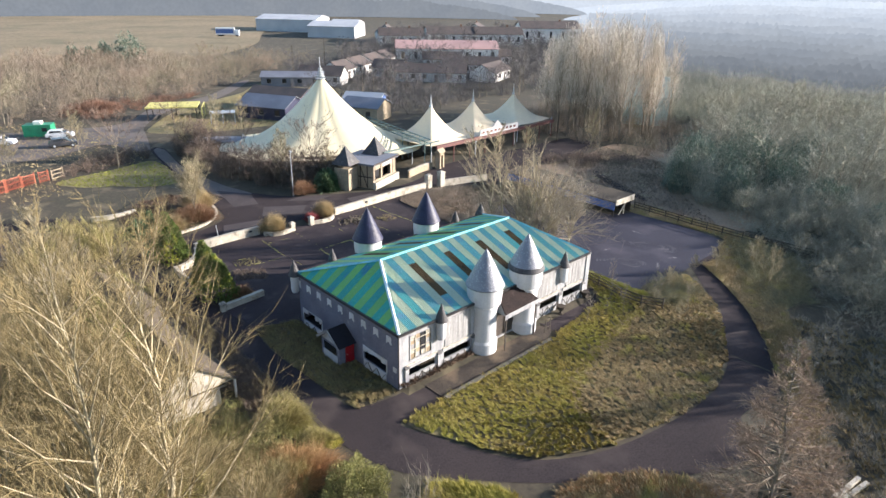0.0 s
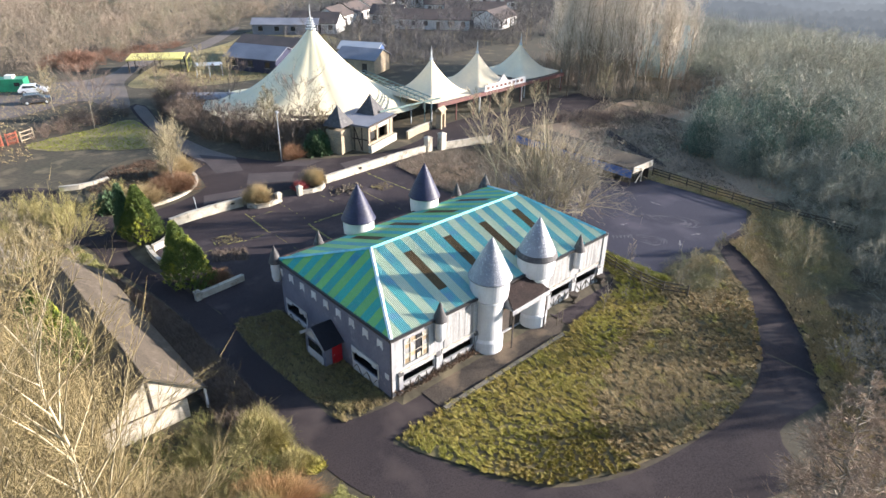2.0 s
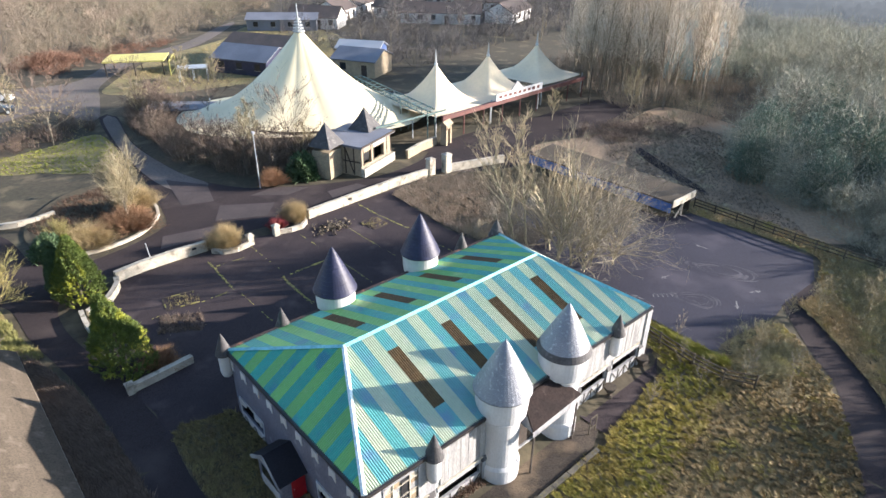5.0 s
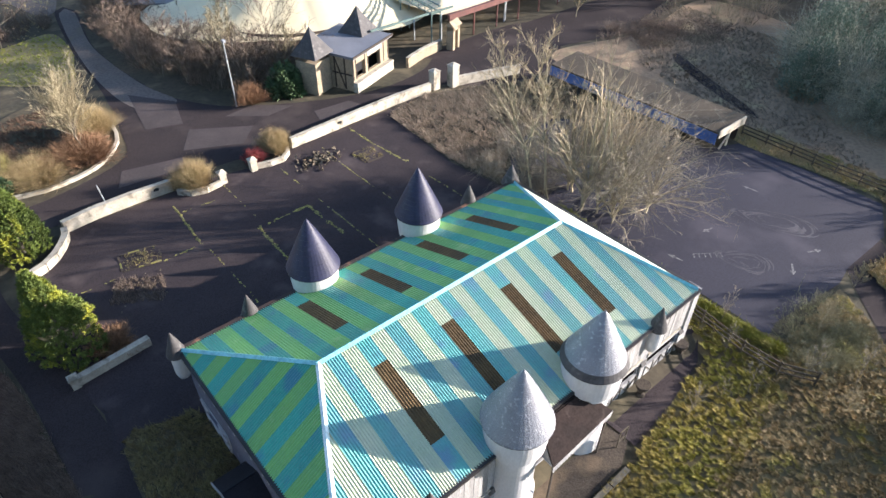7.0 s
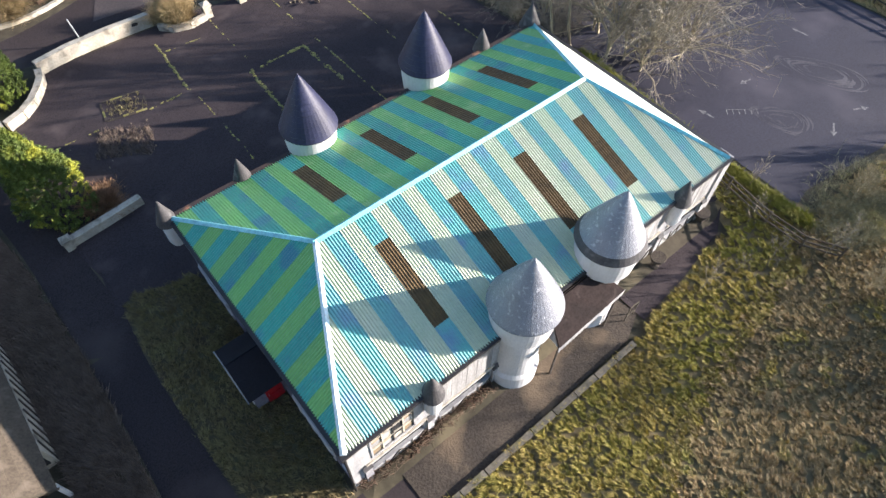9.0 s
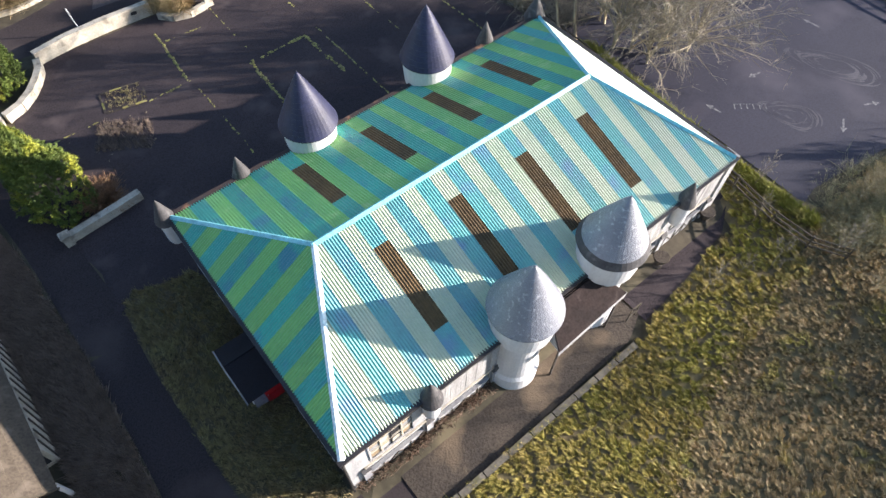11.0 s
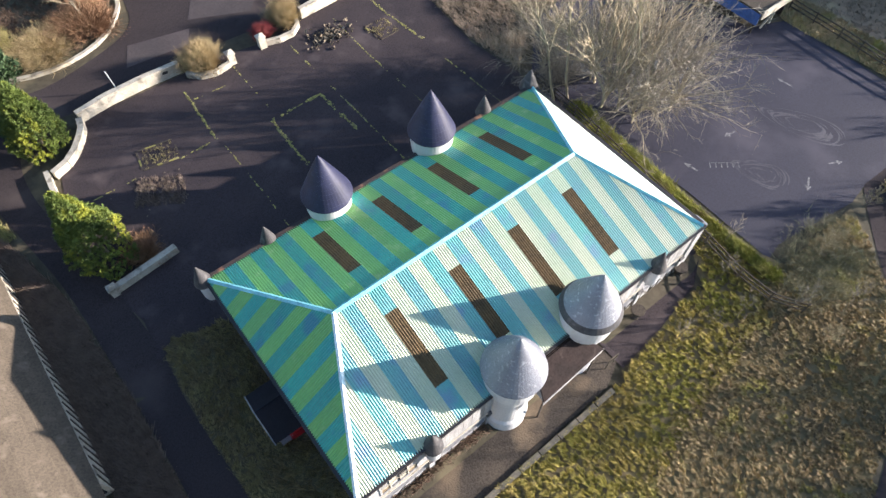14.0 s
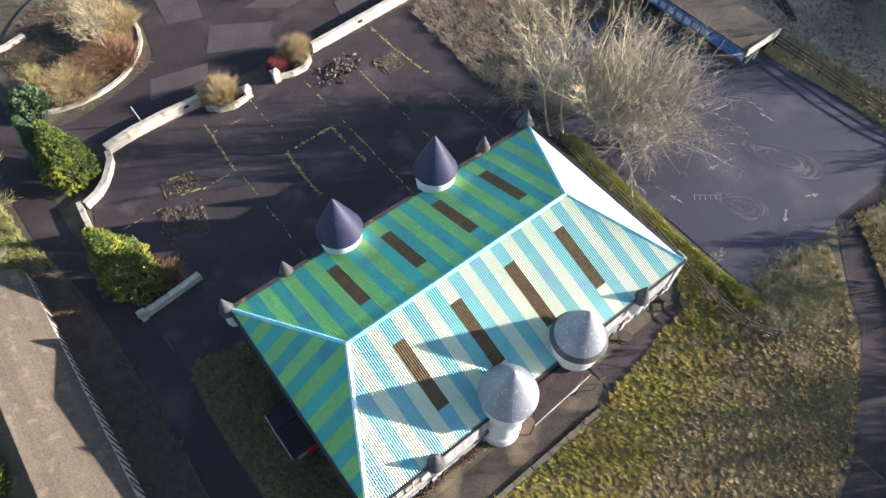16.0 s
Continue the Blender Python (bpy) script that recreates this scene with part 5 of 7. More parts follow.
    gable_house("terrace_row", "low white terrace row with brown tiled roof", x, y, rz, n, 7.5, 2.7, 4.8, M["housewall"], M["tile"], int(n / 3), "house", "terrace rows", doors=1)
gable_house("red_roof_hall", "long white hall with pale red sheet roof", 139, 144, -37, 36, 16, 5.2, 7.4, M["housewall"], M["redroof"], 8)
for x, y, rz, n, w, e in ((168, 205, -35, 20, 10, 4.5), (190, 195, -30, 24, 12, 5), (208, 182, -35, 22, 11, 5), (222, 210, 40, 20, 11, 5), (176, 226, 50, 18, 10, 4.5), (240, 178, -35, 30, 14, 7)):
    gable_house("estate_house", "white estate building with brown pitched roof", x, y, rz, n, w, e, e + 3, M["housewall"], M["tile"], 5, "house", "estate buildings", chimney=True)
for x, y, n, w, e in ((172, 262, 24, 26, 5.5), (185, 272, 14, 26, 5.5), (176, 312, 34, 30, 6.5)):
    gable_house("warehouse", "pale sheet-metal warehouse with low roof", x, y, -48, n, w, e, e + 2, M["paleroof"], M["paleroof"], 0, "warehouse", "warehouses")
gable_house("pale_barn", "pale green-grey barn behind the poplars", 98.2, 39.4, -60, 9, 8, 6.0, 9.2, M["barn"], M["barn"], 0)
lr = thing("parked_lorry", "white and blue box lorry parked beyond the field", "lorry", 123, 287, 0, -35)
part("box", Geo().box(-5, -1.3, 1, 4, 1.3, 4.2), M["carwhite"], lr)
part("side_band", Geo().box(-4.8, -1.33, 1.6, 3.6, -1.301, 3.6), M["blue"], lr)
part("cab", Geo().box(4.2, -1.25, 0.6, 6.2, 1.25, 3.2), M["carwhite"], lr)
for x in (-3.5, -2.2, 5):
    for y in (-1.2, 1.2):
        part("wheel", Geo().tube([(x, y - 0.15, 0.5), (x, y + 0.15, 0.5)], [0.5, 0.5], 12), M["rubber"], lr)


def car(x, y, rz, m, label):
    c = thing("parked_car", label, "car", x, y, 0.03, rz, "parked cars")
    prof = [(-2.1, 0.35), (-2.1, 0.85), (-1.9, 0.95), (-1.55, 1.45), (0.35, 1.48), (1.0, 0.98), (1.95, 0.85), (2.1, 0.6), (2.1, 0.35)]
    n = len(prof)
    vs = [(px, -0.85 + (0.1 if pz > 1.2 else 0), pz) for px, pz in prof] + [(px, 0.85 - (0.1 if pz > 1.2 else 0), pz) for px, pz in prof]
    part("body", Geo().add(vs, [tuple(range(n)), tuple(range(n, 2 * n))[::-1]] + [(i, n + i, n + (i + 1) % n, (i + 1) % n) for i in range(n)]), m, c)
    for s in (-1, 1):
        part("side_window", Geo().add([(-1.5, s * 0.84, 1.0), (0.8, s * 0.84, 1.0), (0.3, s * 0.78, 1.4), (-1.3, s * 0.78, 1.4)], [(0, 1, 2, 3)]), M["glass"], c)
        for px in (-1.3, 1.3):
            w = part("wheel", Geo().tube([(px, s * 0.7, 0.32), (px, s * 0.88, 0.32)], [0.33, 0.33], 14), M["rubber"], c)
            part("rim", Geo().tube([(px, s * 0.881, 0.32), (px, s * 0.89, 0.32)], [0.2, 0.2], 12), M["steel"], w)
    part("windscreen", Geo().add([(0.4, -0.7, 1.44), (0.4, 0.7, 1.44), (0.97, 0.75, 1.02), (0.97, -0.75, 1.02)], [(0, 3, 2, 1)]), M["glass"], c)
    part("rear_window", Geo().add([(-1.6, -0.7, 1.42), (-1.6, 0.7, 1.42), (-1.88, 0.72, 1.0), (-1.88, -0.72, 1.0)], [(0, 1, 2, 3)]), M["glass"], c)


car(2.2, 95.5, -25, M["carwhite"], "white parked hatchback beside a green cabin")
car(1.0, 88.5, -15, M["cardark"], "dark parked car on the gravel")
car(-6.5, 95.5, -30, M["carwhite"], "white parked estate car on the gravel")
ct = thing("site_cabin", "green site cabin with one small window", "cabin", 0.0, 99.5, 0, -30)
part("body", Geo().box(-2.2, -1.2, 0.1, 2.2, 1.2, 2.1), M["container"], ct)
part("window", Geo().box(0.8, -1.25, 1.0, 1.6, -1.201, 1.6), M["glass"], ct)
part("roof_box", Geo().box(-0.6, -0.6, 2.1, 0.6, 0.6, 2.6), M["housewall"], ct)
fn = thing("red_fence", "weathered red slatted fence panels ending in open timber frames", "fence", 0, 0, 0)
rng = random.Random(23)
for k, (xa, ya, xb, yb) in enumerate(((-15.8, 63.4, -13.6, 64.8), (-13.4, 64.9, -11.2, 66.3), (-11.0, 66.4, -9.2, 67.5), (-9.0, 67.6, -7.4, 68.5), (-6.9, 68.3, -5.7, 68.7), (-5.3, 68.6, -3.7, 69.7))):
    wood = M["redfence"] if k < 5 else M["stone"]
    h = 1.75 - 0.08 * k + rng.uniform(-0.1, 0.1)
    pn = part("fence_rail", Geo().bar((xa, ya, h - 0.1), (xb, yb, h - 0.12), 0.07, 0.12), wood, fn)
    for x, y in ((xa, ya), (xb, yb)):
        part("post", Geo().bar((x, y, 0), (x, y, h + 0.08), 0.14), wood, pn)
    for z in (0.25, h * 0.55):
        part("fence_rail", Geo().bar((xa, ya, z), (xb, yb, z + rng.uniform(-0.08, 0.08)), 0.07, 0.12), wood, pn)
    n = 13 if k < 4 else (7 if k == 4 else 2)
    for i in range(n):
        t = (i + 0.5) / n
        x, y = xa + (xb - xa) * t, ya + (yb - ya) * t
        part("slat", Geo().bar((x, y - 0.05, 0.05), (x + rng.uniform(-0.04, 0.04), y - 0.05, h - rng.uniform(0, 0.2)), 0.17 if k < 5 else 0.1, 0.03), wood, pn)


def rail_fence(name, label, pts, rails=3, h=1.0, step=1.9):
    f = thing(name, label, "fence", 0, 0, 0, 0, "post and rail fences")
    for i in range(len(pts) - 1):
        a, b = Vector(pts[i]), Vector(pts[i + 1])
        n = max(1, int(round((b - a).length / step)))
        for j in range(n + (i == len(pts) - 2)):
            p = a + (b - a) * (j / n)
            z = level(p.x, p.y)
            part("post", Geo().box(p.x - 0.05, p.y - 0.05, z - 0.1, p.x + 0.05, p.y + 0.05, z + h + 0.08), M["rail"], f)
        for k in range(rails):
            zz = h * (0.35 + 0.62 * k / max(1, rails - 1))
            part("rail", Geo().bar((a.x, a.y, level(a.x, a.y) + zz), (b.x, b.y, level(b.x, b.y) + zz), 0.04, 0.09), M["rail"], f)


rail_fence("rail_fence", "weathered timber rail fence beside the hall", [(25.3, 16), (25.2, 12), (24.8, 7.6), (24.4, 3.2), (23.95, 0), (23.6, -2.6), (23.7, -4.6), (24.6, -6.2)])
rail_fence("rail_fence", "dark post-and-rail fence along the yard verge", [(46.2, 9.8), (46.1, 5.5), (45.9, 2), (46, -1.6), (46.5, -6), (48, -11)])
lp = thing("lamp_post", "tall slim grey lamp post with small head", "street lamp", 16.2, 41.6, 0)
part("pole", Geo().tube([(0, 0, 0), (0, 0, 5.9)], [0.07, 0.045], 8), M["steel"], lp)
part("lamp_head", Geo().box(-0.12, -0.3, 5.88, 0.12, 0.12, 6.05), M["steel"], lp)
for x, y, h in ((68.6, 39.3, 5.4), (98, 160, 9), (80, 150, 8)):
    pl = thing("utility_pole", "plain wooden utility pole", "pole", x, y, 0, 0, "utility poles")
    part("pole", Geo().tube([(0, 0, 0), (0, 0, h)], [0.12, 0.08], 8), M["rail"], pl)
bs = thing("wall_post", "thin leaning metal sign post by the wall", "post", 2.2, 33.0, 0)
part("pole", Geo().tube([(0, 0, 0), (-0.15, 0.1, 1.9)], [0.04, 0.04], 6), M["steel"], bs)

pk = thing("timber_stack", "pale weathered timber beams lying by the larches", "timber", 13.2, -24.4, -0.7, -12)
for i, (dx, dy, dz, ln) in enumerate(((0, 0, 0.12, 3.4), (0.2, 0.35, 0.12, 3.0), (-0.1, 0.16, 0.34, 2.6))):
    part("beam", Geo().bar((dx - ln / 2, dy, dz), (dx + ln / 2, dy + 0.1 * i, dz), 0.22), M["coping"], pk)

# marks on the asphalt
def strip(name, pts, w, material, lift, label, category="marking", dense=1.0):
    """A broken line of small uneven moss cushions."""
    g2 = Geo()
    rr = random.Random(int(pts[0][0] * 70 + pts[0][1] * 13))
    for i in range(len(pts) - 1):
        a, b = Vector(pts[i]), Vector(pts[i + 1])
        d = (b - a).normalized()
        s = Vector((-d.y, d.x))
        for j in range(int((b - a).length * 13 * dense)):
            q = rr.random()
            p = a + (b - a) * q
            if noise.noise(Vector((p.x * 0.9, p.y * 0.9, 2.0))) < -0.22:
                continue
            p += s * rr.gauss(0, w * 0.4)
            r, n, k = rr.uniform(0.02, 0.075) * (0.75 + w * 4), 6, rr.uniform(1.0, 2.4)
            ring = [p + d * (r * k * math.cos(6.283 * m / n) * rr.uniform(0.6, 1.2)) + s * (r * math.sin(6.283 * m / n) * rr.uniform(0.6, 1.2)) for m in range(n)]
            z = level(p.x, p.y) + lift
            g2.add([(v.x, v.y, z) for v in ring] + [(p.x, p.y, z + r * 0.35)], [(m, (m + 1) % n, n) for m in range(n)])
    tagged(part(name, g2, material), label, category, "", "stuff")


MOSSY = "mossy crack across the asphalt"
for pts, w, dense in (([(5.8, 31.5), (5.6, 28), (5.4, 25)], 0.11, 1.4), ([(5.6, 24.2), (5.65, 18.9), (5.5, 14)], 0.04, 0.5), ([(9.6, 30.4), (9.55, 25.5)], 0.05, 0.6), ([(13.95, 30), (14, 23.3), (14.1, 15)], 0.05, 0.9),
                      ([(18.1, 30.5), (17.9, 26), (18.05, 19.4), (18, 15)], 0.05, 0.8), ([(21.6, 31.8), (21.65, 28.3), (22, 24.5)], 0.12, 1.3), ([(22, 22.1), (22.3, 15)], 0.05, 0.7), ([(6, 29.2), (8.3, 29.1)], 0.08, 0.8),
                      ([(-2.9, 25.1), (0.1, 25.1)], 0.05, 0.6), ([(2.9, 24.9), (4.9, 25)], 0.07, 0.8)):
    strip("moss_strip", pts, w, M["cushion"], 0.034, MOSSY, dense=dense)
for pts in ([(9.1, 24.2), (9, 21.8), (9, 19.3)], [(9.1, 24.2), (13, 24.35)], [(13, 24.35), (13.0, 22.2), (13.15, 20.1)]):
    strip("moss_strip", pts, 0.14, M["cushion"], 0.036, "ragged mossy edge round a patched asphalt square", dense=1.3)


def bed_edge(x0, y0, x1, y1, rz, label):
    b = thing("planting_bed", label, "planting bed", (x0 + x1) / 2, (y0 + y1) / 2, 0, rz)
    a, c = (x1 - x0) / 2, (y1 - y0) / 2
    part("soil", Geo().box(-a, -c, 0.0, a, c, 0.06), M["asphalt"], b)
    rr = random.Random(int(x0 * 10))
    for s in (-1, 1):
        for u0, u1, v in ((-a, a, c), (-c, c, a)):
            u = u0
            while u < u1 - 0.1:
                w = min(rr.uniform(0.3, 0.7), u1 - u)
                if rr.random() < 0.75:
                    p, q = sorted((s * (v + 0.004), s * (v + rr.uniform(0.08, 0.14))))
                    h = rr.uniform(0.05, 0.1)
                    box = (u, p, 0, u + w - 0.02, q, h) if v == c else (p, u, 0, q, u + w - 0.02, h)
                    part("edging", Geo().box(*box), M["cushion"] if rr.random() < 0.2 else M["concrete"], b)
                u += w


bed_edge(0.75, 25.3, 3.0, 26.9, -10, "empty mossy planting bed with concrete edging")
bed_edge(19.5, 26.4, 21.1, 28.2, 3, "small square mossy bed with concrete edging")
g = Geo()
rr = random.Random(8)
for i in range(260):
    cx, cy, s = (16.8, 29.0, 1.0) if i < 230 else (0.8, 23.2, 1.4)
    x, y = cx + rr.gauss(0, 0.8) * s, cy + rr.gauss(0, 0.5) * s
    k = rr.uniform(0.06, 0.2) * (1 if i < 230 else 0.5)
    z = 0.03
    v = [(x + rr.uniform(-k, k), y + rr.uniform(-k, k), z + rr.uniform(-0.02, 1.6 * k)) for _ in range(5)]
    g.add(v, [(0, 1, 2), (0, 2, 3), (0, 3, 4), (1, 2, 3), (2, 3, 4)])
tagged(part("rubble", g, M["rubble"]), "scattered rubble and dead plants on the asphalt", "rubble", "", "stuff")
for pts in ([(39.2, 4.6), (39.1, 5.75)], [(32.65, 4.42), (31.7, 4.58)], [(35.03, -1.01), (35.9, -1.5)], [(33.1, -0.9), (32.1, -1.46)], [(28.0, 3.77), (27.84, 4.74)]):
    a, b = Vector(pts[0]), Vector(pts[1])
    d = (b - a).normalized()
    s = Vector((-d.y, d.x))
    g = Geo()
    q = [a - s * 0.06, a + s * 0.06, b - d * 0.35 + s * 0.06, b - d * 0.35 - s * 0.06]
    g.add([(p.x, p.y, 0.041) for p in q] + [((b - d * 0.4 + s * 0.2).x, (b - d * 0.4 + s * 0.2).y, 0.041), (b.x, b.y, 0.041), ((b - d * 0.4 - s * 0.2).x, (b - d * 0.4 - s * 0.2).y, 0.041)], [(0, 3, 2, 1), (4, 6, 5)])
    tagged(part("road_arrow", g, M["chalk"]), "faded white arrow on the yard", "marking", "yard arrows", "structure")


def scuff(cx, cy, rx, ry, turn, seed):
    """Faded looping tyre scuffs on the yard: many broken thin strokes."""
    rr = random.Random(seed)
    g2 = Geo()
    for k in range(46):
        f = rr.choice((1.0, 0.96, 0.8, 0.72, 0.6, 0.5, 0.4)) + rr.uniform(-0.05, 0.05)
        w = rr.uniform(0.015, 0.045)
        ex, ey = rr.gauss(0, 0.12), rr.gauss(0, 0.08)
        a0, n = rr.uniform(0, 360), rr.randint(4, 16)
        last = None
        for i in range(n):
            a = radians(a0 + i * 6)
            half = w * math.sin(math.pi * (i + 0.4) / n)
            pts = []
            for r in (f + half, f - half):
                x, y = rx * (r * math.cos(a) + ex), ry * (r * math.sin(a) * (1 + 0.35 * math.cos(a)) + ey)
                pts.append((cx + x * math.cos(turn) - y * math.sin(turn), cy + x * math.sin(turn) + y * math.cos(turn), 0.039 + 0.0001 * k))
            if last:
                g2.add([last[0], last[1], pts[1], pts[0]], [(0, 1, 2, 3)])
            last = pts
    tagged(part("tyre_scuffs", g2, M["faint"]), "faded pale looping tyre scuffs on the yard", "marking", "", "structure")


scuff(36.6, 2.1, 2.7, 1.1, -1.2, 1)
scuff(31.0, 1.15, 1.6, 1.0, -1.11, 2)

for n, pts in enumerate(([(14.5, 40.5), (17.5, 38.2), (20.2, 38.6), (17.4, 41)], [(9.4, 37.2), (13.6, 35.2), (15.6, 37.4), (11.2, 40.2)], [(3.6, 35.0), (8.2, 34.6), (9.0, 36.2), (4.6, 37.2)], [(20.5, 34.6), (25.0, 34.8), (24.5, 36.2), (21.0, 36.4)], [(8.4, 42.5), (11.2, 41.5), (12.4, 46), (9.6, 50)])):
    drape("asphalt_patch", pts, M["patch"], 0.032 + 0.002 * n, 2.0, label="paler patch of relaid asphalt on the drive", category="road", smooth_line=False)

g = Geo()
for k in range(6):
    p = Vector((29.12, 3.73)).lerp(Vector((30.56, 2.61)), k / 5)
    g.add([(p.x - 0.02, p.y + 0.015, 0.041), (p.x + 0.02, p.y - 0.015, 0.041), (p.x - 0.25, p.y - 0.31, 0.041), (p.x - 0.29, p.y - 0.28, 0.041)], [(0, 3, 2, 1)])
g.add([(29.1, 3.72, 0.042), (30.58, 2.59, 0.042), (30.6, 2.615, 0.042), (29.12, 3.745, 0.042)], [(0, 1, 2, 3)])
tagged(part("bay_marking", g, M["chalk"]), "faded white comb-shaped bay marking on the yard", "marking", "", "structure")
for x, y in ((5.4, 32.17), (21.0, 32.31)):
    d = thing("drain_hole", "dark broken drain hole in the white wall", "hole", x, y, 0.5)
    part("opening", Geo().add([(-0.2, -0.02, 0), (0.15, -0.02, -0.04), (0.24, -0.02, 0.12), (0.05, -0.02, 0.2), (-0.16, -0.02, 0.16), (-0.2, 0.02, 0), (0.15, 0.02, -0.04), (0.24, 0.02, 0.12), (0.05, 0.02, 0.2), (-0.16, 0.02, 0.16)], [(0, 1, 2, 3, 4), (9, 8, 7, 6, 5)] + [(q, q + 5, (q + 1) % 5 + 5, (q + 1) % 5) for q in range(5)]), M["dark"], d)

for ux, uy in ((17.4, -0.63), (21.3, -0.3)):
    ur = thing("stone_urn", "small grey goblet-shaped stone planter on the terrace path", "planter", ux, uy, -0.31)
    part("bowl", Geo().lathe(0, 0, [(0.0, 0.32), (0.14, 0.34), (0.3, 0.5), (0.36, 0.72), (0.4, 0.74), (0.38, 0.8), (0.0, 0.79)], 20), M["concrete"], ur)
    part("foot", Geo().lathe(0, 0, [(0.0, 0.0), (0.24, 0.0), (0.24, 0.07), (0.1, 0.14), (0.09, 0.3), (0.0, 0.318)], 20), M["concrete"], ur)


# ---- plants ----
def fast_mesh(name, v, f):
    """A mesh of triangles from arrays."""
    me = bpy.data.meshes.new(name)
    v, f = np.asarray(v, dtype=np.float32), np.asarray(f, dtype=np.int32)
    me.vertices.add(len(v))
    me.vertices.foreach_set("co", v.ravel())
    me.loops.add(len(f) * 3)
    me.loops.foreach_set("vertex_index", f.ravel())
    me.polygons.add(len(f))
    me.polygons.foreach_set("loop_start", np.arange(0, len(f) * 3, 3, dtype=np.int32))
    me.update(calc_edges=True)
    return me


def blades(base, tip, width, rs):
    """Thin triangles from base points to tips."""
    base, tip = np.asarray(base, float), np.asarray(tip, float)
    d = tip - base
    r = rs.normal(size=d.shape)
    s = np.cross(d, r)
    s /= np.linalg.norm(s, axis=1)[:, None] + 1e-9
    w = np.asarray(width).reshape(-1, 1) / 2
    n = len(base)
    v = np.concatenate([base - s * w, base + s * w, tip])
    f = np.stack([np.arange(n), np.arange(n) + n, np.arange(n) + 2 * n], 1)
    return v, f


def sticks(base, tip, r0, r1):
    """Three-sided tapered sticks."""
    base, tip = np.asarray(base, float), np.asarray(tip, float)
    d = tip - base
    d /= np.linalg.norm(d, axis=1)[:, None] + 1e-9
    a = np.cross(d, np.tile([0.31, 0.17, 0.93], (len(d), 1)))
    a /= np.linalg.norm(a, axis=1)[:, None] + 1e-9
    b = np.cross(d, a)
    n = len(base)
    vs = []
    for p, r in ((base, r0), (tip, r1)):
        for k in range(3):
            c, s = math.cos(2.094 * k), math.sin(2.094 * k)
            vs.append(p + (a * c + b * s) * np.asarray(r).reshape(-1, 1))
    v = np.concatenate(vs)
    i = np.arange(n)
    fs = []
    for k in range(3):
        m = (k + 1) % 3
        fs += [np.stack([i + k * n, i + m * n, i + (3 + m) * n], 1), np.stack([i + k * n, i + (3 + m) * n, i + (3 + k) * n], 1)]
    return v, np.concatenate(fs)


def join(*pairs):
    vs, fs, o = [], [], 0
    for v, f in pairs:
        vs.append(v)
        fs.append(f + o)
        o += len(v)
    return np.concatenate(vs), np.concatenate(fs)


def branching(seed, height, habit="round", limbs=26, subs=7, twigs=9, twig_w=0.022, clear=0.18, wide=0.36, cheap=False, stout=1.0):
    """A bare tree: (trunk and limbs), (twigs) as arrays of triangles."""
    rs = np.random.RandomState(seed)
    k = 7
    tr = np.zeros((k + 1, 3))
    tr[:, 2] = np.linspace(0, height * (0.6 if habit == "spread" else 0.93), k + 1)
    tr[1:, :2] = np.cumsum(rs.normal(0, height * (0.004 if habit == "poplar" else 0.012), (k, 2)), 0)
    r0 = height * {"birch": 0.0095, "poplar": 0.008}.get(habit, 0.0135)
    rad = r0 * (1 - np.linspace(0, 1, k + 1) ** 0.9 * 0.93)
    wood = [sticks(tr[:-1], tr[1:], rad[:-1], rad[1:])]
    t = clear + (0.97 - clear) * (np.arange(limbs) + rs.uniform(0, 1, limbs)) / limbs
    base = np.stack([np.interp(t * height * 0.93, tr[:, 2], tr[:, c]) for c in range(3)], 1)
    az = np.arange(limbs) * 2.4 + rs.uniform(-0.5, 0.5, limbs)
    if habit == "poplar":
        el, ln = np.radians(rs.uniform(56, 78, limbs)), height * (0.34 - 0.19 * t)
    elif habit == "birch":
        el, ln = np.radians(rs.uniform(44, 72, limbs)), height * wide * (1.1 - 0.72 * t)
    elif habit == "fan":
        t = clear + 0.3 * (t - clear)
        base = np.stack([np.interp(t * height * 0.93, tr[:, 2], tr[:, c]) for c in range(3)], 1)
        el, ln = np.radians(rs.uniform(38, 84, limbs)), height * wide * rs.uniform(0.8, 1.25, limbs)
    elif habit == "spread":
        t = clear + 0.42 * (t - clear)
        base = np.stack([np.interp(t * height * 0.93, tr[:, 2], tr[:, c]) for c in range(3)], 1)
        el, ln = np.radians(rs.uniform(12, 75, limbs)), height * wide * rs.uniform(0.75, 1.2, limbs)
    elif habit == "larch":
        el, ln = np.radians(rs.uniform(-5, 22, limbs)), height * wide * (1.05 - 0.98 * t)
    else:
        el, ln = np.radians(rs.uniform(15, 60, limbs)), height * wide * (0.6 + 0.9 * np.sin(np.pi * np.clip(t, 0, 1) ** 0.8)) * rs.uniform(0.75, 1.15, limbs)
    d = np.stack([np.cos(az) * np.cos(el), np.sin(az) * np.cos(el), np.sin(el)], 1)
    mid = base + d * (ln * 0.5)[:, None] + rs.normal(0, 0.04, (limbs, 3)) * ln[:, None]
    d2 = d + rs.normal(0, 0.16, (limbs, 3)) + np.array([0, 0, {"larch": 0.0, "spread": -0.12}.get(habit, 0.28)])
    d2 /= np.linalg.norm(d2, axis=1)[:, None]
    end = mid + d2 * (ln * 0.5)[:, None]
    rl = np.interp(t, [0, 1], [r0 * 0.5, r0 * 0.14]) * stout
    wood += [sticks(base, mid, rl, rl * 0.62), sticks(mid, end, rl * 0.62, rl * 0.22)]

    def fork(b0, b1, b2, ln0, n, share, bend, up):
        m = len(b0) * n
        i = np.repeat(np.arange(len(b0)), n)
        u = rs.uniform(0.22, 1.0, m)
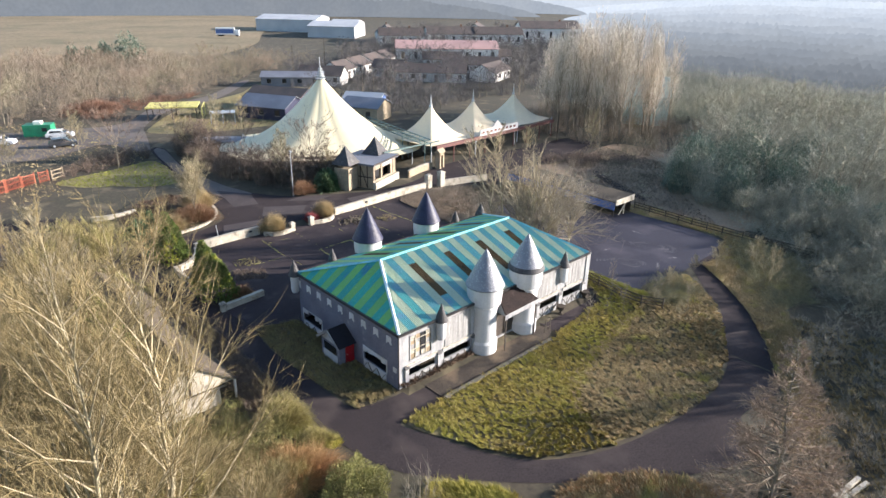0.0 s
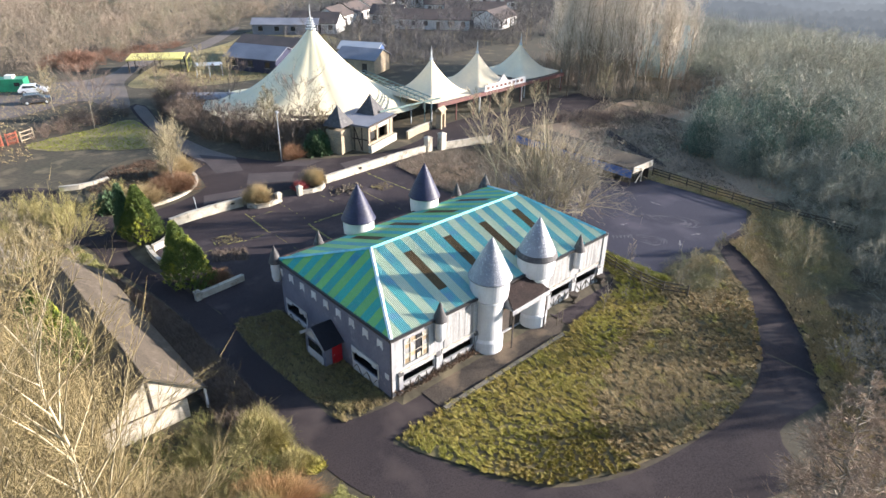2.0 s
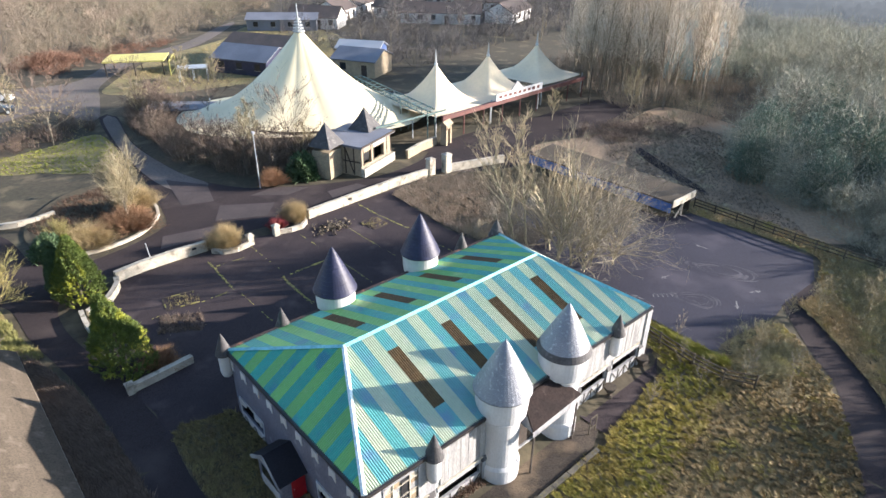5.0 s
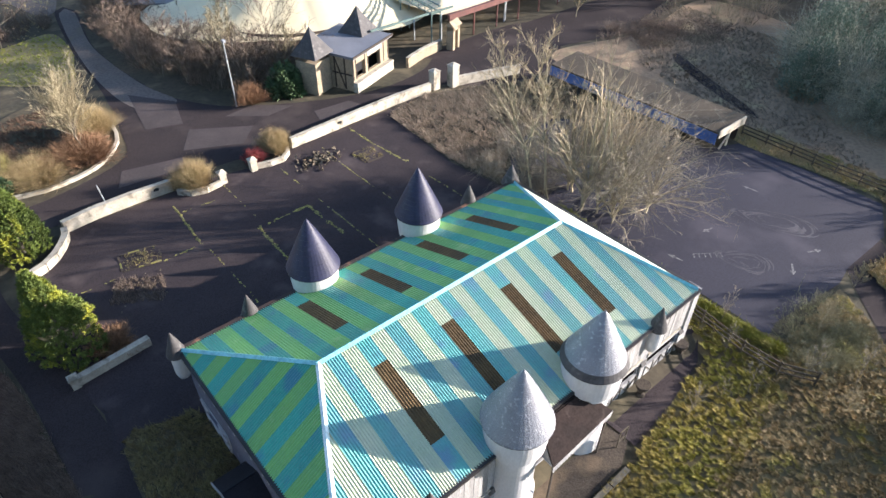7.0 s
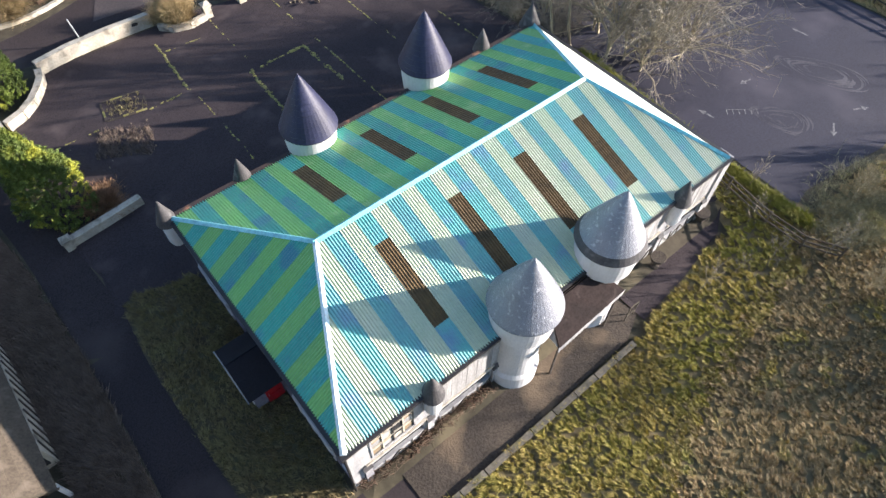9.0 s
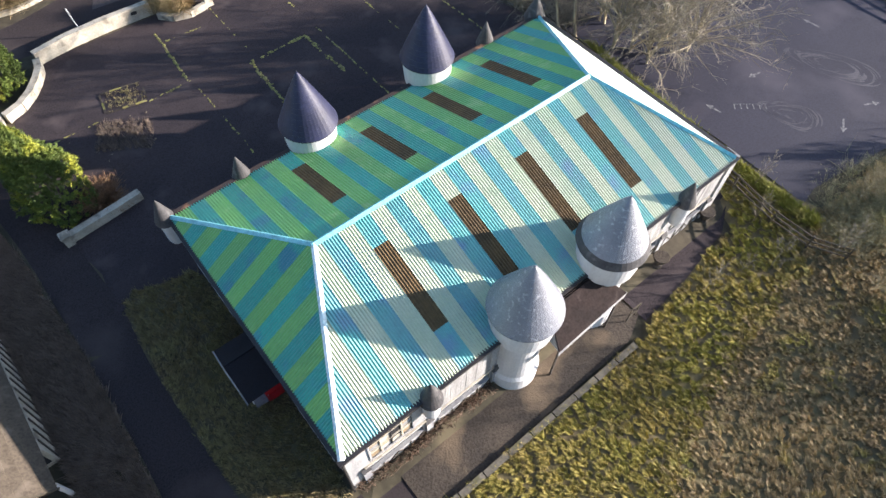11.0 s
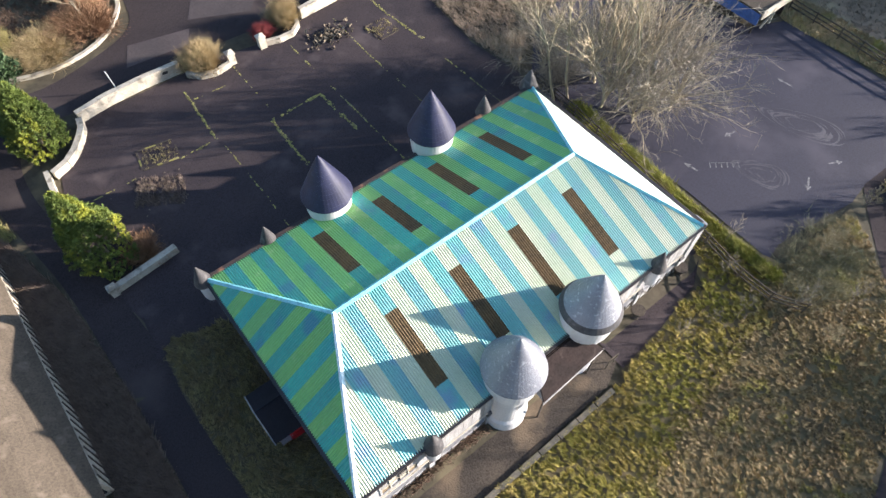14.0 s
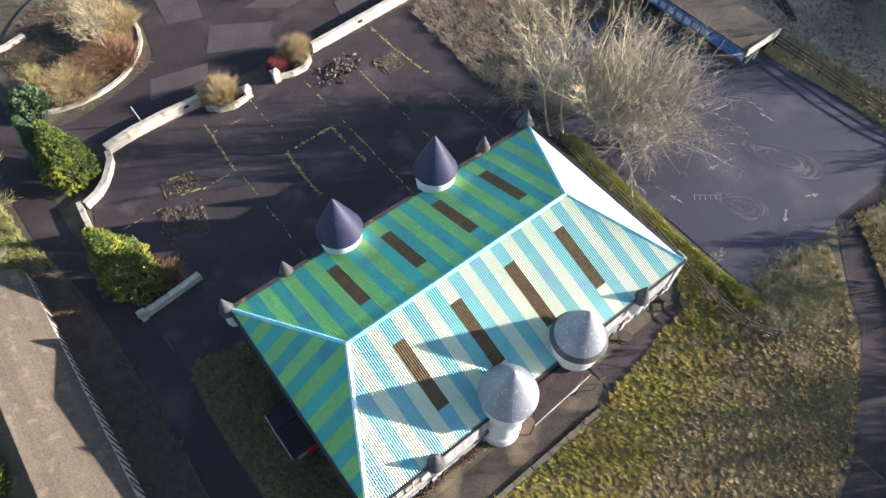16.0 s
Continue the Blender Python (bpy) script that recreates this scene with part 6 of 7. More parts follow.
        lo = u < 0.5
        p = np.where(lo[:, None], b0[i] + (b1 - b0)[i] * (u * 2)[:, None], b1[i] + (b2 - b1)[i] * (u * 2 - 1)[:, None])
        dd = (b2 - b0)[i]
        dd = dd / (np.linalg.norm(dd, axis=1)[:, None] + 1e-9) + rs.normal(0, bend, (m, 3)) + np.array([0, 0, up])
        dd /= np.linalg.norm(dd, axis=1)[:, None]
        l2 = ln0[i] * share * rs.uniform(0.6, 1.3, m) * (1.15 - 0.5 * u)
        return p, p + dd * l2[:, None] * 0.5, p + (dd + rs.normal(0, 0.12, (m, 3)) + np.array([0, 0, up * 0.3])) * l2[:, None], l2, i

    up = {"poplar": 0.35, "birch": 0.1, "fan": 0.14, "spread": -0.1, "larch": 0.02}.get(habit, 0.12)
    p, q, e, l2, i = fork(base, mid, end, ln, subs, 0.48, 0.3 if habit in ("birch", "fan") else 0.42, up)
    rr = np.maximum(rl[i] * 0.34, twig_w * 0.75)
    twig = [blades(p, e, rr * 2, rs)] if cheap else [sticks(p, q, rr, rr * 0.7), sticks(q, e, rr * 0.7, rr * 0.3)]
    p2, q2, e2, l3, _ = fork(p, q, e, l2, twigs, 0.55, 0.34 if habit in ("birch", "fan") else 0.5, up)
    twig += [blades(p2, e2, np.full(len(p2), twig_w * 1.5), rs)]
    n3 = 1 if cheap else 2
    j = np.repeat(np.arange(len(p2)), n3)
    p3 = p2[j] + (e2 - p2)[j] * rs.uniform(0.3, 1, len(j))[:, None]
    d3 = (e2 - p2)[j]
    ln3 = np.linalg.norm(d3, axis=1)[:, None]
    d3 = d3 + rs.normal(0, 0.55, d3.shape) * ln3
    twig += [blades(p3, p3 + d3 * 0.55, np.full(len(j), twig_w), rs)]
    return join(*wood), join(*twig)


def tree_thing(name, label, x, y, rz, data, wood_m, twig_m, group="", category="tree", scale=1.0):
    t = thing(name, label, category, x, y, level(x, y) - 0.03, rz, group)
    t.scale = (scale,) * 3
    part("trunk", fast_mesh("trunk", *data[0]), wood_m, t)
    part("crown", fast_mesh("crown", *data[1]), twig_m, t)
    return t


def again(t, x, y, rz, s, z=None):
    o = t.scale.copy()
    t.scale = (s, s, s)
    c = copy_thing(t, pose(x, y, level(x, y) - 0.03 if z is None else z, 0, 0, rz))
    t.scale = o
    return c


# pale birches by the hut
b1 = tree_thing("birch_tree", "tall bare pale-barked birch before the hut", -17.7, -5.9, 20, branching(21, 18.0, "birch", 38, 10, 7, 0.013, 0.1, 0.4, stout=0.95), M["birch"], M["twig_birch"], "bare birches")
b2 = tree_thing("birch_tree", "tall bare pale-barked birch before the hut", -20.7, -7.3, 70, branching(22, 18.5, "birch", 38, 10, 7, 0.013, 0.08, 0.38, stout=0.95), M["birch"], M["twig_birch"], "bare birches")
b3 = tree_thing("birch_tree", "bare straw-coloured birch with thin stems", -17.6, 1.4, 120, branching(23, 10.5, "birch", 32, 9, 7, 0.013, 0.05, 0.46, stout=0.95), M["birch"], M["twig_birch"], "bare birches")
for t, x, y, rz, s in ((b1, -24.5, -8.6, 200, 1.02), (b2, -23.0, -2.4, 150, 1.0), (b3, -18.0, -1.2, 40, 1.3), (b1, -19.6, -2.8, 95, 0.92), (b1, -25.5, 5.0, 20, 0.85), (b2, -21.0, 5.5, 260, 0.8), (b3, -16.8, 4.2, 10, 1.0), (b3, -23.5, 9.5, 100, 1.1), (b3, -14.2, -6.4, 310, 0.6), (b1, -28.5, -4.5, 80, 0.85), (b3, -17.4, 8.5, 210, 0.75), (b3, -19, 14.5, 70, 0.8), (b3, -13.4, 28.4, 20, 0.48), (b3, -16.2, 27.6, 190, 0.5), (b3, -11.2, 29.8, 90, 0.36), (b3, -18.5, 31, 260, 0.5)):
    again(t, x, y, rz, s)
# big trees behind the hall
o1 = tree_thing("bare_tree", "tall slender bare tree with a high pale crown behind the hall", 25.1, 13.8, 0, branching(31, 12.8, "birch", 16, 6, 5, 0.027, 0.36, 0.33, stout=1.4), M["birch"], M["pale_twig"], "bare trees behind the hall")
o1.rotation_euler = (-0.17, -0.19, 0)
o2 = tree_thing("bare_tree", "tall slender bare tree with a high pale crown behind the hall", 26.0, 13.4, 0, branching(32, 12.6, "birch", 16, 6, 5, 0.027, 0.4, 0.33, stout=1.4), M["birch"], M["pale_twig"], "bare trees behind the hall")
o2.rotation_euler = (-0.09, -0.1, 0)
o3 = tree_thing("bare_tree", "bare pale many-stemmed tree with long forking limbs behind the hall", 27.2, 11.5, 40, branching(33, 9.8, "fan", 10, 7, 4, 0.028, 0.04, 0.7, stout=1.7), M["birch"], M["pale_twig"], "bare trees behind the hall")
o4 = tree_thing("spreading_tree", "low wide bare tree with drooping dense twigs by the yard", 29.6, 9.8, 0, branching(34, 7.0, "spread", 26, 8, 4, 0.024, 0.06, 0.74, stout=1.3), M["birch"], M["twig_grey"], "spreading bare trees")
for t, x, y, rz, s in ((o4, 31.6, 12.0, 130, 0.9), (o4, 28.6, 13.8, 250, 0.85), (o4, 27.8, 9.2, 300, 0.8), (o4, 30.6, 8.4, 60, 0.85), (o4, 26.4, 16.4, 60, 0.6), (o3, 28.6, 13.4, 200, 0.85), (o3, 27.9, 10.6, 290, 0.7)):
    again(t, x, y, rz, s)
# red-brown tree in front
r1 = tree_thing("larch_tree", "slender red-brown bare larch beside the drive", 8.3, -21.9, 0, branching(41, 11.9, "larch", 84, 12, 8, 0.018, 0.05, 0.28), M["bark"], M["larch"], "bare larches")
r1.rotation_euler = (radians(-7.5), radians(2), 0)
# tree on the planting island and round about
tree_thing("bare_tree", "pale bare many-stemmed tree on the planting island", 3.2, 41.0, 0, branching(53, 6.9, "fan", 26, 9, 7, 0.02, 0.2, 0.52, stout=0.65), M["bark"], M["twig"], "small bare trees")
h1 = tree_thing("bare_tree", "pale bare fan-shaped many-stemmed tree beside the drive", -9.3, 31.4, 0, branching(55, 6.2, "fan", 30, 10, 8, 0.018, 0.04, 0.52, stout=0.6), M["bark"], M["olive_twig"], "small bare trees")
for x, y, rz, s in ((-11.6, 34.6, 140, 0.9), (-14.5, 30.5, 60, 0.85), (-2.4, 41.2, 200, 0.42)):
    again(h1, x, y, rz, s)
i1 = tree_thing("bare_tree", "small bare pale tree beside the far path", 1.8, 83, 20, branching(51, 6.3, "birch", 20, 7, 7, 0.026, 0.12, 0.4), M["birch"], M["twig"], "small bare trees")
for x, y, rz, s in ((14.5, 71, 80, 0.9), (26, 86, 220, 1.0), (18.5, 48.5, 10, 1.0), (20.5, 52, 110, 1.0), (23.0, 44.0, 250, 0.85), (31, 86, 60, 0.8), (-9, 76, 160, 0.9), (-14, 33, 200, 1.2), (-18, 37, 80, 1.3), (-12.5, 29, 10, 0.9), (-20, 30, 290, 1.2), (-16, 46, 340, 0.8), (-24, 41, 120, 1.2), (36.0, -5.6, 30, 0.5), (28.6, -4.6, 190, 0.36), (33.8, -4.4, 100, 0.3), (36.5, -10.5, 300, 0.7), (39, -8, 20, 0.6), (24.2, -8, 70, 0.3), (70, 33, 0, 1), (58, 37.5, 33, 0.7)):
    again(i1, x, y, rz, s)
s1 = tree_thing("sapling", "thin bare self-sown sapling in the rough grass", 24.2, -5.6, 0, branching(54, 3.4, "birch", 12, 4, 2, 0.016, 0.2, 0.36), M["bark"], M["twig_grey"], "grass saplings")
for x, y, rz, s in ((18.0, -2.9, 40, 0.8), (21.7, -4.2, 260, 0.9), (25.0, -0.6, 10, 0.8), (20.2, -3.4, 330, 0.6), (23.0, -2.0, 120, 0.7), (26.5, -7.6, 200, 0.9)):
    again(s1, x, y, rz, s)
# poplars
pp = [tree_thing("poplar_tree", "tall slim bare poplar in a dense row", 82, 42, 0, branching(61, 20.4, "poplar", 32, 5, 4, 0.034, 0.16, 0.36, True), M["bark"], M["poplar"], "bare poplars"),
      tree_thing("poplar_tree", "tall slim bare poplar in a dense row", 77, 33, 0, branching(62, 20.0, "poplar", 32, 5, 4, 0.034, 0.18, 0.36, True), M["bark"], M["poplar"], "bare poplars")]
rng = random.Random(6)
for i in range(62):
    x, v = rng.uniform(74, 100), rng.random()
    y = 26.5 + 0.21 * (x - 74) + v * (22 + 0.35 * (x - 74))
    again(pp[i % 2], x, y, rng.uniform(0, 360), rng.uniform(0.78, 0.95) * (0.86 + 0.16 * math.sin(math.pi * min(1.0, 0.2 + 0.8 * v))))


def in_poly(poly, n, seed):
    rs, out = random.Random(seed), []
    xs, ys = [p[0] for p in poly], [p[1] for p in poly]
    while len(out) < n:
        x, y = rs.uniform(min(xs), max(xs)), rs.uniform(min(ys), max(ys))
        if inside(x, y, poly):
            out.append((x, y))
    return out


def thicket(name, label, poly, count, height, habit, seed, wood_m, twig_m, twig_w, dense=(14, 5, 5), wide=0.34, low=0.6, high=1.1, category="woodland", clear=0.12):
    """A wood of many bare trees that nobody could count: one mesh of wood, one of twigs."""
    forms = [branching(seed * 10 + i, height, habit, *dense, twig_w, clear, wide, True) for i in range(3)]
    w_all, t_all = [], []
    rs = random.Random(seed)
    for i, (x, y) in enumerate(in_poly(poly, count, seed)):
        a, s = rs.uniform(0, 6.283), rs.uniform(low, high)
        c, sn = math.cos(a) * s, math.sin(a) * s
        m = np.array([[c, -sn, 0], [sn, c, 0], [0, 0, s * rs.uniform(0.9, 1.1)]])
        o = np.array([x, y, level(x, y) - 0.05])
        (wv, wf), (tv, tf) = forms[i % 3]
        w_all.append((wv @ m.T + o, wf))
        t_all.append((tv @ m.T + o, tf))
    t = thing(name, label, category, 0, 0, 0, 0, "", "stuff")
    tagged(part("trunks", fast_mesh("trunks", *join(*w_all)), wood_m, t), kind="stuff")
    tagged(part("twigs", fast_mesh("twigs", *join(*t_all)), twig_m, t), kind="stuff")


thicket("scrub_wood", "dense tan bare scrub below the hut birches", [(-33, -14), (-20, -11), (-11.5, -4.5), (-11, -1.5), (-15, 0.0), (-16, 6), (-16, 26), (-40, 30), (-40, -6)], 84, 4.2, "round", 7, M["bark"], M["twig_birch"], 0.015, (18, 7, 7), 0.45)
thicket("scrub_wood", "brown bare scrub beyond the drive", [(-10, 27), (-9.5, 34), (-14, 36), (-40, 42), (-50, 30), (-18, 26)], 50, 3.6, "round", 8, M["bark"], M["twig_grey"], 0.035, (14, 6, 5), 0.45)
thicket("tent_scrub", "dark brown bare scrub round the large tent", [(13.5, 76), (12.5, 64), (13, 54), (15.5, 47), (19, 42), (25, 40.5), (25, 45), (21, 49), (18.5, 55), (17.5, 64), (22, 74), (18, 80)], 90, 4.0, "round", 9, M["bark"], M["twig_dark"], 0.03, (12, 5, 5), 0.45)
thicket("far_scrub", "wide grey-brown winter scrub wood", [(-90, 118), (-30, 112), (5, 113), (18, 122), (30, 122), (50, 135), (70, 155), (100, 172), (58, 197), (10, 217), (-60, 240), (-120, 200)], 150, 6.5, "round", 10, M["bark"], M["brown_twig"], 0.05, (13, 5, 5), 0.4, clear=0.05)
thicket("east_wood", "dark dense bare woodland beyond the yard fence", [(62, -14), (60, 2), (64, 10), (72, 15), (86, 17), (104, 24), (118, 20), (124, 0), (118, -40), (96, -80), (76, -90), (60, -60)], 210, 8.6, "round", 11, M["bark"], M["wood_twig"], 0.04, (16, 6, 6), 0.36, clear=0.06)
thicket("east_scrub", "dark dull scrub at the edge of the wood", [(48.5, -6), (53, 0), (57, 10), (64, 14), (72, 15), (64, 6), (63, -14), (66, -40), (52, -58), (34, -44), (33, -24), (36, -19), (40, -14), (44, -11)], 190, 3.2, "round", 12, M["bark"], M["wood_edge"], 0.026, (14, 6, 6), 0.5)
thicket("south_scrub", "rusty brown scrub beyond the drive", [(-15, -15), (-8, -15), (-5, -21), (2, -24), (7, -23.5), (10, -20.8), (14, -21.5), (21, -19.5), (27, -15.5), (32, -13), (34, -22), (20, -36), (0, -36), (-12, -28)], 40, 1.9, "round", 13, M["bark"], M["twig_grey"], 0.022, (12, 5, 5), 0.5)
thicket("estate_trees", "grey winter trees among the estate buildings", [(64, 70), (84, 78), (120, 74), (180, 120), (240, 150), (300, 200), (240, 260), (150, 200), (110, 165), (72, 140), (60, 112)], 240, 7.5, "round", 14, M["bark"], M["wood_shaded"], 0.05, (13, 5, 5), 0.36)


# out of the camera's view, added to throw thin shade on the grass bank
thicket("south_wood", "unseen thin bare trees beyond the south drive, added for their shade", [(34, -30), (40, -19), (56, -22), (64, -40), (40, -46)], 16, 12.0, "birch", 16, M["bark"], M["twig_grey"], 0.03, (24, 7, 7), 0.3, 0.7, 1.05)


def leaf_cloud(seed, n, shape, size, thin=0.62):
    """Leaf-like triangles over a form: shape(rs, n) gives points and outward ways."""
    rs = np.random.RandomState(seed)
    p, d = shape(rs, n)
    d = d + rs.normal(0, 0.45, d.shape)
    d /= np.linalg.norm(d, axis=1)[:, None]
    return blades(p, p + d * (size * rs.uniform(0.6, 1.4, n))[:, None], size * thin * rs.uniform(0.7, 1.3, n), rs)


def spire(height, radius):
    def shape(rs, n):
        u = rs.uniform(0, 1, n) ** 0.75
        a = rs.uniform(0, 2 * np.pi, n)
        z = u * height
        lump = 1 + 0.08 * np.sin(5 * a + 3 * z) + 0.06 * np.sin(9 * a - 4 * z) + rs.normal(0, 0.05, n)
        r = radius * (1 - u) ** 0.75 * np.minimum(1, 0.55 + u * 3) * lump * np.where(rs.uniform(0, 1, n) < 0.8, 1, rs.uniform(0.3, 1, n))
        p = np.stack([r * np.cos(a), r * np.sin(a), z], 1)
        return p, np.stack([np.cos(a) * 0.8, np.sin(a) * 0.8, np.full(n, 0.75)], 1)
    return shape


def dome(rx, ry, h, fill=0.35):
    def shape(rs, n):
        v = rs.normal(size=(n, 3))
        v[:, 2] = np.abs(v[:, 2])
        v /= np.linalg.norm(v, axis=1)[:, None]
        a = np.arctan2(v[:, 1], v[:, 0])
        k = (1 + 0.14 * np.sin(4 * a + 6 * v[:, 2]) + 0.1 * np.sin(9 * a)) * np.where(rs.uniform(0, 1, n) < fill, rs.uniform(0.3, 1, n), rs.uniform(0.85, 1.05, n))
        p = v * np.array([rx, ry, h]) * k[:, None]
        return p, v + np.array([0, 0, 0.4])
    return shape


def fan_bush(name, label, x, y, r, h, n, w, m, seed, category="bush", group=""):
    """A bare bush: stems fanning out of one root, with side twigs."""
    rs = np.random.RandomState(seed)
    t = thing(name, label, category, x, y, level(x, y), 0, group)
    a = rs.uniform(0, 6.283, n)
    u = np.sqrt(rs.uniform(0, 1, n))
    out = np.stack([np.cos(a), np.sin(a)], 1)
    lump = 1 + 0.2 * np.sin(3 * a + seed) + 0.12 * np.sin(7 * a + 2 * seed)
    base = np.concatenate([out * (0.3 * r * u)[:, None], np.zeros((n, 1))], 1)
    top = h * np.sqrt(np.maximum(0.08, 1 - 0.9 * u * u)) * rs.uniform(0.7, 1.1, n)
    tip = np.concatenate([out * (r * u * lump)[:, None] + rs.normal(0, 0.08 * r, (n, 2)), top[:, None]], 1)
    pairs = [blades(base, tip, np.full(n, w), rs)]
    ll = np.linalg.norm(tip - base, axis=1)
    for lo, hi, k in ((0.3, 0.6, 0.34), (0.5, 0.8, 0.3), (0.7, 1.0, 0.24)):
        p2 = base + (tip - base) * rs.uniform(lo, hi, n)[:, None]
        d2 = (tip - base) / ll[:, None] + rs.normal(0, 0.42, (n, 3))
        pairs.append(blades(p2, p2 + d2 * (ll * k)[:, None], np.full(n, w * 0.8), rs))
    part("crown", fast_mesh("crown", *join(*pairs)), m, t)
    for k in range(7):
        b = 6.283 * k / 7
        part("stem", Geo().tube([(0.1 * r * math.cos(b), 0.1 * r * math.sin(b), -0.04), (0.4 * r * math.cos(b), 0.4 * r * math.sin(b), h * 0.6)], [0.03, 0.012], 5), M["bark"], t)
    return t


def plant(name, label, x, y, shape, n, size, m, seed, category="bush", group="", trunk=None, thin=0.62):
    t = thing(name, label, category, x, y, level(x, y), 0, group)
    part("foliage", fast_mesh("foliage", *leaf_cloud(seed, n, shape, size, thin)), m, t)
    part("stems", Geo().tube([(0, 0, -0.05), (0.03, 0.02, trunk or 0.6)], [0.09 if trunk else 0.05, 0.02], 6), M["bark"], t)
    return t


def sprayed(height, rx, ry, seed, lean=(0.0, 0.0), peak=0.5, sprays=1700, each=42):
    """A ragged conifer: flat upswept sprays of needles over an uneven cone."""
    rs = np.random.RandomState(seed)
    u = rs.uniform(0.0, 1.0, sprays) ** 0.8
    a = rs.uniform(0, 2 * np.pi, sprays)
    z = 0.15 + u * (height - 0.3)
    lump = 1 + 0.07 * np.sin(3 * a + 2.2 * z + seed) + 0.06 * np.sin(5 * a - 3.1 * z) + rs.normal(0, 0.06, sprays)
    k = np.maximum(0.04, (1 - u) ** peak) * np.minimum(1, 0.75 + u * 1.5) * lump * np.where(rs.uniform(0, 1, sprays) < 0.85, 1, rs.uniform(0.4, 0.9, sprays))
    c = np.stack([rx * k * np.cos(a) + lean[0] * u, ry * k * np.sin(a) + lean[1] * u, z], 1)
    out = np.stack([np.cos(a), np.sin(a), rs.uniform(0.9, 2.2, sprays)], 1) + rs.normal(0, 0.2, (sprays, 3))
    out /= np.linalg.norm(out, axis=1)[:, None]
    size = rs.uniform(0.14, 0.34, sprays) * (1.1 - 0.4 * u)
    i = np.repeat(np.arange(sprays), each)
    n = len(i)
    side = np.cross(out, rs.normal(size=(sprays, 3)))
    side /= np.linalg.norm(side, axis=1)[:, None]
    along = rs.uniform(-0.35, 1.0, n)
    base = c[i] + out[i] * (along * size[i])[:, None] + side[i] * (rs.normal(0, 0.16, n) * size[i] * (1.1 - along))[:, None] + rs.normal(0, 0.035, (n, 3))
    d = out[i] * 0.7 + side[i] * rs.choice([-1, 1], n)[:, None] * 0.7 + rs.normal(0, 0.4, (n, 3))
    d /= np.linalg.norm(d, axis=1)[:, None]
    ll = rs.uniform(0.06, 0.15, n)
    return blades(base, base + d * ll[:, None], ll * rs.uniform(0.35, 0.6, n), rs)


def conifer(label, x, y, height, rx, ry, seed, lean=(0.0, 0.0), peak=0.5, m="conifer"):
    t = thing("conifer_tree", label, "conifer", x, y, level(x, y), 0, "car park conifers")
    part("foliage", fast_mesh("foliage", *sprayed(height, rx, ry, seed, lean, peak)), M[m], t)
    part("trunk", Geo().tube([(0, 0, -0.05), (lean[0] * 0.5, lean[1] * 0.5, height * 0.5), (lean[0] * 0.9, lean[1] * 0.9, height * 0.9)], [0.14, 0.08, 0.02], 7), M["bark"], t)
    return t


conifer("dense ragged green conifer beside the low curved wall", -3.5, 31.4, 4.9, 1.75, 2.1, 71, (0.1, 0.4), 0.8)
conifer("broad ragged green conifer at the wall's end", -3.6, 20.9, 5.2, 1.85, 2.6, 72, (-0.45, 0.7), 0.85)
conifer("narrow dark green conifer spire beside the curved wall", -4.4, 33.0, 4.9, 0.8, 0.9, 73, (0.0, 0.1), 0.8, "shrub")
fan_bush("wall_shrub", "low brown shrub behind the short white wall", -2.0, 19.6, 1.3, 0.9, 968, 0.03, M["rust_leaf"], 74)
fan_bush("straw_bush", "rounded straw-coloured bush in the bed wall", 7.9, 31.7, 1.5, 1.9, 3000, 0.022, M["straw"], 75)
fan_bush("straw_bush", "rounded straw-coloured bush in the bed wall", 15.0, 32.4, 1.3, 1.8, 2520, 0.022, M["straw"], 76)
fan_bush("red_shrub", "crimson-leaved shrub beside a white pier", 12.9, 31.9, 0.9, 1.1, 840, 0.03, M["red_leaf"], 77)
fan_bush("straw_thicket", "tall straw-coloured thicket beside the hut", -15.8, 9.0, 1.9, 4.6, 1700, 0.017, M["twig_birch"], 152, "thicket", "straw thickets")
plant("green_shrub", "glossy green shrub by the kiosk drive", 21.2, 41.2, dome(1.7, 1.5, 2.4), 4500, 0.3, M["shrub"], 78)
fan_bush("rust_shrub", "rusty brown shrub by the lamp post", 17.6, 41.5, 1.5, 1.8, 1320, 0.03, M["rust_leaf"], 79)
fan_bush("island_shrub", "tangled rusty shrub on the planting island", 3.0, 41.0, 2.6, 1.7, 2640, 0.03, M["rust_leaf"], 80)
fan_bush("island_shrub", "straw-brown shrub on the planting island", -0.6, 40.2, 2.6, 1.4, 3000, 0.022, M["straw"], 81)
plant("island_shrub", "green shrub at the planting island's end", -3.6, 39.5, dome(1.4, 1.3, 1.6), 3600, 0.22, M["shrub"], 82)
fan_bush("island_shrub", "straw-brown shrub on the planting island", 4.8, 44.2, 1.9, 2.4, 3000, 0.022, M["straw"], 83)
fan_bush("rust_shrub", "rust-red bush by the drive junction", -9.7, -2.8, 2.3, 1.6, 5400, 0.015, M["bracken"], 84)
fan_bush("olive_shrub", "olive-green rounded bush by the drive", -8.4, -9.0, 1.7, 1.5, 1800, 0.022, M["olive_twig"], 85)
fan_bush("olive_shrub", "olive-green bush beside the drive", -7.9, 1.8, 1.8, 1.9, 2600, 0.022, M["olive_twig"], 86)
for i, (x, y, r, h) in enumerate(((-12.4, 0.2, 2.2, 1.7), (-7.4, -1.0, 1.1, 1.1), (-15.6, 2.4, 2.2, 2.4), (-10.8, 3.0, 1.4, 1.1), (-12.4, -3.6, 2.4, 2.4), (-15.6, -1.2, 2.4, 2.6))):
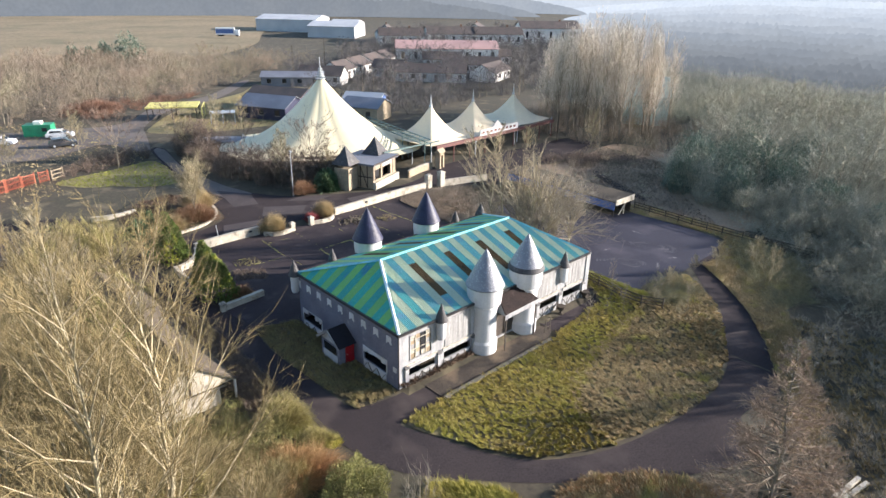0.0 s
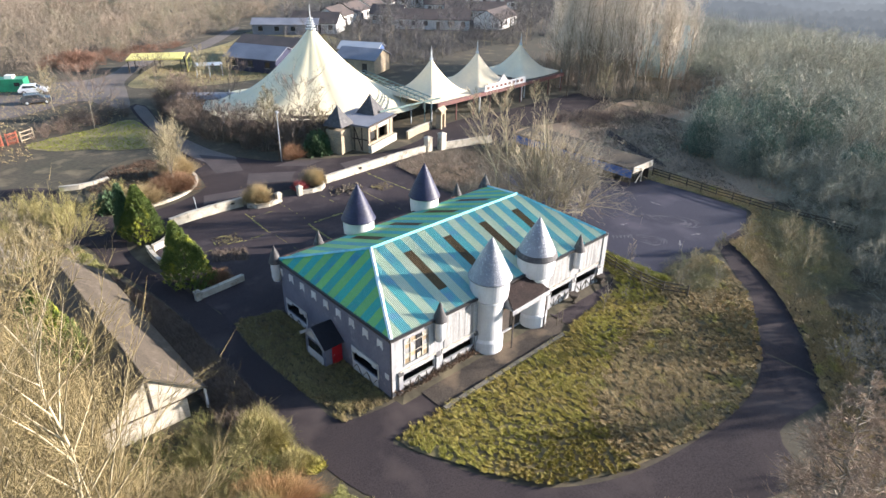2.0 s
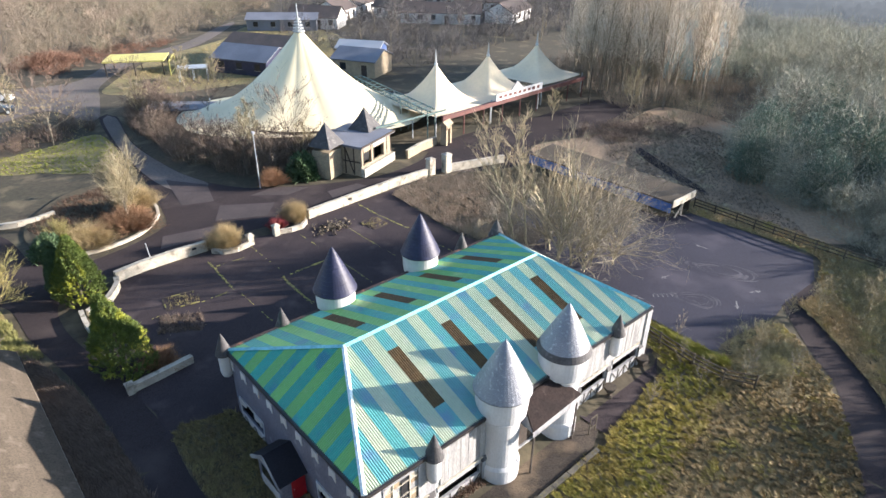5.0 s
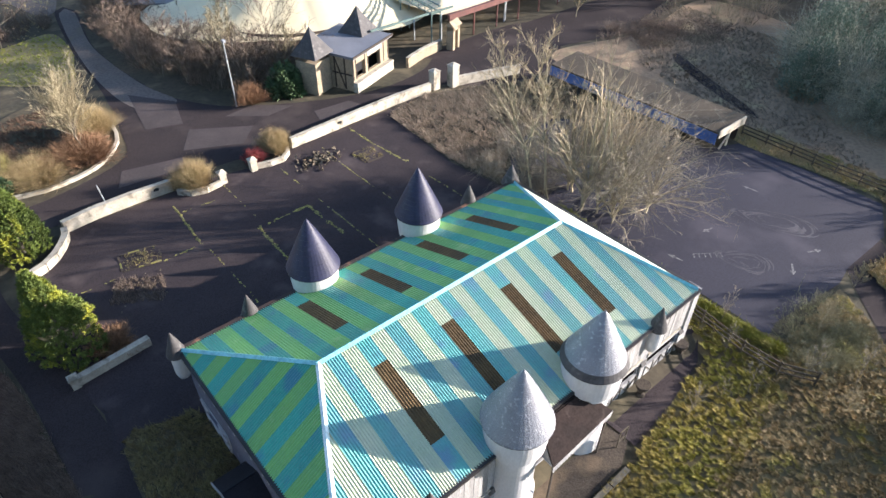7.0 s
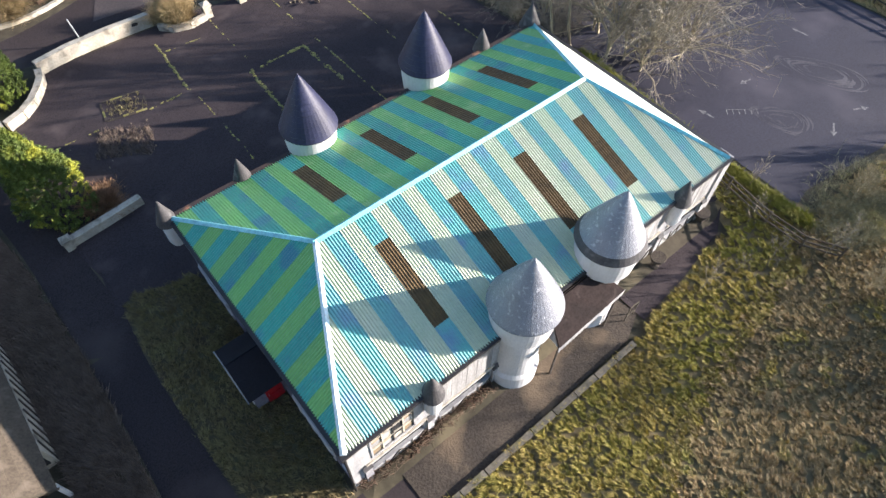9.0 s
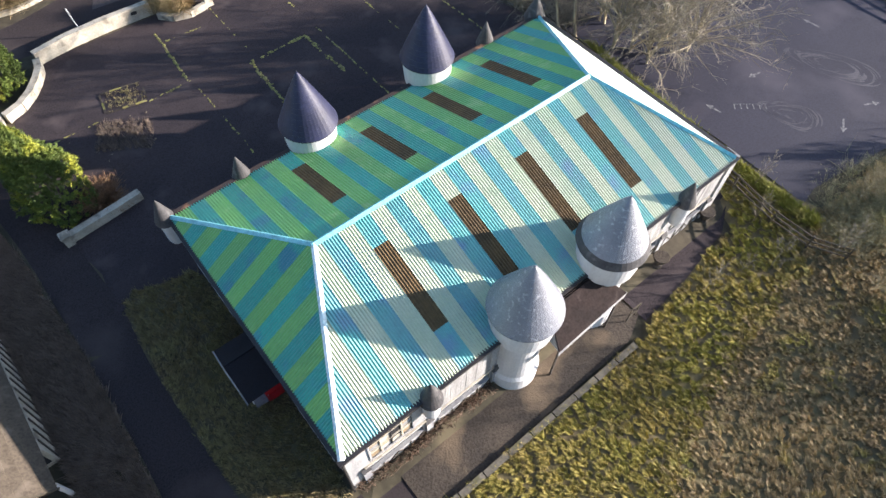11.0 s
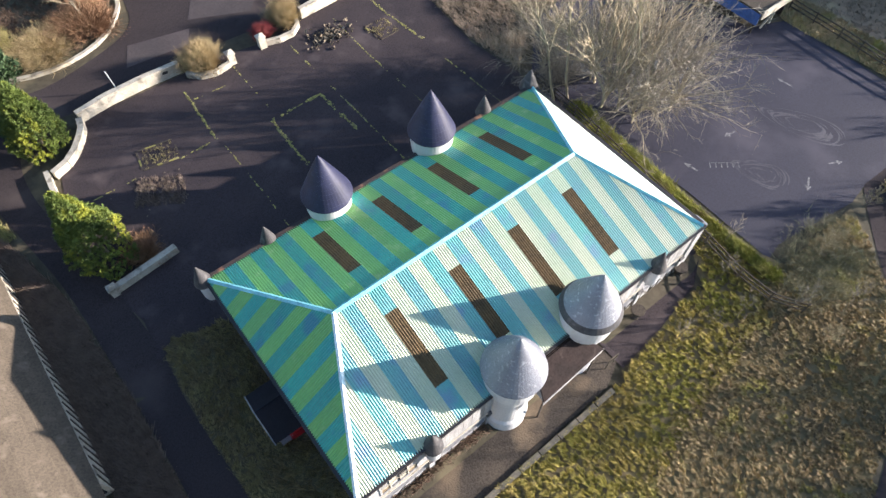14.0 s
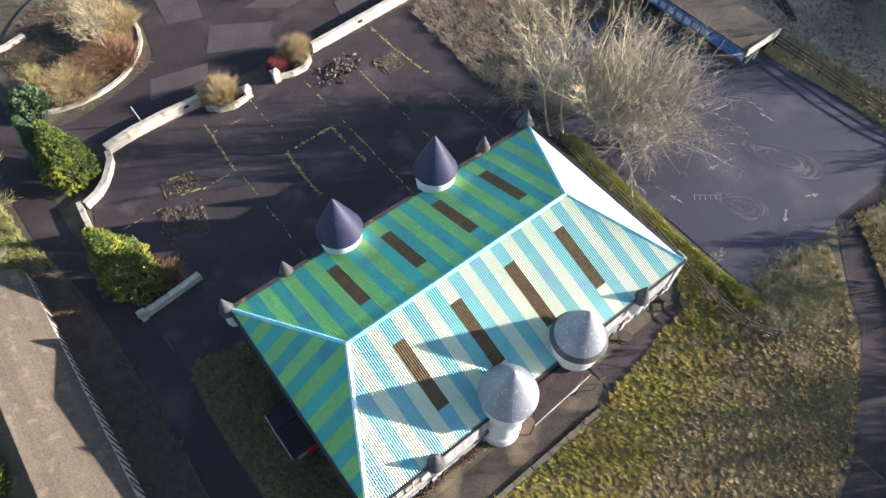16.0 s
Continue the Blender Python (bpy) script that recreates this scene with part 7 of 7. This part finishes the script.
    fan_bush("twiggy_bush", "tall olive-straw twiggy bush before the hut" if i % 2 else "straw-tan twiggy bush before the hut", x, y, r, h, 1500, 0.022, M["olive_twig"] if i % 2 else M["twig_birch"], 140 + i, group="twiggy bushes")
fan_bush("crimson_scrub", "crimson-stemmed scrub at the field edge", 13.5, 117.5, 5, 2.4, 1200, 0.06, M["twig_red"], 87)
plant("verge_bush", "dense olive-green evergreen bush at the drive fork", -7.8, -5.9, dome(1.8, 1.9, 1.9, 0.5), 17000, 0.085, M["olive_dark"], 161)
fan_bush("verge_sapling", "thin bare upright sapling beside the drive", -6.4, -9.6, 1.2, 4.1, 90, 0.022, M["twig_grey"], 162, "sapling")
plant("garden_pine", "bushy green pine beside the hut roof", -14.9, 13.2, spire(7.4, 3.0), 14000, 0.2, M["conifer"], 89, "conifer", "", 5)
rng = random.Random(17)
for i, (x, y, r, h) in enumerate(((59.0, 10.0, 2.8, 4.8), (62.0, 6.0, 3.6, 6.4), (64.5, 11.5, 3.6, 6.6), (58, 2.5, 3.0, 4.6), (66, 3.0, 3.6, 6.6), (69, 13.5, 3.6, 4.6), (75, 8, 4.4, 5.4), (66, 7, 2.8, 3.4), (82, 12, 3.8, 6.2), (72, 1, 3.4, 4.4), (62, -7, 3.6, 4.4), (65, -1, 3.4, 4.4), (60, -14, 3.0, 4.0), (78, 2, 4.0, 5.6))):
    plant("ivy_tree", "dull ivy-clad evergreen thicket at the wood edge", x, y, dome(r, r * 0.9, h, 0.5), 9000, 0.2, M["ivy"], 190 + i, "tree", "evergreen trees", 3)
for i, (x, y, r, h) in enumerate(((48, 199, 5.0, 8.5), (33, 205.5, 2.4, 5.0), (37.4, 203, 2.0, 4.6), (42.6, 206.5, 2.6, 5.6))):
    plant("far_evergreen", "dark rounded evergreen in the field scrub", x, y, dome(r, r * 0.9, h, 0.5), 3000, 0.5, M["ivy"], 120 + i, "tree", "far evergreens", h * 0.7)
k1 = tree_thing("bare_tree", "gnarled dark bare tree behind the mown patch", 3.5, 69.5, 0, branching(52, 7.0, "round", 14, 6, 5, 0.03, 0.3, 0.5), M["bark"], M["twig_dark"], "small bare trees")
for x, y, rz, s in ((17.5, 84, 80, 0.75), (20.5, 63, 200, 0.9), (23.5, 49, 20, 0.95)):
    again(k1, x, y, rz, s)


def clumps(name, label, poly, gap, each, h, w, m, seed):
    """Dense mounded tussocks side by side, each a spray of bent blades."""
    rs = np.random.RandomState(seed)
    xs, ys = [p[0] for p in poly], [p[1] for p in poly]
    pts, row = [], 0
    y = min(ys)
    while y < max(ys):
        x = min(xs) + (gap / 2 if row % 2 else 0)
        while x < max(xs):
            p = (x + rs.uniform(-0.4, 0.4) * gap, y + rs.uniform(-0.4, 0.4) * gap)
            if inside(p[0], p[1], poly):
                pts.append(p)
            x += gap
        y += gap * 0.87
        row += 1
    pts = np.array(pts)
    n = len(pts)
    hs = h * rs.uniform(0.55, 1.3, n)
    z = np.array([level(x, y) for x, y in pts]) + 0.03
    i = np.repeat(np.arange(n), each)
    k = len(i)
    a = rs.uniform(0, 6.283, k)
    rad = gap * 0.26 * np.sqrt(rs.uniform(0, 1, k))
    out = np.stack([np.cos(a), np.sin(a)], 1)
    ang = np.array([2.3 + noise.noise(Vector((x * 0.14, y * 0.14, 3.0))) * 2.0 for x, y in pts])
    comb = np.stack([np.cos(ang), np.sin(ang)], 1)[i]
    base = np.concatenate([pts[i] + out * rad[:, None], z[i][:, None]], 1)
    ll = hs[i] * rs.uniform(0.6, 1.15, k) * (1.1 - 0.5 * rad / (gap * 0.26))
    tip = base + np.concatenate([(out * 0.4 + comb * 0.55 + rs.normal(0, 0.14, (k, 2))) * ll[:, None], (ll * 0.72)[:, None]], 1)
    tagged(part(name, fast_mesh(name, *blades(base, tip, w * rs.uniform(0.6, 1.4, k), rs)), m), label, "grass", "", "stuff")


def tufts(name, label, poly, n, blades_each, h, w, m, seed, lift=0.0):
    """Grass tussocks, each of several leaning blades."""
    rs = np.random.RandomState(seed)
    pts = np.array(in_poly(poly, n, seed))
    ang = np.array([2.3 + noise.noise(Vector((x * 0.14, y * 0.14, 3.0))) * 2.2 for x, y in pts])
    hs = h * np.array([0.85 + 0.3 * noise.noise(Vector((x * 0.9, y * 0.9, 9.0))) for x, y in pts]) * rs.uniform(0.7, 1.3, n)
    i = np.repeat(np.arange(n), blades_each)
    z = np.array([level(x, y) for x, y in pts]) + 0.03 + lift
    base = np.stack([pts[i, 0], pts[i, 1], z[i]], 1) + rs.normal(0, 0.05, (len(i), 3)) * np.array([1, 1, 0])
    lean = np.stack([np.cos(ang[i]), np.sin(ang[i])], 1) * 0.5 + rs.normal(0, 0.4, (len(i), 2))
    tip = base + np.stack([lean[:, 0] * hs[i], lean[:, 1] * hs[i], hs[i] * rs.uniform(0.6, 1.1, len(i))], 1)
    tagged(part(name, fast_mesh(name, *blades(base, tip, np.full(len(i), w) * rs.uniform(0.6, 1.5, len(i)), rs)), m), label, "grass", "", "stuff")


def brush(name, label, poly, n, each, h, w, m, seed, radius=1.6, category="scrub", tangle=0.5):
    """Rounded winter bushes side by side, each a fan of thin stems with side twigs."""
    rs = np.random.RandomState(seed)
    pts = np.array(in_poly(poly, n, seed))
    hs = h * np.array([0.85 + 0.5 * noise.noise(Vector((x * 0.05, y * 0.05, 5.0))) for x, y in pts]) * rs.uniform(0.55, 1.2, n)
    rd = radius * rs.uniform(0.6, 1.3, n)
    i = np.repeat(np.arange(n), each)
    k = len(i)
    z = np.array([level(x, y) for x, y in pts])
    a = rs.uniform(0, 6.283, k)
    u = np.sqrt(rs.uniform(0, 1, k))
    out = np.stack([np.cos(a), np.sin(a)], 1)
    base = np.concatenate([pts[i] + out * (rd[i] * u * 0.35)[:, None], z[i][:, None]], 1)
    top = hs[i] * np.sqrt(np.maximum(0.12, 1 - 0.8 * u * u)) * rs.uniform(0.75, 1.08, k)
    tip = np.concatenate([pts[i] + out * (rd[i] * u)[:, None] + rs.normal(0, 0.12, (k, 2)) * rd[i][:, None], (z[i] + top)[:, None]], 1)
    pairs = [blades(base, tip, np.full(k, w if tangle < 1 else w * 0.7), rs)]
    ll = np.linalg.norm(tip - base, axis=1)
    for lo, hi in ((0.35, 0.7), (0.6, 0.95)) if tangle < 1 else ((0.4, 0.75), (0.6, 0.9), (0.75, 1.0)):
        p2 = base + (tip - base) * rs.uniform(lo, hi, k)[:, None]
        d2 = (tip - base) / ll[:, None] + rs.normal(0, tangle, (k, 3))
        pairs.append(blades(p2, p2 + d2 * (ll * 0.3)[:, None], np.full(k, w * 0.9), rs))
    tagged(part(name, fast_mesh(name, *join(*pairs)), m), label, category, "", "stuff")


brush("stem_scrub", "fine grey-tan winter stems across the far scrub", [(-90, 116), (-30, 111), (5, 112), (18, 121), (30, 121), (50, 134), (70, 154), (102, 172), (58, 198), (10, 218), (-60, 240), (-120, 200)], 2300, 26, 5.2, 0.049, M["brown_twig"], 301, 3.0, tangle=1.0)
brush("stem_scrub", "fine dark winter stems across the eastern wood", [(56, -12), (56, 2), (58, 10), (64, 15), (80, 18), (104, 25), (120, 20), (126, 0), (120, -40), (100, -80), (80, -90), (46, -60), (38, -36), (40, -22), (46, -18)], 2500, 40, 4.6, 0.034, M["wood_twig"], 302, 2.8, tangle=1.2)
brush("stem_scrub", "dark dense undergrowth along the wood edge", [(47.5, -8), (50, -2), (55, 6), (62, 10), (60, -10), (58, -30), (40, -44), (31.5, -30), (32.5, -22), (36.5, -17), (41, -13)], 420, 40, 1.9, 0.026, M["wood_edge"], 317, 1.8, tangle=1.2)
brush("stem_scrub", "pale winter stems of the wood beyond the poplars", [(100, 27), (122, 20), (160, 0), (163, 40), (150, 76), (118, 66), (106, 44)], 800, 26, 5.0, 0.05, M["wood_twig"], 318, 3.0, tangle=1.2)
brush("stem_scrub", "pale winter stems deep in the eastern wood", [(118, 18), (162, -4), (150, -62), (112, -50)], 700, 26, 5.0, 0.05, M["wood_twig"], 319, 3.0, tangle=1.2)
brush("bramble_scrub", "low grey-green bramble mound beside the drive", [(42, -5), (38.6, -6.4), (35.6, -9.4), (33.2, -12.4), (36, -14), (41, -13), (46, -9), (46.4, -4)], 170, 44, 1.0, 0.024, M["bramble"], 316, 1.4, tangle=1.1)
brush("stem_scrub", "fine winter stems among the estate", [(64, 74), (84, 80), (130, 78), (190, 125), (250, 160), (230, 250), (150, 215), (110, 170), (74, 146), (58, 112)], 1700, 26, 4.4, 0.045, M["wood_shaded"], 303, 2.2)
brush("stem_scrub", "fine stems under the poplars", [(70, 22), (96, 24), (106, 60), (86, 62), (72, 50)], 260, 26, 3.5, 0.04, M["brown_twig"], 304, 1.8)
brush("stem_scrub", "tan winter stems under the birches", [(-33, -14), (-20, -11), (-9.5, -4.5), (-8.0, 0.0), (-10, 1.6), (-14.6, 1.8), (-15.8, 6), (-16, 26), (-40, 30), (-40, -6)], 720, 40, 2.0, 0.02, M["olive_dark"], 305, 1.2)
brush("stem_scrub", "low olive stems before the hut gable", [(-14.6, 2.0), (-9.6, 1.6), (-9.2, 5.8), (-14.6, 6.2)], 60, 30, 1.1, 0.02, M["olive_dark"], 315, 0.9)
brush("stem_scrub", "tall straw stems leaning against the hut", [(-15.2, 7.4), (-14.9, 12.5), (-17.5, 12), (-22, 12), (-21, 4), (-16.5, 4)], 200, 44, 3.2, 0.017, M["twig_birch"], 311, 1.2)
brush("stem_scrub", "rusty winter stems beyond the south drive", [(-15, -15), (-8, -15), (-5, -21), (2, -24), (7, -23.5), (10, -20.8), (14, -21.5), (21, -19.5), (27, -15.5), (32, -13), (34, -22), (20, -36), (0, -36), (-12, -28)], 380, 24, 1.2, 0.025, M["twig_grey"], 306, 0.9)
brush("stem_scrub", "dark winter stems round the large tent", [(13.5, 76), (12.5, 64), (13, 54), (15.5, 47), (19, 42), (25, 40.5), (25, 45), (21, 49), (18.5, 55), (17.5, 64), (22, 74), (18, 80)], 260, 26, 2.8, 0.03, M["twig_dark"], 307, 1.5)
brush("stem_scrub", "red-brown scrub bank beside the far track", [(7, 112), (14, 108), (22, 114), (34, 121), (40, 126), (30, 128), (18, 124), (8, 120)], 130, 26, 1.8, 0.04, M["twig_red"], 309, 1.6)
brush("stem_scrub", "dark bare stems behind the mown patch", [(-4, 69), (0, 69.5), (9, 72), (10, 77), (4, 76), (-4, 73)], 60, 26, 1.8, 0.03, M["twig_dark"], 310, 1.1)
brush("stem_scrub", "grey-brown undergrowth behind the hall", [(24.9, 14.6), (28, 13.4), (31, 17), (31, 21), (26, 20.5)], 60, 30, 2.0, 0.022, M["twig_grey"], 312, 1.0)
brush("yard_scrub", "low olive bramble scrub at the yard's corner", [(25.2, -4.6), (27.3, -3.0), (30.2, -3.4), (31.6, -4.4), (30.4, -6.2), (29, -7.4), (27.2, -7.0), (25.6, -6.0)], 64, 34, 0.9, 0.02, M["bramble"], 314, 0.9, tangle=1.1)
brush("stem_scrub", "maroon-stemmed bushes before the poplars", [(54, 30), (60, 23), (66, 21), (70, 26), (63, 31.5), (58.5, 33)], 90, 34, 1.7, 0.026, M["twig_dark"], 313, 1.5)
BRIGHT = [(-2.2, -2.9), (1.8, -2.8), (13, -2.9), (14.6, -2.6), (16.6, -2.3), (18.5, -2.05), (20.5, -1.8), (22.5, -1.5), (23.4, 0.2), (23.4, 5), (25.5, 5), (25.5, -3.4), (22.5, -5.6), (19, -5.9), (13.6, -6.9), (10.4, -7.9), (8.4, -9.6), (7.4, -11.4), (7.0, -13.1), (2.4, -10.6), (0.2, -7.6)]
clumps("tussock_grass", "coarse yellow-green tussock grass along the terrace", BRIGHT, 0.34, 80, 0.4, 0.044, M["blade"], 201)
clumps("dull_tussocks", "dull olive-brown tussock grass of the bank", [(6.6, -12.9), (6.9, -10.8), (8.0, -8.8), (10.2, -7.1), (13.6, -6.1), (19, -5.1), (23.5, -4.6), (25.8, -3.4), (27, -3.9), (32.6, -4), (31.6, -6.4), (29.3, -9.1), (26.3, -11.0), (21.9, -13.4), (17.3, -14.6), (12.2, -14.3)], 0.34, 76, 0.38, 0.044, M["dull"], 221)
tufts("clipped_bank", "yellow-green grass bank across the drive", [(-6.4, -9.4), (-4.2, -8.1), (-3, -8.9), (-1.7, -10.4), (-1.0, -11.8), (-2.2, -13.6), (-5.6, -17), (-8, -15)], 2600, 10, 0.55, 0.07, M["blade"], 222)
tufts("corner_grass", "bright rough grass strip at the drive corner", [(-7.9, 2.4), (-6.9, 0.6), (-6.0, -1.8), (-6.7, -2.1), (-7.9, 0.2), (-8.6, 2)], 420, 10, 0.5, 0.06, M["blade"], 224)
tufts("rust_bank", "rusty dead-bracken bank across the drive", [(-0.5, -14.6), (0.7, -13.2), (2.7, -13.4), (5.4, -15.2), (7.1, -17.5), (7.8, -19.3), (6, -23), (1, -23.5), (-2.6, -20)], 2000, 10, 0.45, 0.06, M["bracken"], 223)
tufts("rust_bank", "straw-coloured dead grass among the bracken bank", [(-0.5, -14.6), (0.7, -13.2), (2.7, -13.4), (5.4, -15.2), (7.1, -17.5), (7.8, -19.3), (6, -23), (1, -23.5), (-2.6, -20)], 2400, 10, 0.5, 0.05, M["dull"], 226)
tufts("lawn_grass", "rough dull grass beside the hall", lawn_poly, 2600, 9, 0.24, 0.04, M["moss"], 202)
tufts("verge_grass", "rank dead grass along the hut verge", verge_poly, 6500, 8, 0.42, 0.04, M["twig_dark"], 203)
tufts("bed_weeds", "dead weeds in the broken planting bed", [(0.8, 25.4), (2.9, 25.1), (3.0, 26.6), (1.0, 27)], 90, 7, 0.16, 0.03, M["moss"], 216)
tufts("bed_weeds", "dead weeds in the small square bed", [(19.2, 26.4), (21.2, 26.4), (21.2, 28.2), (19.2, 28.2)], 70, 7, 0.2, 0.03, M["moss"], 217)
tufts("bed_weeds", "dead plants scattered on the asphalt", [(0, 24.9), (2.4, 23.6), (1.6, 21.4), (-1.0, 23.0)], 240, 7, 0.3, 0.03, M["twig_dark"], 218)
tufts("drive_weeds", "grey-green weeds along the outer edge of the drive", [(14, -20.2), (20, -18.4), (26.6, -14.3), (30.4, -11.5), (33.9, -7.6), (36.2, -4.2), (40, -5), (37, -9), (33, -13.5), (28, -17), (21, -20.5), (15, -22)], 4200, 8, 0.4, 0.05, M["dull"], 219)
tufts("shed_grass", "thin dead grass round the far sheds", [(17, 91), (26, 86), (38, 84), (60, 91), (68, 114), (60, 128), (46, 118), (30, 108)], 3500, 5, 0.35, 0.04, M["dull"], 215)
tufts("mown_patch_grass", "short bright grass of the far mown patch", green_poly, 1000, 7, 0.16, 0.06, M["lime"], 214)
tufts("yard_verge_grass", "rough grass along the yard fence", east_poly, 3500, 6, 0.3, 0.06, M["dull"], 204)
tufts("hedge_grass", "bright low hedge of grass at the yard edge", [(25.4, 12.6), (25.0, 9), (24.8, 4.2), (24.85, -0.4), (25.0, -4.4), (25.7, -4.2), (25.6, -0.4), (25.65, 4.2), (26.0, 9), (26.3, 12.6)], 3000, 9, 0.5, 0.05, M["lime"], 205)
tufts("dead_grass", "straw-brown dead grass behind the car park", [(25.6, 31.2), (24.8, 22), (25.4, 17.5), (30, 21), (36, 22), (41, 19), (41, 28), (36, 30.5), (31, 32.5), (27, 32)], 6000, 7, 0.5, 0.03, M["brown_twig"], 206)
tufts("bed_grass", "dead grass on the planting island", [(-3.2, 39), (1.8, 38.6), (5, 41), (6.2, 45), (6, 49), (4, 52), (0, 51), (-4, 46)], 2200, 7, 0.4, 0.05, M["weed"], 207)
tufts("scrub_grass", "brown dead grass under the birches", [(-30, -12), (-9, -4), (-7.9, 0.6), (-9.4, 2), (-9.2, 5.8), (-15.2, 6), (-15.4, 26), (-40, 30), (-40, -10)], 9000, 6, 0.45, 0.05, M["dry"], 208)
tufts("south_grass", "rusty dead grass beyond the drive", [(-15, -15), (-8, -15), (-5, -21), (2, -24), (7, -23.5), (10, -20.8), (14, -21.5), (21, -19.5), (27, -15.5), (32, -13), (34, -22), (20, -36), (0, -36), (-12, -28)], 6000, 6, 0.45, 0.05, M["dry"], 209)
tufts("corner_grass", "yellow-green grass at the hall's corner", [(-3.4, 0.2), (-0.3, -0.1), (-0.2, 1.0), (-2.4, 1.4), (-3.6, 1.2)], 160, 8, 0.3, 0.04, M["moss"], 210)
tufts("wall_weeds", "dead weeds along the foot of the hall", [(0.2, -0.5), (7.0, -0.55), (7.0, -0.1), (0.2, -0.1)], 260, 7, 0.35, 0.03, M["weed"], 211, 0.3)
tufts("field_scrub", "thin dead grass of the open ground", [(-40, 60), (-6, 60), (-4, 72), (8, 70), (12, 84), (4, 112), (-60, 112)], 6000, 5, 0.3, 0.03, M["dull"], 212)
tufts("east_field_grass", "dead grass beyond the yard fence", [(48, 10), (48.5, 0), (56, 8), (70, 18), (72, 34), (60, 31), (52, 24)], 5000, 6, 0.3, 0.035, M["brown_twig"], 213)
tufts("bank_grass", "olive rough grass round the fan-shaped trees", [(-8.5, 33), (-8.0, 27.8), (-7.3, 25.2), (-9.5, 25), (-14, 26), (-15, 34)], 2600, 9, 0.4, 0.05, M["olive_dark"], 225)
